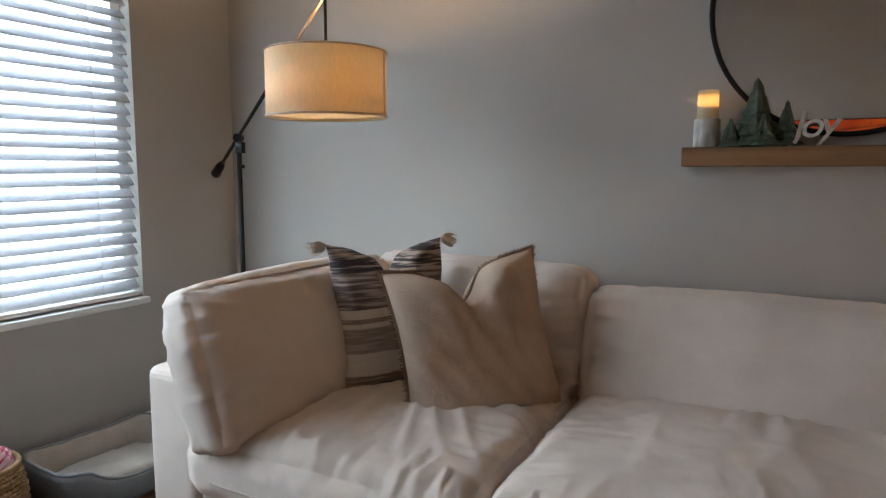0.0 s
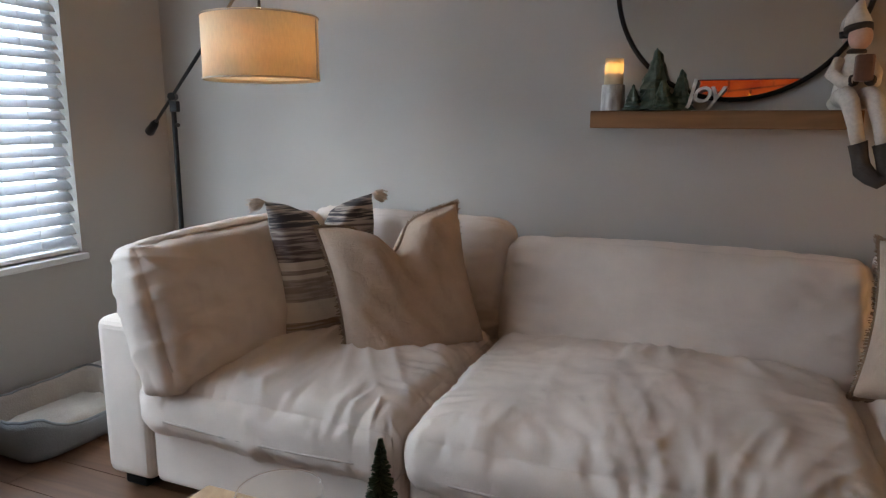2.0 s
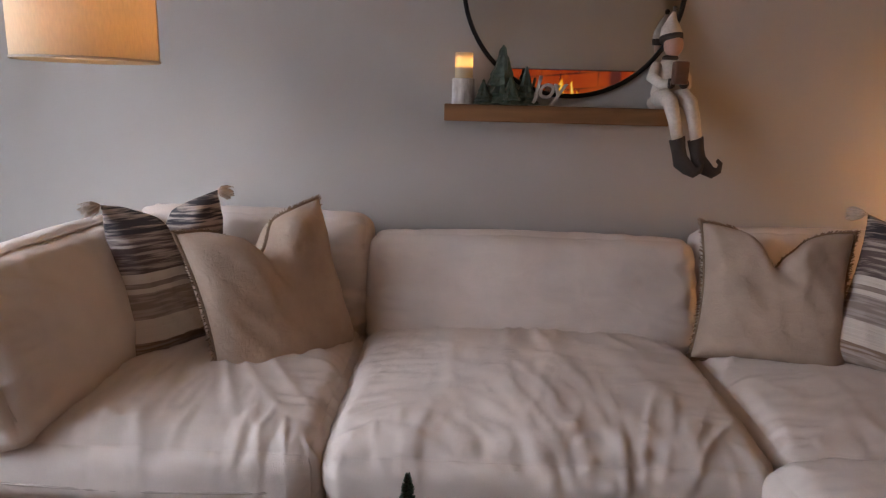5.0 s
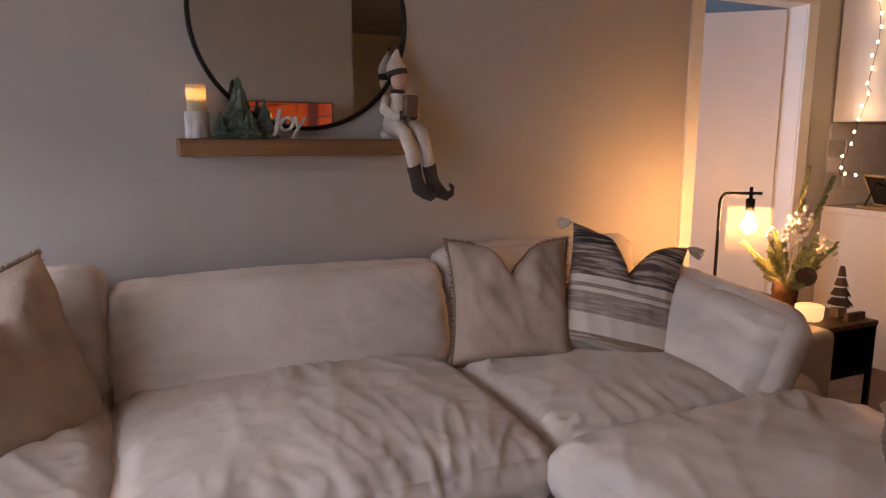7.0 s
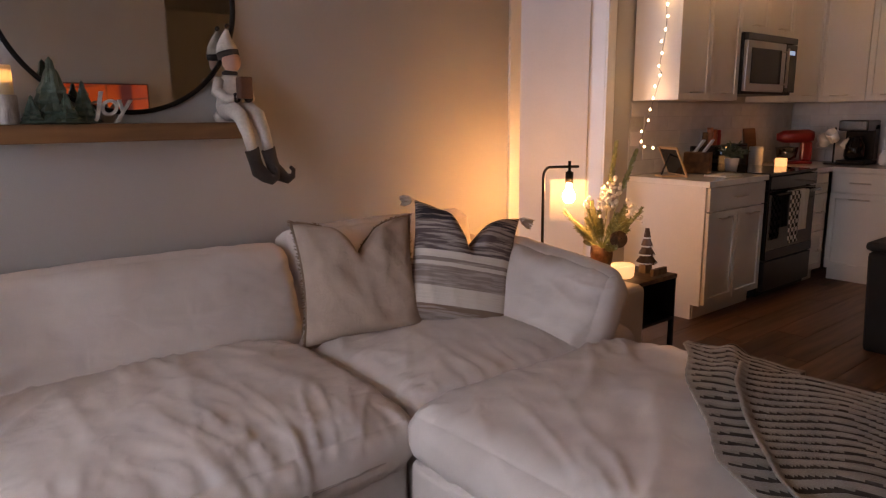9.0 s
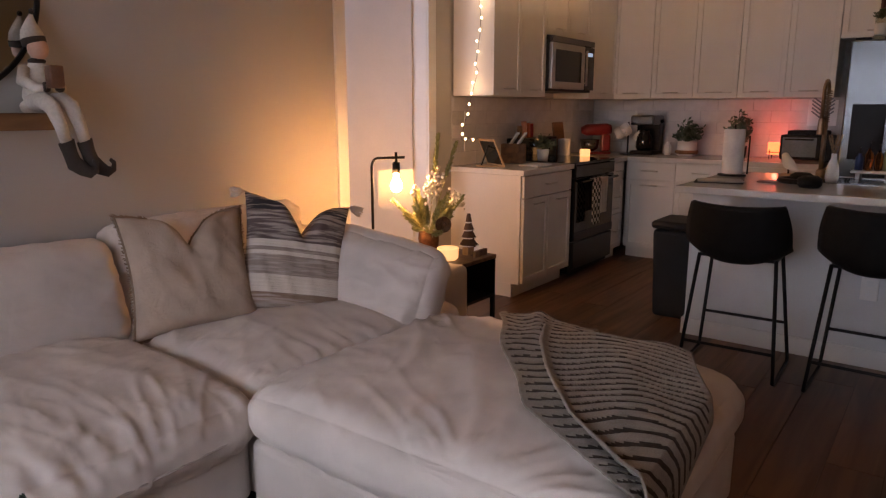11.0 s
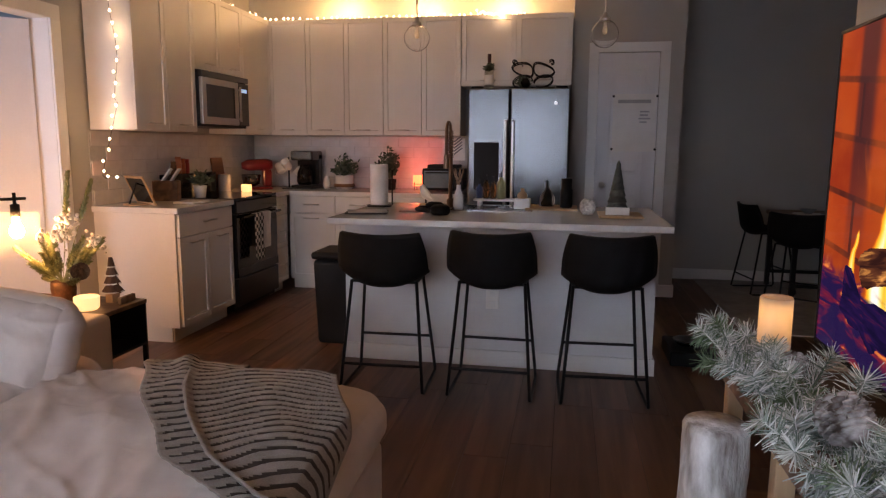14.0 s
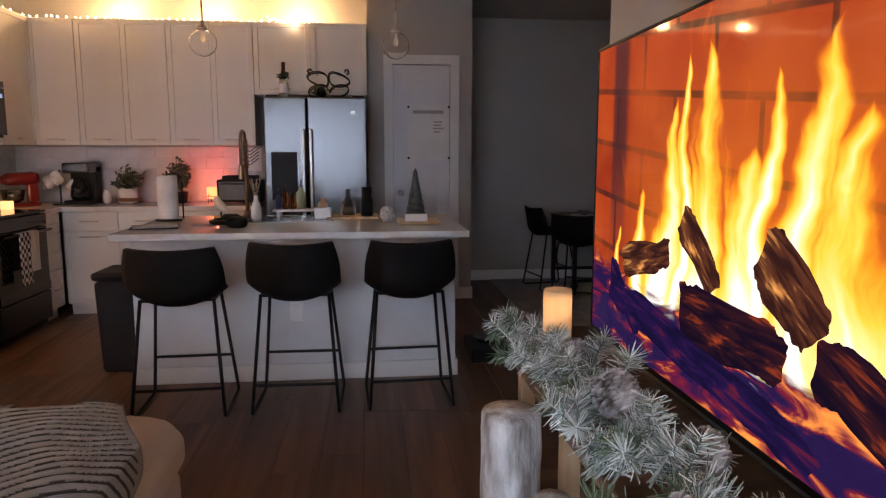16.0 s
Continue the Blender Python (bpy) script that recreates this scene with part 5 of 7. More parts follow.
g = random.Random(21)
garland = thing("pine_garland", "frosted artificial pine garland with cones along the console", "garland", (0, 0, 0.70))
spine = [Vector((1.20 - 1.80 * k / 40, -0.975 + 0.03 * math.sin(k * 0.9), 0.035 + 0.012 * math.sin(k * 1.7))) for k in range(41)]
part("stem", tube(spine, 0.006, 6), CONE, garland, "twisted brown wire stem", True)
cones = ((0.44, -0.955, 0.135, 0.046), (0.20, -1.02, 0.12, 0.040), (0.02, -0.90, 0.09, 0.045), (0.93, -1.00, 0.09, 0.035))
tufts, greens = [bmesh.new() for _ in range(6)], bmesh.new()
for k in range(190):
    f = g.random()
    p = spine[min(39, int(f * 40))] + Vector((g.uniform(-0.03, 0.03), g.uniform(-0.05, 0.075), g.uniform(-0.005, 0.055)))
    d = Vector((g.uniform(-0.9, 0.9), g.uniform(-0.45, 1.1), g.uniform(-0.05, 1.0)))
    if p.y > -0.93 and d.z < 0.35:
        d.y = abs(d.y)
    if any((p + d.normalized() * 0.06 - Vector(c[:3])).length < c[3] * 1.25 for c in cones) or (p + d.normalized() * 0.06 - Vector((1.10, -0.995, 0.1))).length < 0.075:
        continue
    twig = g.uniform(0.05, 0.115)
    if (p + d.normalized() * (twig + 0.05)).y < -1.135:
        d.y = abs(d.y)
    pine_tuft(greens if k % 6 == 0 else tufts[min(5, int(f * 6))], p, d, g, twig, g.uniform(0.036, 0.048))
for bmx in tufts:
    part("sprig", bmx, FROST, garland, "frosted blue-green needles")
part("sprig", greens, island_mix("unfrosted_needles", (0.06, 0.12, 0.06), (0.22, 0.31, 0.20)), garland, "unfrosted green needles")
for x, y, z, r in cones:
    pc = part("pine_cone", pine_cone(r, r * 2.0), CONEFROST, garland, "frost-tipped pine cone")
    pc.matrix_basis = pose(x, y, z - 0.02, 50, 0, g.uniform(60, 130))


def led_candle(name, r, h, at, label, tilt=0.0):
    c = thing(name, label, "candle", at)
    wax = translucent("ivory_wax_" + name, (0.92, 0.82, 0.62), 0.6, 30)
    prof = [(r * 0.97, 0), (r, 0.004), (r, h - 0.006), (r * 0.96, h), (r * 0.84, h - 0.004), (r * 0.80, h - 0.02), (0, h - 0.024)]
    bm = lathe(prof, 28, wobble=0.03)
    part("wax", bm, wax, c, smooth=True)
    # unseen core, added to block the lamp's light from the lower wax
    part("glow_block", lathe([(r * 0.93, 0.002), (r * 0.93, h * 0.42), (0, h * 0.42)], 20), WHITE, c, "unseen opaque core added to keep the glow in the upper wax")
    part("wick", tube([(0, 0, h - 0.024), (0.002, 0, h - 0.012)], 0.0015, 5), BLACK, c)
    return c


led_candle("pillar_candle", 0.042, 0.245, (1.10, -0.995, 0.70), "ivory LED pillar candle glowing beside the television")
lamp("pillar_candle_glow", "POINT", (1.10, -0.995, 0.895), 0.12, (1.0, 0.55, 0.18), 0.02)

BARK = mat("birch_bark", (0.74, 0.74, 0.72), 0.85, tone=(0.20, 0.17, 0.15), scale=9, bump=0.9, fine=45, stretch=(2.2, 2.2, 0.7))
for (x, y, r, h) in ((0.82, -0.80, 0.078, 0.69), (0.535, -0.835, 0.042, 0.60)):
    lg = thing("birch_log", "white birch log standing upright before the console", "log", (x, y, 0), group="birch logs")
    prof = [(r * 1.02, 0)] + [(r * (1 + 0.012 * math.sin(k * 1.9)), h * k / 14) for k in range(1, 14)] + [(r * 0.97, h - 0.012), (r * 0.90, h), (0, h + 0.004)]
    part("bark", lathe(prof, 30, wobble=0.07), BARK, lg, smooth=True)


# ---- side table with lamp, plant and candle ----
side = thing("side_table", "rustic side table with a black metal cubby frame beside the sofa", "table")
SX0, SX1, SY0, SY1, SZ = 1.935, 2.275, 1.68, 2.40, 0.552
part("tabletop", box(SX0, SX1, SY0, SY1, SZ - 0.022, SZ, 0.003), RUSTIC, side)
b = box(SX0 + 0.004, SX1 - 0.004, SY0 + 0.004, SY1 - 0.004, SZ - 0.235, SZ - 0.222)
box(SX0 + 0.004, SX0 + 0.012, SY0 + 0.004, SY1 - 0.004, SZ - 0.222, SZ - 0.0225, bm=b)
box(SX1 - 0.012, SX1 - 0.004, SY0 + 0.004, SY1 - 0.004, SZ - 0.222, SZ - 0.0225, bm=b)
part("cubby", b, BLACK, side, "open black metal cubby")
for x in (SX0 + 0.014, SX1 - 0.014):
    for y in (SY0 + 0.014, SY1 - 0.014):
        part("leg", box(x - 0.01, x + 0.01, y - 0.01, y + 0.01, 0, SZ - 0.2355), BLACK, side)

tl = thing("table_lamp", "black arched table lamp with a seeded glass shade, lit", "lamp", (1.908, 2.258, SZ), 16.2)
part("base", lathe([(0.075, 0), (0.075, 0.012), (0.07, 0.016), (0.0, 0.016)], 28), BLACK, tl).matrix_basis = pose(0.055, -0.045, 0)
pole = [(0, 0, 0.012), (0, 0, 0.47)] + [(0.035 * (1 - math.cos(a)) * 0.70, -0.035 * (1 - math.cos(a)) * 0.70, 0.47 + 0.05 * math.sin(a)) for a in (0.4, 0.8, 1.2, 1.57)] + [(0.135, -0.135, 0.52)]
part("pole", tube(pole, 0.0078, 10), BLACK, tl, "bent black pole", True)
part("socket", lathe([(0.0, 0.0), (0.021, 0.0), (0.021, 0.058), (0.008, 0.062), (0.008, 0.115), (0, 0.115)], 16), BLACK, tl, smooth=True).matrix_basis = pose(0.10, -0.10, 0.435)
gs = part("shade", lathe([(0.100, 0.0), (0.102, 0.20), (0.096, 0.206), (0.022, 0.207), (0.022, 0.204), (0.095, 0.203), (0.098, 0.198), (0.0965, 0.0), (0.100, 0.0)], 48), SEEDED, tl, "seeded clear glass cylinder", True)
gs.matrix_basis = pose(0.10, -0.10, 0.245)
gs.visible_shadow = False
part("bulb", lathe([(0.0, -0.062), (0.018, -0.057), (0.030, -0.040), (0.033, -0.025), (0.028, -0.006), (0.015, 0.015), (0.013, 0.045)], 20), glow("amber_bulb", (1.0, 0.50, 0.16), 580), tl, "glowing amber bulb", True).matrix_basis = pose(0.10, -0.10, 0.39)

g = random.Random(8)
plant = thing("pine_arrangement", "pot of artificial pine sprigs with white berries and a cone", "plant", (2.155, 2.06, SZ))
part("pot", lathe([(0.04, 0), (0.052, 0.005), (0.058, 0.06), (0.055, 0.10), (0.049, 0.10), (0.0, 0.085)], 20, wobble=0.06), mat("brown_wrapped_pot", (0.22, 0.11, 0.05), 0.8, var=0.25, scale=20, bump=0.5), plant, smooth=True)
for k in range(26):
    a, lean = g.uniform(0, 6.28), g.uniform(0.15, 1.15)
    bm = bmesh.new()
    d = Vector((math.cos(a) * lean, math.sin(a) * lean, 0.75 if k > 8 else 0.2))
    st = Vector((0, 0, 0.09))
    ln = g.uniform(0.14, 0.28) if k > 8 else g.uniform(0.10, 0.17)
    end = st + d.normalized() * ln
    tube([st, st.lerp(end, 0.5) + Vector((0, 0, 0.01)), end], 0.0022, 5, bm)
    sprig(bm, st.lerp(end, 0.35), d, ln * 0.70, 0.027, 190, g, 0.0022, 0.75)
    part("sprig", bm, NEEDLE, plant)
for d, ln in (((0.10, -0.05, 1), 0.56), ((0.28, -0.18, 1), 0.54)):
    bm = bmesh.new()
    d = Vector(d)
    sprig(bm, Vector((0, 0, 0.1)) + d.normalized() * ln * 0.55, d, ln * 0.42, 0.026, 230, g, 0.0022, 0.65)
    tube([(0, 0, 0.09), Vector((0, 0, 0.1)) + d.normalized() * ln], 0.002, 5, bm)
    part("sprig", bm, NEEDLE, plant)
BERRY = mat("white_berry", (0.80, 0.74, 0.66), 0.4, var=0.03, bump=0.02)
berry = None
for cx, cy, cz, n, sx in ((-0.02, -0.03, 0.34, 40, 0.055), (0.02, -0.04, 0.41, 34, 0.045), (0.13, -0.10, 0.28, 36, 0.05), (-0.09, 0.03, 0.33, 12, 0.02)):
    for _ in range(n):
        if berry is None:
            bm = bmesh.new()
            bmesh.ops.create_icosphere(bm, subdivisions=2, radius=0.0105)
            o = berry = part("berry", bm, BERRY, plant, smooth=True)
        else:
            o = new("berry", berry.data)
            o.parent = plant
        o.matrix_basis = Matrix.Translation((cx + g.gauss(0, sx * 0.5), cy + g.gauss(0, sx * 0.4), cz + g.gauss(0, sx * 0.6))) @ Matrix.Scale(g.uniform(0.7, 1.15), 4)
part("pine_cone", pine_cone(0.040, 0.07), CONE, plant, "brown pine cone").matrix_basis = pose(-0.02, -0.10, 0.15, 75, 0, -30)

cj = thing("jar_candle", "wide ivory candle bowl glowing on the side table", "candle", (2.005, 1.815, SZ))
part("bowl", lathe([(0.045, 0), (0.055, 0.01), (0.058, 0.062), (0.053, 0.065), (0.050, 0.05), (0.0, 0.05)], 32), mat("glowing_wax_bowl", (0.85, 0.75, 0.58), 0.6, emit=(1.0, 0.62, 0.25), power=1.3, var=0.04), cj, smooth=True)
tree = thing("wooden_tree", "small layered wooden tree with snowy edges on a block", "ornament", (2.175, 1.80, SZ))
part("block", box(-0.03, 0.03, -0.02, 0.02, 0, 0.045, 0.003), PALEWOOD, tree)
for k in range(4):
    part("tier", lathe([(0.052 - 0.011 * k, 0), (0.05 - 0.011 * k, 0.006), (0.018 - 0.003 * k, 0.05)], 14, wobble=0.2), mat("tree_bark_brown", (0.13, 0.07, 0.045), 0.8, bump=0.4), tree).matrix_basis = pose(0, 0, 0.05 + 0.042 * k)
    part("snow_edge", tube(arc((0, 0, 0), 0.05 - 0.011 * k, 0, 360, 16, "xy")[:-1], 0.004, 6, closed=True), WHITE, tree, "white snowy rim", True).matrix_basis = pose(0, 0, 0.053 + 0.042 * k)
sg = tagged(part("wooden_block_sign", box(2.12, 2.235, 1.715, 1.735, SZ, SZ + 0.035, 0.002), RUSTIC), "small dark wooden block on the side table", "ornament")

# ---- shelf ornaments ----
SH = 1.318
cb = thing("birch_candle_holder", "birch bark candle holder on the shelf", "candle holder", (-0.395, 2.63, SH))
part("bark", lathe([(0.044, 0), (0.046, 0.004), (0.045, 0.098), (0.042, 0.10), (0.0, 0.10)], 28, wobble=0.05), BARK, cb, smooth=True)
led_candle("shelf_candle", 0.036, 0.098, (-0.395, 2.63, SH + 0.101), "ivory LED candle on a birch bark holder")
lamp("shelf_candle_glow", "POINT", (-0.395, 2.63, SH + 0.165), 0.14, (1.0, 0.5, 0.14), 0.015)
GREENT = mat("snowy_green_ceramic", (0.028, 0.058, 0.042), 0.45, tone=(0.075, 0.115, 0.095), scale=45, bump=0.4, fine=120)
trees = thing("ceramic_trees", "cluster of three frosted dark green ceramic fir trees", "ornament", (-0.24, 2.635, SH))
g = random.Random(5)
for x, y, r, h in ((0.0, 0.01, 0.085, 0.235), (-0.075, -0.03, 0.045, 0.10), (0.03, -0.045, 0.05, 0.11), (0.095, 0.0, 0.052, 0.155)):
    prof, n = [(r * 0.3, 0.0)], 6
    for k in range(n):
        f = k / n
        prof += [(r * (1 - f) * 1.0, h * (0.03 + 0.95 * f)), (r * (1 - f) * 0.72, h * (0.03 + 0.95 * (f + 0.75 / n)))]
    prof += [(0.0, h)]
    part("fir", lathe(prof, 18, wobble=0.35), GREENT, trees).matrix_basis = pose(x, y, 0, 0, 0, g.uniform(0, 90))
cu = bpy.data.curves.new("joy_letters", "FONT")
cu.body, cu.size, cu.extrude, cu.bevel_depth, cu.shear, cu.space_character = "Joy", 0.125, 0.004, 0.001, 0.22, 0.80
cu.offset = -0.0006
cu.materials.append(mat("whitewashed_wood", (0.62, 0.58, 0.53), 0.7, var=0.15, scale=30))
jo = new("word_sign", cu)
jo.matrix_world = pose(-0.125, 2.60, SH + 0.030, 90, 0, 4)
tagged(jo, "white wooden cut-out word Joy standing on the shelf", "sign")


def elf():
    """A plain seated figure in one mesh, its legs hanging over the shelf's edge."""
    bm = bmesh.new()

    def mark(i, fn):
        before = len(bm.faces)
        fn()
        bm.faces.ensure_lookup_table()
        for f in bm.faces[before:]:
            f.material_index, f.smooth = i, True

    def ball(c, r, s=(1, 1, 1), rot=(0, 0, 0)):
        bmesh.ops.create_uvsphere(bm, u_segments=16, v_segments=12, radius=r, matrix=pose(*c, *rot) @ Matrix.Diagonal((*s, 1)))

    mark(0, lambda: tube([(0, 0, 0.0), (0, 0, 0.05), (0.004, 0, 0.12), (0.006, 0, 0.175), (0.006, 0, 0.20)], [0.05, 0.066, 0.056, 0.042, 0.022], 16, bm))
    mark(0, lambda: ball((-0.005, 0.005, 0.012), 0.075, (1, 0.85, 0.5)))
    mark(2, lambda: ball((0.006, -0.005, 0.195), 0.036, (1, 1, 0.4)))
    mark(3, lambda: ball((0.012, -0.016, 0.245), 0.045, (0.95, 0.95, 1.05)))
    mark(2, lambda: tube([(0.006, -0.002, 0.262), (0.003, 0.002, 0.285)], [0.050, 0.051], 18, bm))
    mark(0, lambda: tube([(0.003, 0.002, 0.285), (0.0, 0.004, 0.315), (0.002, 0.004, 0.35), (0.008, 0.004, 0.378)], [0.050, 0.042, 0.022, 0.008], 16, bm))
    mark(2, lambda: ball((0.010, 0.004, 0.392), 0.011))
    for s in (-1, 1):
        mark(0, lambda: tube([(s * 0.05, -0.005, 0.165), (s * 0.074, -0.03, 0.115), (s * 0.055 + 0.012, -0.075, 0.085), (s * 0.025 + 0.02, -0.10, 0.09)], [0.024, 0.026, 0.022, 0.018], 12, bm))
        mark(2, lambda: tube([(s * 0.032 + 0.02, -0.093, 0.089), (s * 0.024 + 0.02, -0.105, 0.091)], [0.021, 0.02], 12, bm))
        mark(0, lambda: tube([(s * 0.034, -0.02, 0.03), (s * 0.04 + 0.015, -0.10, 0.035), (s * 0.042 + 0.025, -0.15, 0.012), (s * 0.042 + 0.045, -0.165, -0.05), (s * 0.040 + 0.065, -0.165, -0.12)], [0.038, 0.036, 0.033, 0.027, 0.024], 14, bm))
        mark(2, lambda: tube([(s * 0.040 + 0.060, -0.165, -0.108), (s * 0.040 + 0.072, -0.166, -0.15), (s * 0.040 + 0.082, -0.172, -0.185), (s * 0.040 + 0.108, -0.19, -0.205), (s * 0.040 + 0.135, -0.205, -0.22), (s * 0.040 + 0.158, -0.212, -0.21), (s * 0.040 + 0.162, -0.212, -0.188), (s * 0.040 + 0.146, -0.21, -0.176)], [0.034, 0.030, 0.033, 0.027, 0.020, 0.013, 0.010, 0.007], 12, bm))
    mark(1, lambda: box(-0.012, 0.05, -0.155, -0.10, 0.085, 0.175, 0.008, bm))
    for v in bm.verts:
        v.co = (v.co.x * 0.88, v.co.y * 0.90, v.co.z * (0.955 if v.co.z > 0 else 1.12))
    return part("elf_figure", bm, [mat("cream_felt", (0.66, 0.58, 0.50), 0.9, var=0.12, bump=0.5), mat("brown_tin", (0.16, 0.075, 0.045), 0.5), mat("dark_brown_plush", (0.055, 0.042, 0.036), 0.9, bump=0.5), mat("plain_rosy_resin", (0.52, 0.30, 0.22), 0.6, var=0.08)])


ef = tagged(elf(), "cream and brown decorative elf doll seated on the shelf end", "doll")
ef.matrix_world = pose(0.415, 2.655, SH + 0.012, 0, 0, 0)

# ---- dog bed and toy basket ----
bed = thing("pet_bed", "grey bolstered pet bed with a cream lining on the floor", "pet bed", (-2.425, 1.70, 0), -4)
BEDG = mat("grey_bed_cloth", (0.22, 0.235, 0.25), 0.85, var=0.1, bump=0.4, fine=200)
BEDC = mat("cream_bed_fleece", (0.42, 0.37, 0.32), 0.95, var=0.08, bump=0.6, fine=160)


def bed_loop(scale, rise, seed):
    """One ring of the bed's wall: scale of the plan, rise as a share of the wall's height."""
    out = []
    for k in range(96):
        a = 2 * math.pi * k / 96
        c, s_ = math.cos(a), math.sin(a)
        L = (abs(c) ** 6 + abs(s_) ** 6) ** (1 / 6)
        x, y = c / L, s_ / L
        dip = 0.06 * max(0.0, x) ** 8 * max(0.0, 1 - (y / 0.75) ** 2) ** 0.7
        wall = 0.165 + 0.035 * (abs(x) * abs(y)) ** 4 - dip
        w = 0.006 * noise.noise((x * 4 + seed, y * 4, rise * 3))
        out.append((x * 0.20 * scale * (1 + w * 3), y * 0.28 * scale * (1 + w * 2), wall * rise + w))
    return out


def ringed(loops):
    bm = bmesh.new()
    rows = [[bm.verts.new(p) for p in lp] for lp in loops]
    for a, c in zip(rows, rows[1:]):
        for k in range(len(a)):
            bm.faces.new((a[k], a[(k + 1) % len(a)], c[(k + 1) % len(a)], c[k]))
    return bm, rows


bm, rows = ringed([bed_loop(q, r, 1) for q, r in ((0.80, 0.03), (0.90, 0.04), (0.955, 0.25), (0.985, 0.55), (1.0, 0.85), (0.995, 0.97), (0.97, 1.0))])
bm.faces.new(rows[0][::-1])
part("bolster", bm, BEDG, bed, "flared grey side wall", True)
bm, rows = ringed([bed_loop(q, r, 1) for q, r in ((0.97, 1.0), (0.93, 1.0), (0.89, 0.9), (0.84, 0.6), (0.79, 0.3), (0.76, 0.12))])
bm.faces.new(rows[-1])
part("lining", bm, BEDC, bed, "cream fleece lining", True)
part("piping", tube(bed_loop(0.975, 1.01, 1), 0.006, 6, closed=True), BEDG, bed, smooth=True)
part("mattress", cushion(0.28, 0.41, 0.06, 31, n=28, radius=0.03, puff=0.025, fold=0.008), BEDC, bed, "cream fleece mattress", True).matrix_basis = pose(0, 0, 0.055)

WICKER = wood("seagrass_wicker", (0.40, 0.25, 0.12), (0.20, 0.115, 0.05), 2, 0.75, 30, 0.4)
basket = thing("wicker_basket", "round woven seagrass basket holding toys", "basket", (-2.48, 1.205, 0))
bm = bmesh.new()
rows, per = 17, 26
for i in range(rows):
    z = 0.008 + 0.0145 * i
    R = 0.135 + 0.022 * math.sin(math.pi * min(1, i / rows))
    pts = []
    for k in range(per * 2):
        a = 2 * math.pi * k / (per * 2)
        pts.append(((R + 0.0055 * math.cos(math.pi * (k + i))) * math.cos(a), (R + 0.0055 * math.cos(math.pi * (k + i))) * math.sin(a), z))
    tube(pts, 0.0078, 6, bm, closed=True)
part("weave", bm, WICKER, basket, smooth=True)
for k in range(per):
    a = 2 * math.pi * (k + 0.5) / per
    part("stake", tube([(0.136 * math.cos(a), 0.136 * math.sin(a), 0.0), (0.157 * math.cos(a), 0.157 * math.sin(a), 0.12), (0.14 * math.cos(a), 0.14 * math.sin(a), 0.25)], 0.004, 5), WICKER, basket)
part("bottom", lathe([(0.14, 0.002), (0.14, 0.012), (0, 0.012)], 26), WICKER, basket)
part("rim", tube(arc((0, 0, 0.254), 0.141, 0, 360, 40, "xy")[:-1], 0.010, 8, closed=True), WICKER, basket, smooth=True)


def gingham(name):
    m, n, l, b = nodes_of(name)
    co, flat = n.new("ShaderNodeTexCoord"), n.new("ShaderNodeMapping")
    flat.inputs["Scale"].default_value, flat.inputs["Location"].default_value = (1, 0, 1), (0, 0.005, 0)
    ck = n.new("ShaderNodeTexChecker")
    ck.inputs["Scale"].default_value = 70
    ck.inputs["Color1"].default_value, ck.inputs["Color2"].default_value = (0.45, 0.06, 0.13, 1), (0.66, 0.45, 0.48, 1)
    l.new(co.outputs["Object"], flat.inputs[0])
    l.new(flat.outputs[0], ck.inputs[0])
    l.new(ck.outputs[0], b.inputs["Base Color"])
    b.inputs["Roughness"].default_value = 0.9
    return m


toy = tagged(part("plush_toy", cushion(0.13, 0.15, 0.10, 41, n=20, radius=0.045, puff=0.02, fold=0.008), gingham("pink_gingham"), smooth=True), "pink gingham plush toy in the basket", "toy")
toy.matrix_world = pose(-2.45, 1.24, 0.245, 20, 10, 30)
toy2 = tagged(part("plush_toy", cushion(0.15, 0.13, 0.20, 43, n=16, radius=0.05, puff=0.02, fold=0.01), BEDC, smooth=True), "cream plush toy in the basket", "toy")
toy2.matrix_world = pose(-2.50, 1.18, 0.115, 0, 0, 10)

# ---- coffee table ----
ct = thing("coffee_table", "low wooden coffee table before the sofa", "table", (-0.55, 0.69, 0))
part("tabletop", box(-0.45, 0.45, -0.24, 0.24, 0.43, 0.465, 0.005), RUSTIC, ct)
for x in (-0.41, 0.41):
    for y in (-0.20, 0.20):
        part("leg", box(x - 0.025, x + 0.025, y - 0.025, y + 0.025, 0, 0.43, 0.003), BLACK, ct)
tagged(part("wooden_tray", box(-0.95, -0.36, 0.60, 0.92, 0.466, 0.50, 0.006), PALEWOOD), "pale wooden board on the coffee table", "tray")
hj = thing("glass_candle_jar", "clear glass bowl holding a lit yellow candle", "candle", (-0.66, 0.785, 0.501))
hj.scale = (0.84, 0.84, 0.95)
part("jar", lathe([(0.0, 0.0), (0.06, 0), (0.085, 0.006), (0.098, 0.05), (0.092, 0.125), (0.089, 0.125), (0.094, 0.05), (0.08, 0.010), (0, 0.009)], 40), JAR, hj, smooth=True).visible_shadow = False
part("rim", tube(arc((0, 0, 0.1255), 0.0905, 0, 360, 48, "xy")[:-1], 0.0022, 6, closed=True), CLEAR, hj, "thick clear glass rim", True)
part("wax", lathe([(0.0, 0.0105), (0.078, 0.0105), (0.088, 0.045), (0.086, 0.06), (0, 0.058)], 32), mat("yellow_lit_wax", (0.75, 0.50, 0.16), 0.5, emit=(1.0, 0.55, 0.12), power=0.35, var=0.05), hj, smooth=True)
bt = thing("bottle_brush_tree", "dark green frosted bottle-brush tree on the coffee table", "ornament", (-0.465, 0.807, 0.501))
bt.scale = (0.82, 0.82, 0.79)
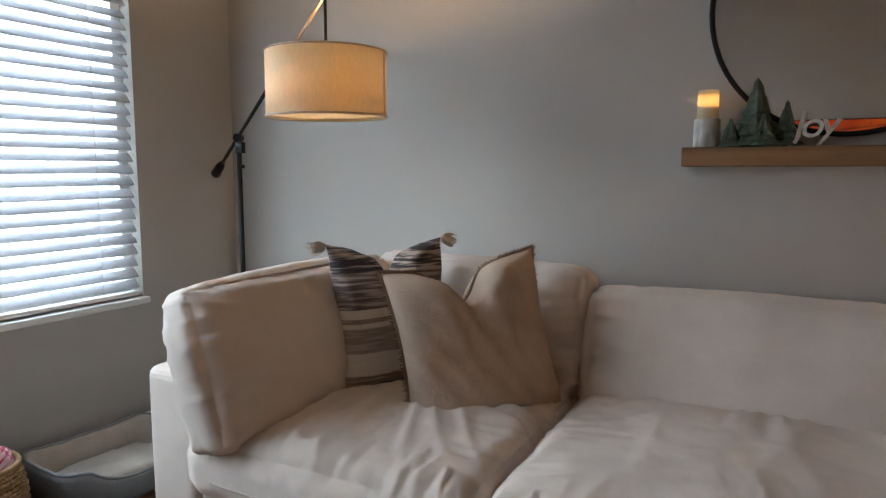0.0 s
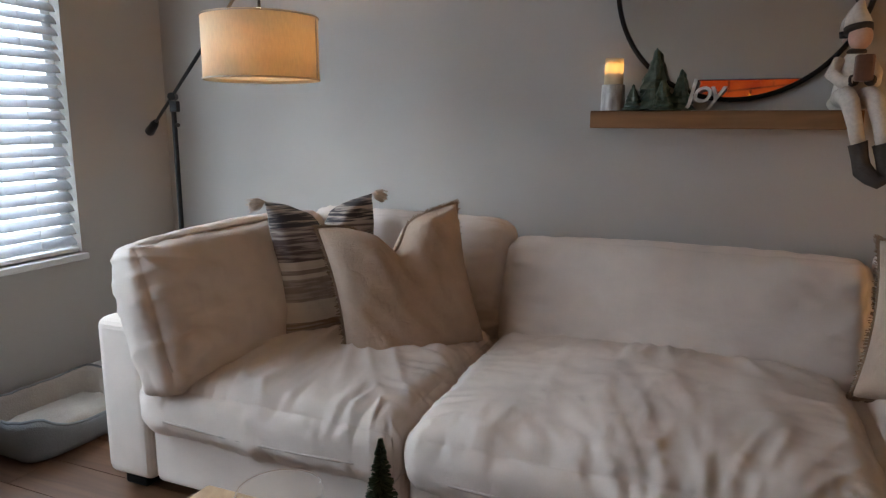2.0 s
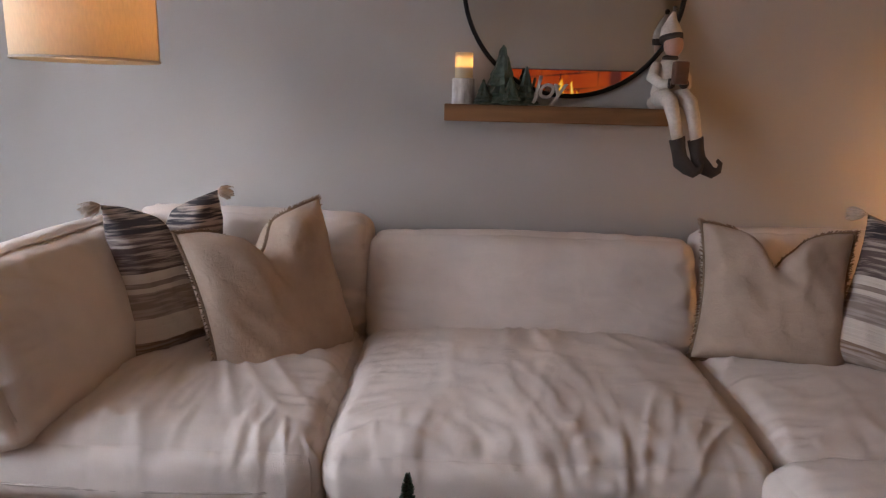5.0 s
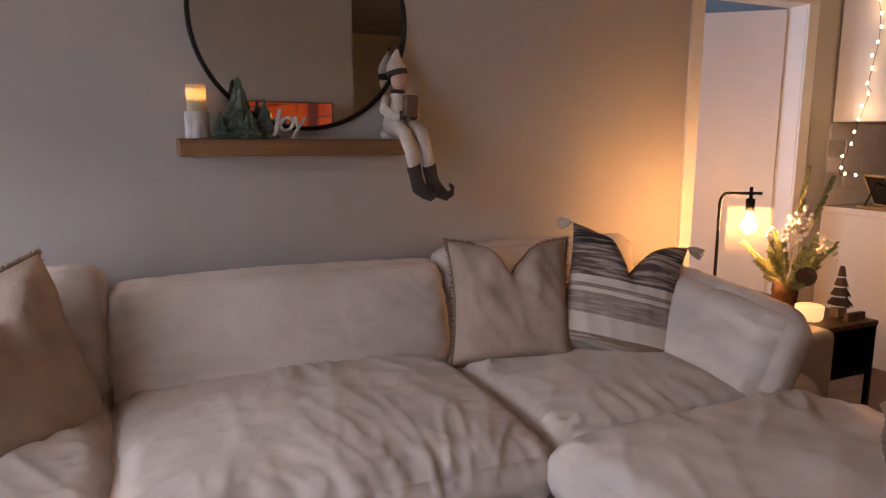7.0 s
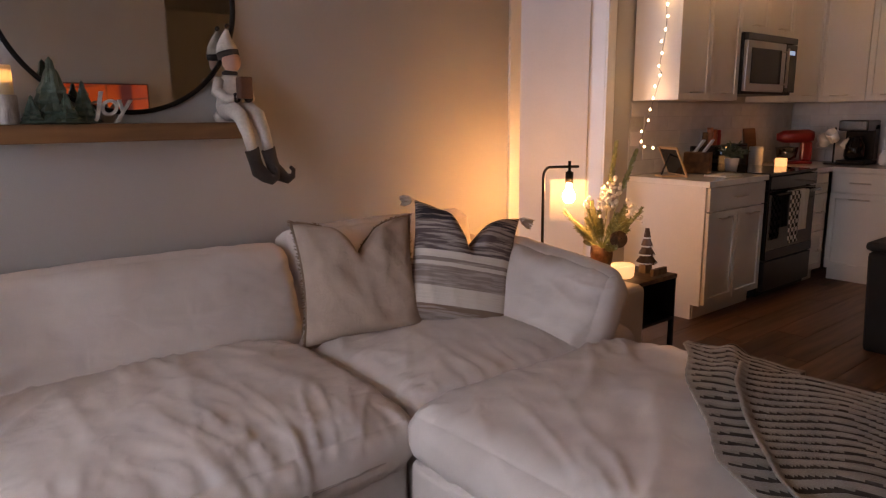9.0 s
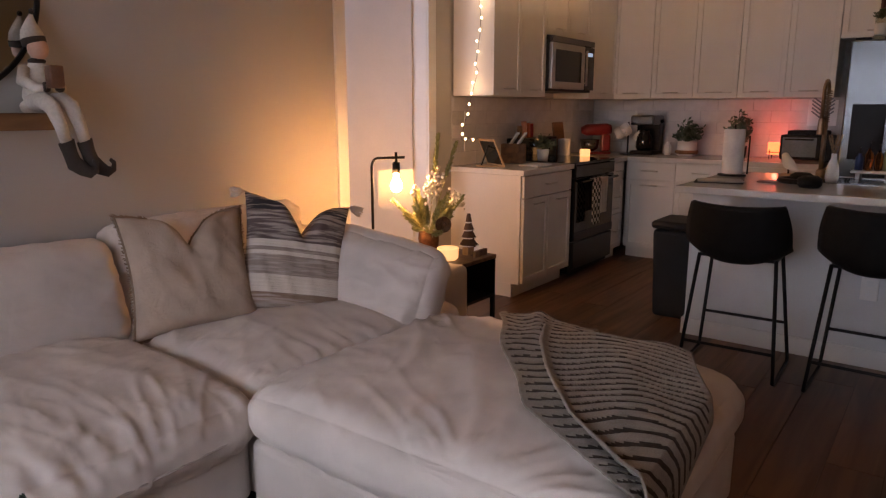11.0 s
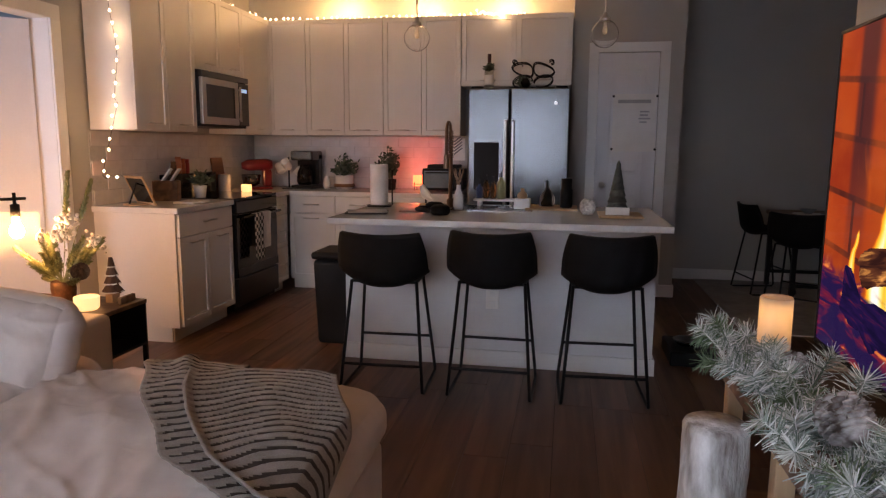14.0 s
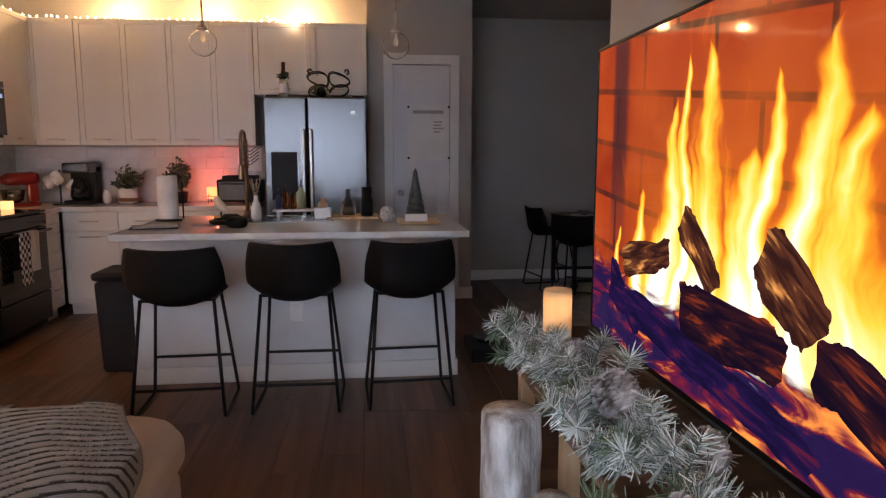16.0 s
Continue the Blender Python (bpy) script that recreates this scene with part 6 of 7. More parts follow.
part("base", lathe([(0.04, 0), (0.04, 0.015), (0.012, 0.02), (0.006, 0.06)], 16), PALEWOOD, bt)
bm = bmesh.new()
g = random.Random(3)
tube([(0, 0, 0.05), (0, 0, 0.305)], 0.003, 5, bm)
for k in range(1500):
    f = g.random() ** 0.8
    tier = 0.75 + 0.25 * (1 - ((f * 7) % 1))
    z, a = 0.06 + 0.25 * f, g.uniform(0, 6.28)
    r = (0.058 * (1 - f) + 0.006) * tier * g.uniform(0.85, 1.05)
    o, e = Vector((0, 0, z)), Vector((r * math.cos(a), r * math.sin(a), z + 0.004))
    s = Vector((-math.sin(a), math.cos(a), 0)) * 0.0011
    vs = [bm.verts.new(q) for q in (o + s, o - s, e - s, e + s, o + Vector((0, 0, 0.002)), e + Vector((0, 0, 0.002)))]
    bm.faces.new(vs[:4])
    bm.faces.new((vs[0], vs[3], vs[5], vs[4]))
    bm.faces.new((vs[2], vs[1], vs[4], vs[5]))
part("bristles", bm, island_mix("frosted_bristle", (0.02, 0.05, 0.03), (0.10, 0.15, 0.11)), bt, "frosted dark green bristles")

# ---- ribbed throw on the ottoman ----
def blanket(name, fn, nu, nv, thick, material, root, row):
    bm = bmesh.new()
    grid = [[bm.verts.new(fn(i / nu, j / nv)) for j in range(nv + 1)] for i in range(nu + 1)]
    for i in range(nu):
        for j in range(nv):
            f = bm.faces.new((grid[i][j], grid[i + 1][j], grid[i + 1][j + 1], grid[i][j + 1]))
            # faces down in the grooves get the second, darker material as painted shade
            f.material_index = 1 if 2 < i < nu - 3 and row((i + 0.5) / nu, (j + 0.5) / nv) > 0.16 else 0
    bm.normal_update()
    if sum(v.normal.z for v in bm.verts) < 0:
        bmesh.ops.reverse_faces(bm, faces=bm.faces[:])
    thicken(bm, grid, thick)
    return part(name, bm, material, root, smooth=True)


KNIT = mat("taupe_ribbed_knit", (0.25, 0.21, 0.17), 0.95, var=0.15, scale=14, bump=0.7, fine=240, sheen=0.2)
# the knit's shade between its ribs, put into the colour
KNITSHADE = mat("painted_rib_shade", (0.055, 0.040, 0.030), 0.95, var=0.2, scale=40, bump=0.7, fine=300)
throw = thing("knitted_throw", "taupe ribbed knitted throw spread over the ottoman", "blanket")


def otto_top(x, y):
    q, r = max(-1, min(1, (x - 0.915) / 0.535)), max(-1, min(1, (y - 0.805) / 0.635))
    return 0.485 + 0.045 * max(0.0, (1 - q * q) * (1 - r * r)) ** 0.6


def over(x, y, lift):
    """Drapes a point over the ottoman's two outer sides."""
    z = otto_top(x, y)
    ex, ey = max(0.0, x - 1.40), max(0.0, 0.225 - y)
    if ex > 0:
        x, z = 1.40 + 0.075 * math.sin(min(ex, 0.1) / 0.1 * math.pi / 2), z - max(0.0, ex - 0.045)
    if ey > 0:
        y, z = 0.225 - 0.075 * math.sin(min(ey, 0.1) / 0.1 * math.pi / 2), z - max(0.0, ey - 0.045)
    return x, y, z + lift


def along(stops, v):
    """A point at v on a broken line."""
    f = v * (len(stops) - 1)
    k = min(len(stops) - 2, int(f))
    return Vector(stops[k]).lerp(Vector(stops[k + 1]), f - k)


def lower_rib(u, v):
    """How deep in the groove between two ribs: 0 on a rib, 1 in the groove."""
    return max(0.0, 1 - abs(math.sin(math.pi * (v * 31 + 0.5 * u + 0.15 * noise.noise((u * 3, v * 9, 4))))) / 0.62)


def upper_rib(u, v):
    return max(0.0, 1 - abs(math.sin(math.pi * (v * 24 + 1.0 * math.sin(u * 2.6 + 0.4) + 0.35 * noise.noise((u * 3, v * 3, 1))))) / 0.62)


def lower_throw(u, v):
    a = along([(1.58, 1.13), (1.36, 1.09), (1.08, 0.90), (0.845, 0.73), (0.655, 0.555), (0.525, 0.345), (0.44, 0.15)], v)
    c = along([(1.58, 0.70), (1.38, 0.70), (1.20, 0.64), (1.00, 0.50), (0.80, 0.28), (0.64, 0.14), (0.54, 0.04)], v)
    p = a.lerp(c, u) + Vector((0, 0.012 * math.sin(v * 21)))
    rib = -0.016 * lower_rib(u, v) * min(1.0, 10 * min(u, 1 - u))
    pleat = 0.035 * math.exp(-((u - 0.42) / 0.10) ** 2) * max(0.0, 1 - v * 2.4)
    return over(p.x, p.y, 0.040 + rib + pleat + 0.006 * noise.noise((u * 4, v * 7, 2)))


def upper_throw(u, v):
    a = along([(1.20, 0.80), (1.02, 0.72), (0.87, 0.62), (0.74, 0.52), (0.63, 0.42), (0.50, 0.23), (0.43, 0.06)], v)
    c = along([(1.30, 0.32), (1.18, 0.27), (1.06, 0.21), (0.94, 0.14), (0.78, 0.08), (0.64, 0.03), (0.52, -0.02)], v)
    p = a.lerp(c, u) + Vector((0.05 * math.sin(u * math.pi) * (1 - v), 0))
    rib = -0.017 * upper_rib(u, v) * min(1.0, 10 * min(u, 1 - u)) * max(0.15, 1 - max(0.0, 0.24 - p.y) / 0.10)
    hem = 0.012 * math.exp(-(u / 0.03) ** 2)
    return over(p.x, p.y, 0.066 + rib + hem + 0.014 * noise.noise((u * 3, v * 4, 7)))


blanket("lower_fold", lower_throw, 50, 460, 0.006, [KNIT, KNITSHADE], throw, lower_rib)
blanket("upper_fold", upper_throw, 60, 420, 0.007, [KNIT, KNITSHADE], throw, upper_rib)


# ---- kitchen things ----
CW = 0.921


def sphere(r, at, seg=16, bm=None, s=(1, 1, 1)):
    bm = bm or bmesh.new()
    bmesh.ops.create_uvsphere(bm, u_segments=seg, v_segments=max(6, seg * 2 // 3), radius=r, matrix=Matrix.Translation(at) @ Matrix.Diagonal((*s, 1)))
    return bm


def leafy(root, at, n, spread, height, leaf, material, g, name="leaf"):
    bm = bmesh.new()
    for _ in range(n):
        a, lean = g.uniform(0, 6.28), g.uniform(0, 1)
        tip = Vector(at) + Vector((math.cos(a) * spread * lean, math.sin(a) * spread * lean, height * g.uniform(0.35, 1.0) * (1 - 0.4 * lean)))
        tube([at, Vector(at).lerp(tip, 0.6) + Vector((0, 0, 0.01)), tip], 0.0015, 4, bm)
        for k in range(7):
            o = Vector(at).lerp(tip, 0.35 + 0.1 * k)
            d = Vector((g.uniform(-1, 1), g.uniform(-1, 1), g.uniform(-0.2, 0.9))).normalized() * leaf
            s = d.orthogonal().normalized() * leaf * 0.32
            up = d.cross(s).normalized() * leaf * 0.06
            vs = [bm.verts.new(q) for q in (o, o + d * 0.5 + s + up, o + d, o + d * 0.5 - s + up)]
            bm.faces.new(vs)
    return part("foliage", bm, material, root)


LEAF = island_mix("grey_green_leaf", (0.05, 0.08, 0.045), (0.14, 0.17, 0.12))
g = random.Random(14)
# string lights
bulb_m = glow("warm_fairy_bulb", (1.0, 0.72, 0.36), 17)
wire_m = mat("dark_green_wire", (0.02, 0.025, 0.018), 0.6)


def string_lights(points, gap, label):
    t = thing("string_lights", label, "string lights", group="string lights")
    part("cable", tube(points, 0.0017, 5), wire_m, t, smooth=True)
    dist, last, nxt = 0.0, Vector(points[0]), gap * 0.5
    mesh = None
    for p in points[1:]:
        p = Vector(p)
        seg = (p - last).length
        while dist + seg > nxt:
            q = last.lerp(p, (nxt - dist) / seg)
            m = Matrix.Translation(q + Vector((g.uniform(-0.014, 0.0), g.uniform(-0.014, 0.014), g.uniform(0.0, 0.012))))
            if mesh is None:
                o = part("bulb", sphere(0.0070, (0, 0, 0), 10, s=(1, 1, 1.35)), bulb_m, t, "warm glowing bulb", True)
                mesh = o.data
            else:
                o = new("bulb", mesh)
                o.parent = t
            o.matrix_basis = m
            nxt += gap
        dist += seg
        last = p


pts = [(3.245, 2.47 + 0.02 * math.sin(z * 9), z) for z in [2.50 - 0.03 * k for k in range(30)]]
pts += [(3.235, 2.48 + 0.13 * k / 10 - 0.02, 1.60 - 0.042 * k) for k in range(12)] + [(3.24, 2.60 - 0.012 * k, 1.12 - 0.01 * math.sin(k)) for k in range(14)]
string_lights(pts, 0.075, "warm white string lights hanging down the cabinet side")
pts = [(3.26, 2.45, 2.50)] + [(3.3 + 0.08 * k, 2.42 + 0.02 * math.sin(k), 2.489) for k in range(26)] + [(5.42 + 0.01 * math.sin(k * 2), 2.30 - 0.075 * k, 2.489 + 0.004 * math.sin(k)) for k in range(32)]
string_lights(pts, 0.06, "warm white string lights lying along the cabinet tops")
pts = [(5.352, 0.42 - 0.012 * k, 2.50 + 0.012 * math.sin(k * 1.3) - 0.002 * k) for k in range(22)]
string_lights(pts, 0.035, "loose end of the string lights over the cabinet edge")
lamp("string_light_glow", "POINT", (3.20, 2.46, 2.05), 0.3, (1.0, 0.66, 0.30), 0.03)
lamp("string_light_glow", "POINT", (3.20, 2.50, 1.50), 0.4, (1.0, 0.66, 0.30), 0.03)
lamp("string_light_glow", "POINT", (5.32, 0.18, 2.46), 0.5, (1.0, 0.66, 0.30), 0.03)

# pendants
for y in (0.535, -0.62):
    p = thing("pendant_lamp", "small clear glass globe pendant lamp, unlit", "lamp", (3.52, y, 2.01), group="pendants over the island")
    part("rod", tube([(0, 0, 0.10), (0, 0, TOP - 2.01 - 0.02)], 0.005, 8), NICKEL, p)
    part("canopy", lathe([(0.06, 0), (0.06, 0.012), (0.02, 0.02)], 24), NICKEL, p).matrix_basis = pose(0, 0, TOP - 2.01 - 0.02)
    part("cap", lathe([(0.0, 0.074), (0.030, 0.074), (0.030, 0.092), (0.012, 0.104), (0.012, 0.125), (0, 0.125)], 20), NICKEL, p, smooth=True)
    gl = part("globe", sphere(0.082, (0, 0, 0), 32), CLEAR, p, "clear glass globe", True)
    gi = part("globe_inside", sphere(0.0795, (0, 0, 0), 32), CLEAR, gl, smooth=True)
    for f in gi.data.polygons:
        f.flip()
    gl.visible_shadow = gi.visible_shadow = False
    part("bulb", lathe([(0, -0.005), (0.012, 0.001), (0.016, 0.02), (0.01, 0.05), (0.009, 0.075)], 14), glass("frosted_bulb", (1, 0.95, 0.9), 0.3), p, smooth=True)

# left worktop
tb = thing("recipe_stand", "tablet in a wooden frame propped on the worktop", "tablet", (3.45, 2.44, CW), 60)
b = box(-0.13, 0.13, -0.012, 0.0, 0, 0.02, 0.002)
box(-0.13, 0.13, -0.012, 0, 0.20, 0.215, 0.002, b)
box(-0.13, -0.115, -0.012, 0, 0.02, 0.20, 0.002, b)
box(0.115, 0.13, -0.012, 0, 0.02, 0.20, 0.002, b)
fr = part("frame", b, PALEWOOD, tb, "wooden frame")
fr.matrix_basis = pose(0, 0, 0, -24, 0, 0)
part("screen", box(-0.115, 0.115, -0.010, -0.003, 0.02, 0.20), BLACKGLOSS, fr, "dark tablet screen")
part("stand", box(-0.05, 0.05, 0.0, 0.14, 0, 0.012, 0.002), PALEWOOD, tb)
part("strut", tube([(0, 0.12, 0.006), (0, 0.065, 0.15)], 0.006, 6), BLACK, tb)
tagged(part("notebook", box(3.58, 3.80, 2.16, 2.32, CW, CW + 0.012, 0.002), mat("pale_paper", (0.7, 0.68, 0.64), 0.8)), "thin pale notebook lying on the worktop", "notebook")
kb = thing("knife_block", "walnut knife block full of white-handled knives", "knife block", (3.80, 2.50, CW), 20)
part("block", box(-0.055, 0.055, -0.09, 0.09, 0, 0.15, 0.006), SHELFWOOD, kb)
for k in range(8):
    h = part("knife_handle", box(-0.009, 0.009, -0.007, 0.007, 0, 0.11, 0.004), WHITE, kb, "white knife handle")
    h.matrix_basis = pose(-0.036 + 0.024 * (k % 4), -0.035 + 0.06 * (k // 4), 0.145, 34, 0, 0)
for x, r, h, m in ((4.20, 0.022, 0.10, SHELFWOOD), (4.27, 0.026, 0.135, mat("copper", (0.72, 0.30, 0.16), 0.3, 1.0)), (4.335, 0.024, 0.12, mat("orange_enamel", (0.55, 0.12, 0.04), 0.4)), (4.395, 0.022, 0.115, mat("red_enamel", (0.50, 0.04, 0.03), 0.4))):
    c = thing("spice_mill", "slim upright mill standing on the cooker's back panel", "mill", (x, 2.685, 1.10), group="mills")
    part("body", lathe([(r, 0), (r, h * 0.7), (r * 0.8, h * 0.75), (r * 0.9, h * 0.82), (r * 0.9, h), (0, h)], 16), m, c, smooth=True)
pp = thing("potted_plant", "small leafy plant in a white pot on the cooker", "plant", (4.13, 2.42, 0.926))
part("pot", lathe([(0.04, 0), (0.052, 0.09), (0.048, 0.09), (0.0, 0.08)], 20), WHITE, pp, smooth=True)
leafy(pp, (0, 0, 0.085), 26, 0.12, 0.13, 0.045, LEAF, g)
ut = thing("utensil_holder", "black crock on the worktop by the cooker", "crock", (3.96, 2.58, CW))
part("crock", lathe([(0.055, 0), (0.06, 0.15), (0.055, 0.15), (0.05, 0.01), (0, 0.01)], 24), BLACK, ut, smooth=True)
c = thing("jar_candle", "short white candle jar glowing on the worktop", "candle", (4.88, 2.40, CW))
part("jar", lathe([(0.04, 0), (0.045, 0.005), (0.045, 0.062), (0.041, 0.062), (0.040, 0.045), (0, 0.045)], 24), mat("lit_candle_jar", (0.85, 0.70, 0.5), 0.5, emit=(1.0, 0.52, 0.18), power=1.6, var=0.05), c, smooth=True)
lamp("worktop_candle_glow", "POINT", (4.88, 2.40, CW + 0.12), 0.5, (1.0, 0.5, 0.16), 0.02)
ch = thing("canister", "cream ceramic canister on the worktop", "canister", (4.86, 2.60, CW))
part("body", lathe([(0.05, 0), (0.055, 0.01), (0.055, 0.14), (0.05, 0.15), (0, 0.155)], 24), WHITE, ch, smooth=True)
bd = tagged(part("cutting_board", box(-0.10, 0.10, -0.009, 0.009, 0, 0.30, 0.008), SHELFWOOD), "brown wooden board leaning on the tiles", "cutting board")
bd.matrix_world = pose(4.92, 2.665, CW, -8, 0, 0)
REDM = mat("red_enamel_gloss", (0.17, 0.008, 0.008), 0.3, var=0.04, bump=0.0)
mx = thing("stand_mixer", "glossy red stand mixer in the worktop corner", "mixer", (5.22, 2.46, CW), 215)
mx.scale = (0.85, 0.85, 0.85)
part("foot", box(-0.10, 0.10, -0.16, 0.16, 0, 0.03, 0.014), REDM, mx)
part("column", box(-0.05, 0.05, 0.06, 0.16, 0.03, 0.22, 0.02), REDM, mx)
part("head", tube([(0, 0.17, 0.27), (0, 0.12, 0.27), (0, -0.10, 0.265), (0, -0.16, 0.26)], [0.05, 0.068, 0.062, 0.035], 18), REDM, mx, smooth=True)
part("bowl", lathe([(0.04, 0), (0.09, 0.03), (0.105, 0.13), (0.10, 0.13), (0, 0.02)], 28), STEEL, mx, "steel bowl", True).matrix_basis = pose(0, -0.06, 0.032)
mt = thing("mug_tree", "mug rack with white mugs", "mug", (5.37, 2.20, CW))
part("post", tube([(0, 0, 0), (0, 0, 0.30)], 0.008, 8), BLACK, mt)
part("foot", lathe([(0.07, 0), (0.07, 0.01), (0, 0.012)], 20), BLACK, mt)
for a, z in ((200, 0.20), (320, 0.13), (80, 0.16)):
    mg = part("mug", lathe([(0.036, 0), (0.041, 0.006), (0.042, 0.09), (0.038, 0.09), (0.036, 0.008), (0, 0.008)], 20), WHITE, mt, "white mug", True)
    mg.matrix_basis = pose(0.075 * math.cos(radians(a)), 0.075 * math.sin(radians(a)), z, 20, 40, a)
    part("handle", tube(arc((0.052, 0, 0.045), 0.026, -80, 80, 8), 0.005, 6), WHITE, mg)
cm = thing("coffee_maker", "black drip coffee maker with a glass carafe", "coffee maker", (5.50, 2.02 + 0.05, CW), -90)
part("base", box(-0.11, 0.11, -0.14, 0.14, 0, 0.035, 0.01), BLACK, cm)
part("tower", box(-0.11, 0.11, 0.03, 0.14, 0.035, 0.33, 0.01), BLACK, cm)
part("hood", box(-0.11, 0.11, -0.14, 0.14, 0.27, 0.36, 0.015), STEEL, cm, "steel brew head")
part("carafe", lathe([(0.06, 0), (0.078, 0.03), (0.075, 0.12), (0.05, 0.17), (0.055, 0.19), (0, 0.19)], 28), BLACKGLOSS, cm, "dark glass carafe", True).matrix_basis = pose(0, -0.055, 0.037)
v = thing("small_vase", "small cream vase on the worktop", "vase", (5.48, 1.86, CW))
part("body", lathe([(0.025, 0), (0.036, 0.03), (0.034, 0.08), (0.018, 0.105), (0.02, 0.12), (0, 0.12)], 20), WHITE, v, smooth=True)
pl = thing("potted_plant", "grey-green leafy plant in a cream planter", "plant", (5.50, 1.69, CW))
part("planter", lathe([(0.07, 0), (0.085, 0.01), (0.085, 0.13), (0.078, 0.13), (0, 0.12)], 24), WHITE, pl, smooth=True)
part("band", tube(arc((0, 0, 0.035), 0.086, 0, 360, 28, "xy")[:-1], 0.018, 6, closed=True), SHELFWOOD, pl, "brown wooden band")
leafy(pl, (0, 0, 0.12), 46, 0.17, 0.22, 0.05, LEAF, g)
wr = thing("potted_plant", "dark leafy topiary plant on the worktop", "plant", (5.52, 1.24, CW))
part("pot", lathe([(0.05, 0), (0.06, 0.10), (0.055, 0.10), (0, 0.09)], 20), PLASTIC, wr, smooth=True)
leafy(wr, (0, 0, 0.10), 60, 0.14, 0.34, 0.045, LEAF, g)
rl = thing("lantern_candle", "glowing orange candle in a black wire stand", "candle", (5.50, 0.955, CW))
part("glass", lathe([(0.05, 0.04), (0.055, 0.045), (0.055, 0.14), (0.05, 0.14), (0.05, 0.05), (0, 0.05)], 24), mat("red_orange_lit_glass", (0.8, 0.2, 0.1), 0.4, emit=(1.0, 0.20, 0.06), power=3.2, var=0.03), rl, "red-orange glowing glass", True)
for a in (30, 150, 270):
    part("leg", tube([(0.06 * math.cos(radians(a)), 0.06 * math.sin(radians(a)), 0), (0.058 * math.cos(radians(a)), 0.058 * math.sin(radians(a)), 0.08)], 0.003, 6), BLACK, rl)
part("ring", tube(arc((0, 0, 0.06), 0.059, 0, 360, 24, "xy")[:-1], 0.003, 6, closed=True), BLACK, rl)
to = thing("toaster_oven", "black toaster oven with a glass door", "toaster oven", (5.46, 0.70, CW), -90)
part("body", box(-0.19, 0.19, -0.12, 0.14, 0.012, 0.21, 0.012), BLACK, to)
part("door", box(-0.17, 0.08, -0.127, -0.121, 0.035, 0.19, 0.002), mat("grey_oven_glass", (0.20, 0.24, 0.27), 0.1), to, "glass oven door")
part("handle", tube([(-0.15, -0.15, 0.175), (0.06, -0.15, 0.175)], 0.006, 8), STEEL, to)
for z in (0.06, 0.11, 0.16):
    part("knob", tube([(0.135, -0.12, z), (0.135, -0.14, z)], 0.015, 12), STEEL, to)
for x in (-0.16, 0.16):
    for y in (-0.09, 0.11):
        part("foot", tube([(x, y, 0), (x, y, 0.014)], 0.012, 8), BLACK, to)
tagged(part("baking_tray", box(5.34, 5.60, 0.56, 0.84, CW + 0.212, CW + 0.245, 0.006), PLASTIC), "black tray lying on the toaster oven", "tray")
hb = thing("herringbone_board", "white board with a dark herringbone pattern on the wall", "board", (5.705, 0.655, 1.20), -90)
part("board", box(-0.11, 0.11, -0.006, 0.0, 0, 0.21, 0.002), WHITE, hb)
for k in range(5):
    for s in (-1, 1):
        part("stripe", box(0.004, 0.105, -0.009, -0.0065, -0.006, 0.006), BEDG, hb).matrix_basis = pose(0, 0, 0.055 + 0.03 * k, 0, -38, 0) if s > 0 else pose(0, 0, 0.055 + 0.03 * k, 0, 218, 0)

# on the fridge
wb = thing("wine_bottle", "wine bottle in a leafy wrap on the fridge", "bottle", (5.22, 0.27, 1.826))
part("bottle", lathe([(0.037, 0), (0.039, 0.004), (0.039, 0.17), (0.03, 0.20), (0.014, 0.225), (0.0135, 0.275), (0, 0.275)], 20), glass("pale_bottle_glass", (0.75, 0.78, 0.7), 0.05), wb, smooth=True)
part("capsule", lathe([(0.016, 0.225), (0.016, 0.30), (0, 0.30)], 16), mat("maroon_foil", (0.06, 0.01, 0.012), 0.4), wb)
part("label", lathe([(0.0395, 0.04), (0.0395, 0.12)], 20), WHITE, wb, "pale paper label")
leafy(wb, (0, 0, 0.15), 14, 0.07, 0.07, 0.03, LEAF, g)
rk = thing("wine_rack", "scrolled dark iron wine rack on the fridge", "wine rack", (5.20, -0.11, 1.826))
for x in (-0.05, 0.05):
    for side_ in (-1, 1):
        loop = [(x, side_ * (0.090 + 0.088 * math.cos(a + 0.35 * math.sin(a))), 0.158 + 0.056 * math.sin(a) + side_ * 0.018 * math.cos(a)) for a in [2 * math.pi * k / 40 for k in range(40)]]
        part("scroll", tube(loop, 0.0052, 6, closed=True), BLACK, rk, "looped iron rod", True)
        curl = [(x, side_ * (0.088 + 0.080 * math.cos(a)), 0.062 + 0.048 * math.sin(a) - side_ * 0.014 * math.cos(a)) for a in [math.pi * (-0.75 + 1.75 * k / 30) for k in range(31)]]
        part("scroll", tube(curl, 0.0052, 6), BLACK, rk, "curled iron rod", True)
        hook = [(x, side_ * (0.155 + 0.018 * math.cos(a)), 0.222 + 0.016 * math.sin(a)) for a in [math.pi * (-0.6 + 1.6 * k / 14) for k in range(15)]]
        part("scroll", tube(hook, 0.0048, 6), BLACK, rk, "curled iron rod end", True)
    part("foot_rail", tube([(x, -0.19, 0.008), (x, 0.19, 0.008)], 0.006, 6), BLACK, rk)
for y, z in ((-0.12, 0.008), (0.12, 0.008), (-0.092, 0.194), (0.092, 0.194)):
    part("cross_rod", tube([(-0.055, y, z), (0.055, y, z)], 0.004, 6), BLACK, rk)
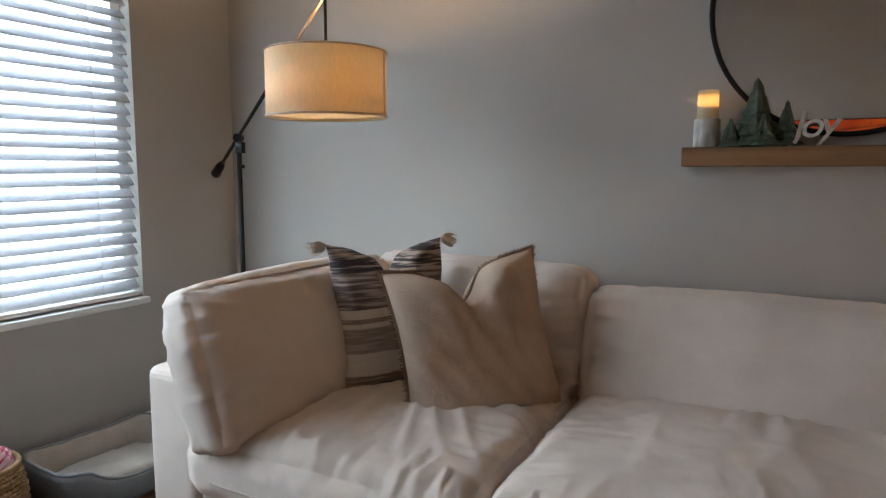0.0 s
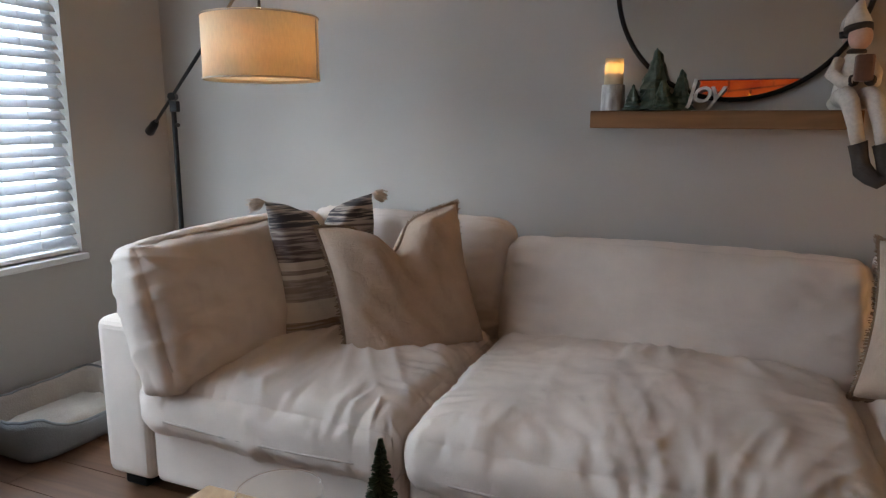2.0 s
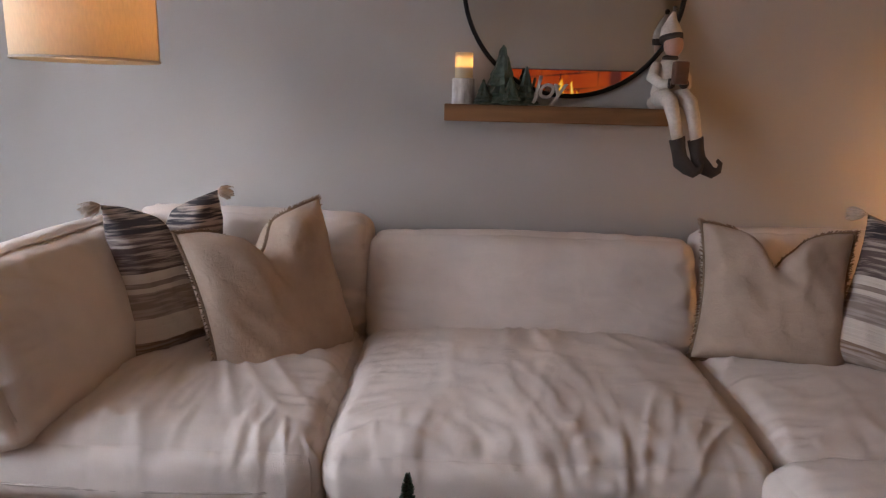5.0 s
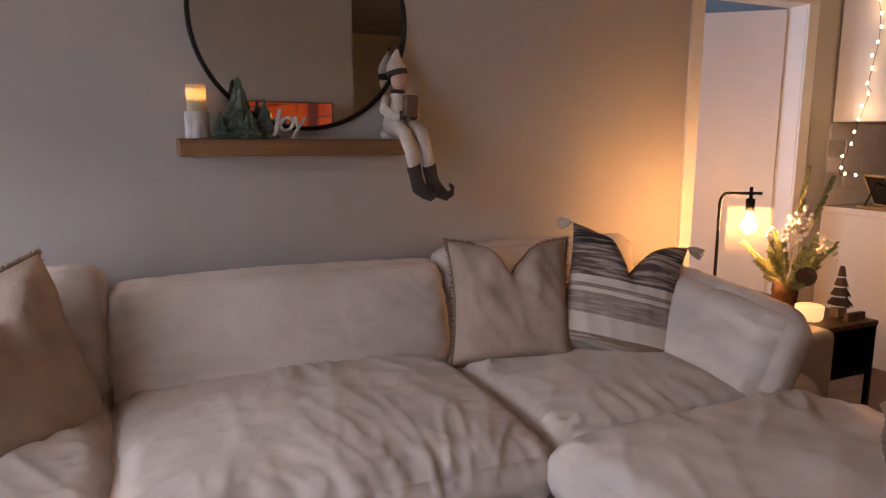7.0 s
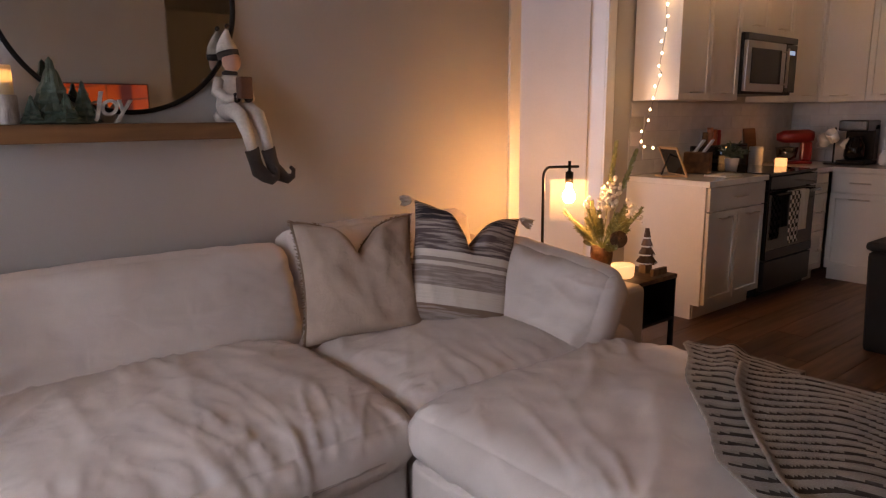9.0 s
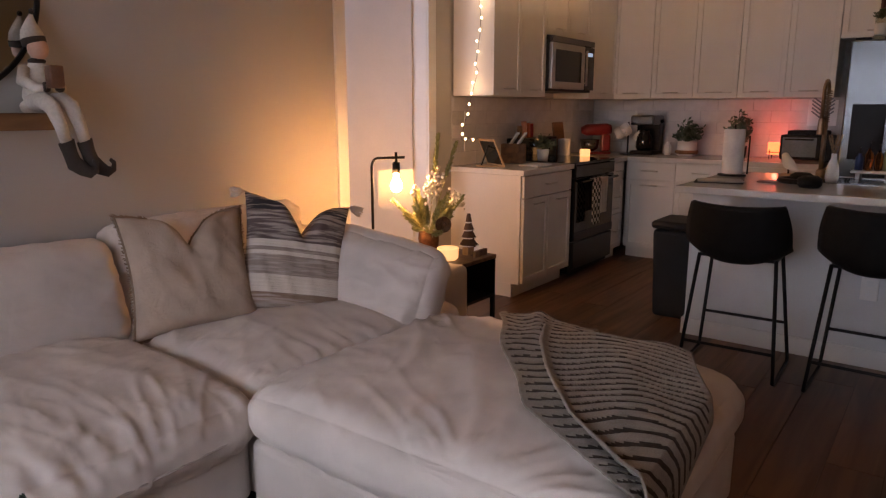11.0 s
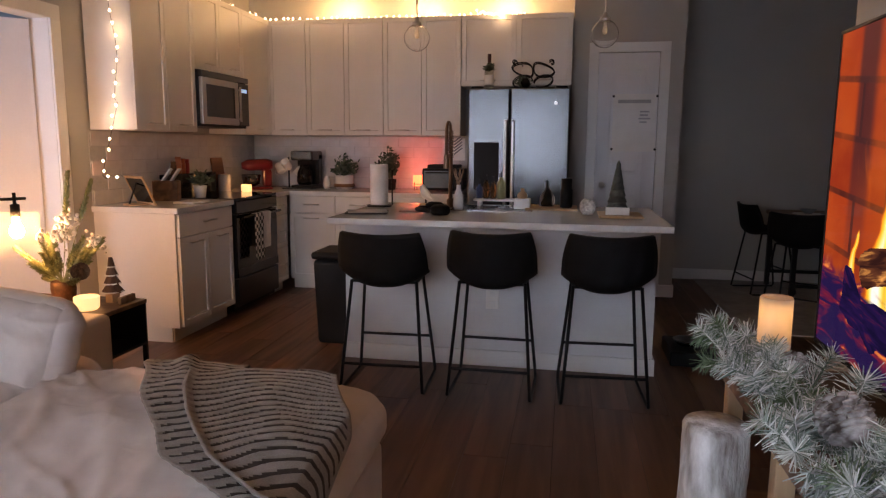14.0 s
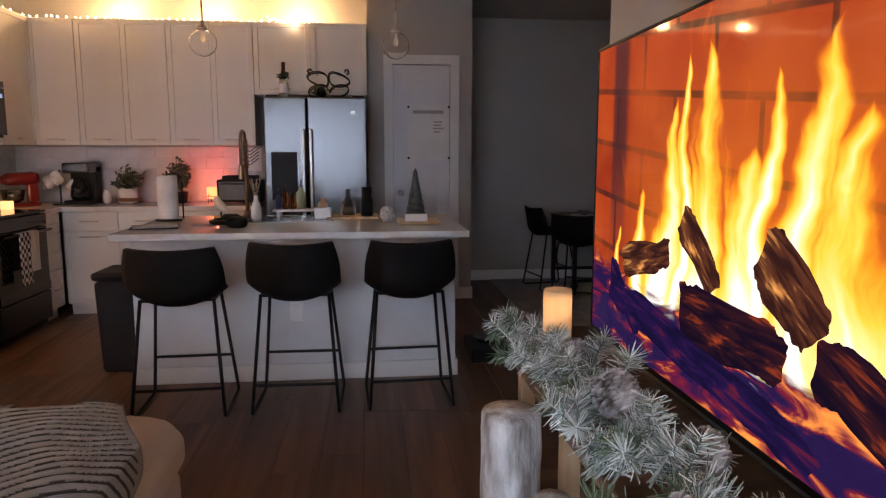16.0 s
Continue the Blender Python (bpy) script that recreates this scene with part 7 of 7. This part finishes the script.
part("bottle", tube([(-0.12, 0.06, 0.045), (0.06, 0.06, 0.045), (0.10, 0.06, 0.045), (0.17, 0.06, 0.045)], [0.037, 0.037, 0.015, 0.014], 16), BLACKGLOSS, rk, "dark wine bottle lying in the rack", True)
leafy(rk, (-0.06, 0.09, 0.01), 26, 0.10, 0.10, 0.035, LEAF, g)

# oven towels
for x, w, z0, m, lab in ((4.30, 0.15, 0.42, gingham("black_gingham"), "black and white checked tea towel on the oven handle"), (4.44, 0.13, 0.50, mat("white_tea_cloth", (0.74, 0.72, 0.68), 0.95, var=0.05, bump=0.5, fine=300), "white tea towel with a small stripe on the oven handle")):
    bm = bmesh.new()
    n = 14
    rows = []
    for j in range(n + 1):
        f = j / n
        row = []
        for i in range(9):
            u = i / 8 - 0.5
            row.append(bm.verts.new((x + u * w, KF - 0.106 - 0.004 * math.sin(u * 18 + j * 0.2) - 0.004, 0.787 - (0.787 - z0) * f)))
        rows.append(row)
    for p_, q_ in zip(rows, rows[1:]):
        for i in range(8):
            bm.faces.new((p_[i], p_[i + 1], q_[i + 1], q_[i]))
    bmesh.ops.recalc_face_normals(bm, faces=bm.faces[:])
    bmesh.ops.solidify(bm, geom=bm.faces[:], thickness=0.004)
    box(x - w / 2, x + w / 2, KF - 0.112, KF - 0.068, 0.787, 0.793, 0.002, bm)
    tagged(part("tea_towel", bm, m, smooth=False), lab, "towel")
ck = bpy.data.materials["black_gingham"].node_tree.nodes["Checker Texture"]
ck.inputs["Color1"].default_value, ck.inputs["Color2"].default_value, ck.inputs["Scale"].default_value = (0.03, 0.03, 0.03, 1), (0.6, 0.58, 0.55, 1), 34

# pantry list: grey bars and dark magnets
lst = thing("printed_list", "faint printed list held on the pantry door by dark magnets", "list", (PX + 0.0085, -0.675, 1.30), -90)
for z, x0, x1 in ((0.42, 0.17, 0.45), (0.34, 0.36, 0.44), (0.31, 0.36, 0.43), (0.28, 0.35, 0.45), (0.25, 0.36, 0.42)):
    part("text_bar", box(x0, x1, -0.004, -0.002, z, z + (0.03 if z > 0.4 else 0.014)), mat("grey_print", (0.45, 0.45, 0.45), 0.8), lst)
part("sheet", box(0.13, 0.50, -0.0015, 0.0, 0.0, 0.50), WHITE, lst, "clear-edged white sheet")
for x in (0.13, 0.50):
    for z in (0.02, 0.48):
        part("magnet", lathe([(0.011, 0), (0.011, 0.006), (0, 0.007)], 12), BLACK, lst).matrix_basis = pose(x, -0.0016, z, 90, 0, 0)

# island things
pr = thing("paper_towel_holder", "paper towel roll on a black upright stand", "paper towel", (3.74, 0.85, CW))
part("foot", lathe([(0.085, 0), (0.085, 0.01), (0, 0.012)], 28), BLACK, pr)
part("roll", lathe([(0.02, 0.014), (0.062, 0.014), (0.063, 0.02), (0.063, 0.285), (0.06, 0.29), (0.02, 0.29), (0.02, 0.014)], 32), mat("white_paper_towel", (0.80, 0.79, 0.77), 0.95, bump=0.4, fine=150), pr, "white paper roll", True)
part("post", tube([(0, 0, 0.01), (0, 0, 0.32)], 0.006, 8), BLACK, pr)
part("side_arm", tube([(0.03, -0.085, 0.01), (0.03, -0.085, 0.25)], 0.005, 8), BLACK, pr)
mgz = thing("magazines", "stack of dark-covered magazines on the island", "magazine", (3.28, 0.80, CW), 12)
part("magazine", box(-0.10, 0.10, -0.13, 0.13, 0, 0.006), PLASTIC, mgz)
part("magazine", box(-0.095, 0.10, -0.125, 0.12, 0.0065, 0.012), mat("grey_cover", (0.3, 0.3, 0.31), 0.4), mgz).matrix_basis = pose(0, 0, 0, 0, 0, 8)
nb = tagged(part("notebook", box(3.38, 3.50, 0.50, 0.62, CW, CW + 0.008, 0.001), mat("pinkish_cover", (0.42, 0.27, 0.23), 0.6)), "small pinkish notebook on the island", "notebook")
bi = thing("bird_ornament", "white ceramic bird on a wooden foot", "ornament", (3.86, 0.545, CW), 40)
part("foot", lathe([(0.045, 0), (0.05, 0.01), (0.04, 0.02), (0, 0.02)], 20), PALEWOOD, bi)
part("body", tube([(-0.10, 0, 0.05), (-0.05, 0, 0.06), (0, 0, 0.08), (0.035, 0, 0.105), (0.055, 0, 0.13), (0.08, 0, 0.135)], [0.008, 0.022, 0.034, 0.028, 0.021, 0.004], 14), WHITE, bi, smooth=True)
part("legs", tube([(0, 0, 0.018), (0, 0, 0.06)], 0.006, 6), BLACK, bi)
hp = thing("headphones", "black over-ear headphones lying on the island", "headphones", (3.36, 0.38, CW), 20)
hp.scale = (1.35, 1.35, 1.35)
part("band", tube([(0.075 * math.cos(a), 0.085 * math.sin(a), 0.02) for a in [math.pi * (0.05 + 0.9 * k / 18) for k in range(19)]], 0.011, 8), BLACK, hp, smooth=True)
for x in (-0.078, 0.078):
    part("ear_cup", lathe([(0.035, 0), (0.045, 0.01), (0.045, 0.035), (0.03, 0.045), (0, 0.045)], 20), LEATHER, hp, smooth=True).matrix_basis = pose(x, -0.01, 0.0)
BRONZE = mat("brushed_bronze", (0.34, 0.23, 0.15), 0.32, 0.9, bump=0.03)
fa = thing("kitchen_faucet", "tall bronze spring-neck kitchen faucet at the island sink", "faucet", (3.80, 0.36, CW), -90)
part("base", lathe([(0.026, 0), (0.026, 0.05), (0.018, 0.06), (0, 0.06)], 18), BRONZE, fa, smooth=True)
part("riser", tube([(0, 0, 0.05), (0, 0, 0.36)], 0.0135, 12), BRONZE, fa, smooth=True)
coil = [(0.017 * math.cos(k * 0.9), 0.017 * math.sin(k * 0.9) - 0.0, 0.34 + 0.0018 * k) for k in range(100)]
part("spring", tube(coil, 0.0035, 5), BRONZE, fa, "coiled spring neck", True)
arch = [(0.0, -0.085 + 0.085 * math.cos(a), 0.50 + 0.075 * math.sin(a)) for a in [math.pi * k / 14 for k in range(15)]]
part("neck", tube(arch + [(0, -0.17, 0.36)], 0.010, 10), BRONZE, fa, smooth=True)
part("spray_head", tube([(0, -0.17, 0.36), (0, -0.17, 0.27)], [0.014, 0.02], 12), BRONZE, fa)
part("lever", tube([(0.02, 0, 0.06), (0.08, 0, 0.09)], 0.006, 8), BRONZE, fa)
sk = thing("sink", "stainless undermount sink set in the island", "sink", (3.78, 0.06, CW))
b = box(-0.20, 0.20, -0.27, -0.262, -0.0005, 0.003)
box(-0.20, 0.20, 0.262, 0.27, -0.0005, 0.003, bm=b)
box(-0.20, -0.192, -0.262, 0.262, -0.0005, 0.003, bm=b)
box(0.192, 0.20, -0.262, 0.262, -0.0005, 0.003, bm=b)
part("rim", b, STEEL, sk)
part("basin", box(-0.192, 0.192, -0.262, 0.262, -0.0005, 0.0012), STEEL, sk, "steel basin")
va = thing("bud_vase", "white bottle vase with dried pampas on the island", "vase", (3.62, 0.275, CW))
part("body", lathe([(0.028, 0), (0.036, 0.03), (0.032, 0.09), (0.014, 0.14), (0.014, 0.165), (0.0, 0.165)], 20), WHITE, va, smooth=True)
bm = bmesh.new()
for k in range(7):
    a = k * 0.9
    sprig(bm, Vector((0, 0, 0.15)), Vector((0.3 * math.cos(a), 0.3 * math.sin(a), 1)), 0.12, 0.02, 40, g, 0.001, 0.4)
part("pampas", bm, island_mix("pampas_straw", (0.40, 0.27, 0.15), (0.55, 0.40, 0.26)), va, "dried straw-coloured pampas")
ry = thing("tray_riser", "pale wooden riser tray carrying soap bottles", "tray", (4.00, 0.05, CW))
part("board", box(-0.07, 0.07, -0.17, 0.17, 0.035, 0.05, 0.004), WHITE, ry)
for y in (-0.13, 0.13):
    part("foot", box(-0.06, 0.06, y - 0.012, y + 0.012, 0, 0.035, 0.003), WHITE, ry)
for y, r, h, m, lab in ((0.135, 0.022, 0.10, mat("blue_plastic", (0.03, 0.06, 0.18), 0.4), "dark blue bottle"), (0.085, 0.023, 0.13, glass("amber_glass", (0.55, 0.22, 0.05), 0.06), "amber glass bottle"), (0.035, 0.022, 0.12, glass("amber_glass_two", (0.5, 0.2, 0.05), 0.06), "amber glass bottle"), (-0.02, 0.032, 0.15, mat("olive_soap", (0.34, 0.36, 0.18), 0.3), "green soap bottle")):
    bo = thing("soap_bottle", lab + " on the riser tray", "bottle", (4.00, 0.05 + y, CW + 0.051), group="bottles by the sink")
    part("body", lathe([(r, 0), (r, h * 0.75), (r * 0.45, h * 0.88), (r * 0.45, h), (0, h)], 18), m, bo, smooth=True)
    part("pump", tube([(0, 0, h), (0, 0, h + 0.035), (-0.025, 0, h + 0.04)], 0.005, 6), BLACK, bo, "black pump")
sb = thing("brush_box", "white box with a wooden brush beside the sink", "box", (3.78, -0.135, CW + 0.003))
part("box", box(-0.045, 0.045, -0.055, 0.055, 0, 0.07, 0.004), WHITE, sb)
part("brush", lathe([(0.03, 0.07), (0.035, 0.085), (0.03, 0.105), (0.012, 0.115), (0.014, 0.135), (0, 0.138)], 18), PALEWOOD, sb, "wooden dish brush", True)
cbd = tagged(part("serving_board", box(3.70, 4.02, -0.50, -0.16, CW, CW + 0.014, 0.004), PALEWOOD), "pale wooden serving board on the island", "board")
cl = thing("glass_cloche", "clear glass cloche jar on the serving board", "jar", (3.90, -0.295, CW + 0.015))
part("dome", lathe([(0.05, 0), (0.052, 0.005), (0.052, 0.06), (0.03, 0.10), (0.014, 0.115), (0.014, 0.17), (0.012, 0.175), (0.0, 0.175)], 28), CLEAR, cl, smooth=True)
part("content", lathe([(0.03, 0.002), (0.036, 0.02), (0.02, 0.05), (0, 0.05)], 18), STEEL, cl)
tm = thing("tumbler", "tall matte black insulated tumbler", "tumbler", (3.80, -0.425, CW + 0.015))
part("body", lathe([(0.036, 0), (0.041, 0.006), (0.041, 0.12), (0.034, 0.125), (0.036, 0.19), (0.03, 0.195), (0, 0.195)], 24), BLACK, tm, smooth=True)
jr = thing("ceramic_jar", "round speckled white jar on the island", "jar", (3.52, -0.56, CW))
part("body", lathe([(0.03, 0), (0.05, 0.03), (0.05, 0.065), (0.035, 0.09), (0.03, 0.095), (0, 0.095)], 24), mat("speckled_glaze", (0.7, 0.68, 0.64), 0.4, var=0.25, scale=60), jr, smooth=True)
bb = tagged(part("serving_board", box(3.30, 3.62, -0.88, -0.62, CW, CW + 0.014, 0.006), PALEWOOD), "light wooden board under the ceramic tree", "board")
tr = thing("ceramic_tree", "dark grey ribbed ceramic fir tree on the island", "ornament", (3.50, -0.735, CW + 0.015))
prof = [(0.03, 0), (0.03, 0.03)]
for k in range(7):
    f = k / 7
    prof += [(0.062 * (1 - f) + 0.006, 0.03 + 0.28 * f), (0.046 * (1 - f) + 0.006, 0.03 + 0.28 * (f + 0.11))]
prof += [(0, 0.325)]
part("fir", lathe(prof, 20), mat("grey_green_glaze", (0.075, 0.085, 0.075), 0.5, var=0.2, scale=40), tr)
wbx = tagged(part("block_sign", box(3.36, 3.375, -0.80, -0.66, CW + 0.015, CW + 0.06, 0.003), WHITE), "small white block sign on the wooden board", "sign")

# floor by the island, dining corner
fd = thing("pet_feeder", "black pet feeding stand with a steel bowl on the floor", "feeder", (3.62, -1.22, 0))
part("stand", box(-0.20, 0.20, -0.13, 0.13, 0, 0.09, 0.012), BLACK, fd)
part("bowl", lathe([(0.06, 0.0905), (0.09, 0.125), (0.085, 0.125), (0.0, 0.10)], 24), STEEL, fd, "steel bowl", True)
RUG = mat("pale_woven_rug", (0.36, 0.34, 0.33), 0.95, var=0.12, scale=8, bump=0.6, fine=120)
tagged(part("area_rug", box(4.3, 6.38, -3.9, -1.73, 0.0005, 0.012, 0.004), RUG), "pale grey woven rug under the dining table", "rug")
dt = thing("dining_table", "dark-framed dining table laid with place mats", "table", (5.85, -3.05, 0.012))
part("tabletop", box(-0.42, 0.42, -0.70, 0.70, 0.70, 0.735, 0.005), RUSTIC, dt)
for x in (-0.38, 0.38):
    for y in (-0.66, 0.66):
        part("leg", box(x - 0.02, x + 0.02, y - 0.02, y + 0.02, 0, 0.70, 0.002), BLACK, dt)
    part("rail", box(x - 0.018, x + 0.018, -0.64, 0.64, 0.12, 0.15), BLACK, dt)
for y, s in ((0.50, 1), (0.15, 0.9)):
    pm = thing("place_setting", "pale plate and bowl on the dining table", "plate", (5.72, -3.05 + y, 0.748), group="place settings")
    part("plate", lathe([(0.07, 0), (0.13, 0.012), (0.125, 0.015), (0, 0.006)], 24), WHITE, pm, smooth=True)
    part("bowl", lathe([(0.03, 0.015), (0.07, 0.055), (0.066, 0.055), (0, 0.02)], 24), BEDG, pm, smooth=True)
for x, y, rz in ((5.86, -2.24, -80), (5.02, -2.30, -35)):
    dc = copy_thing(stool_one, pose(x, y, 0.012, 0, 0, rz) @ Matrix.Diagonal((0.93, 0.93, 0.93, 1)))
    tagged(dc, "black faux leather bucket chair at the dining table", "chair", group="dining chairs")
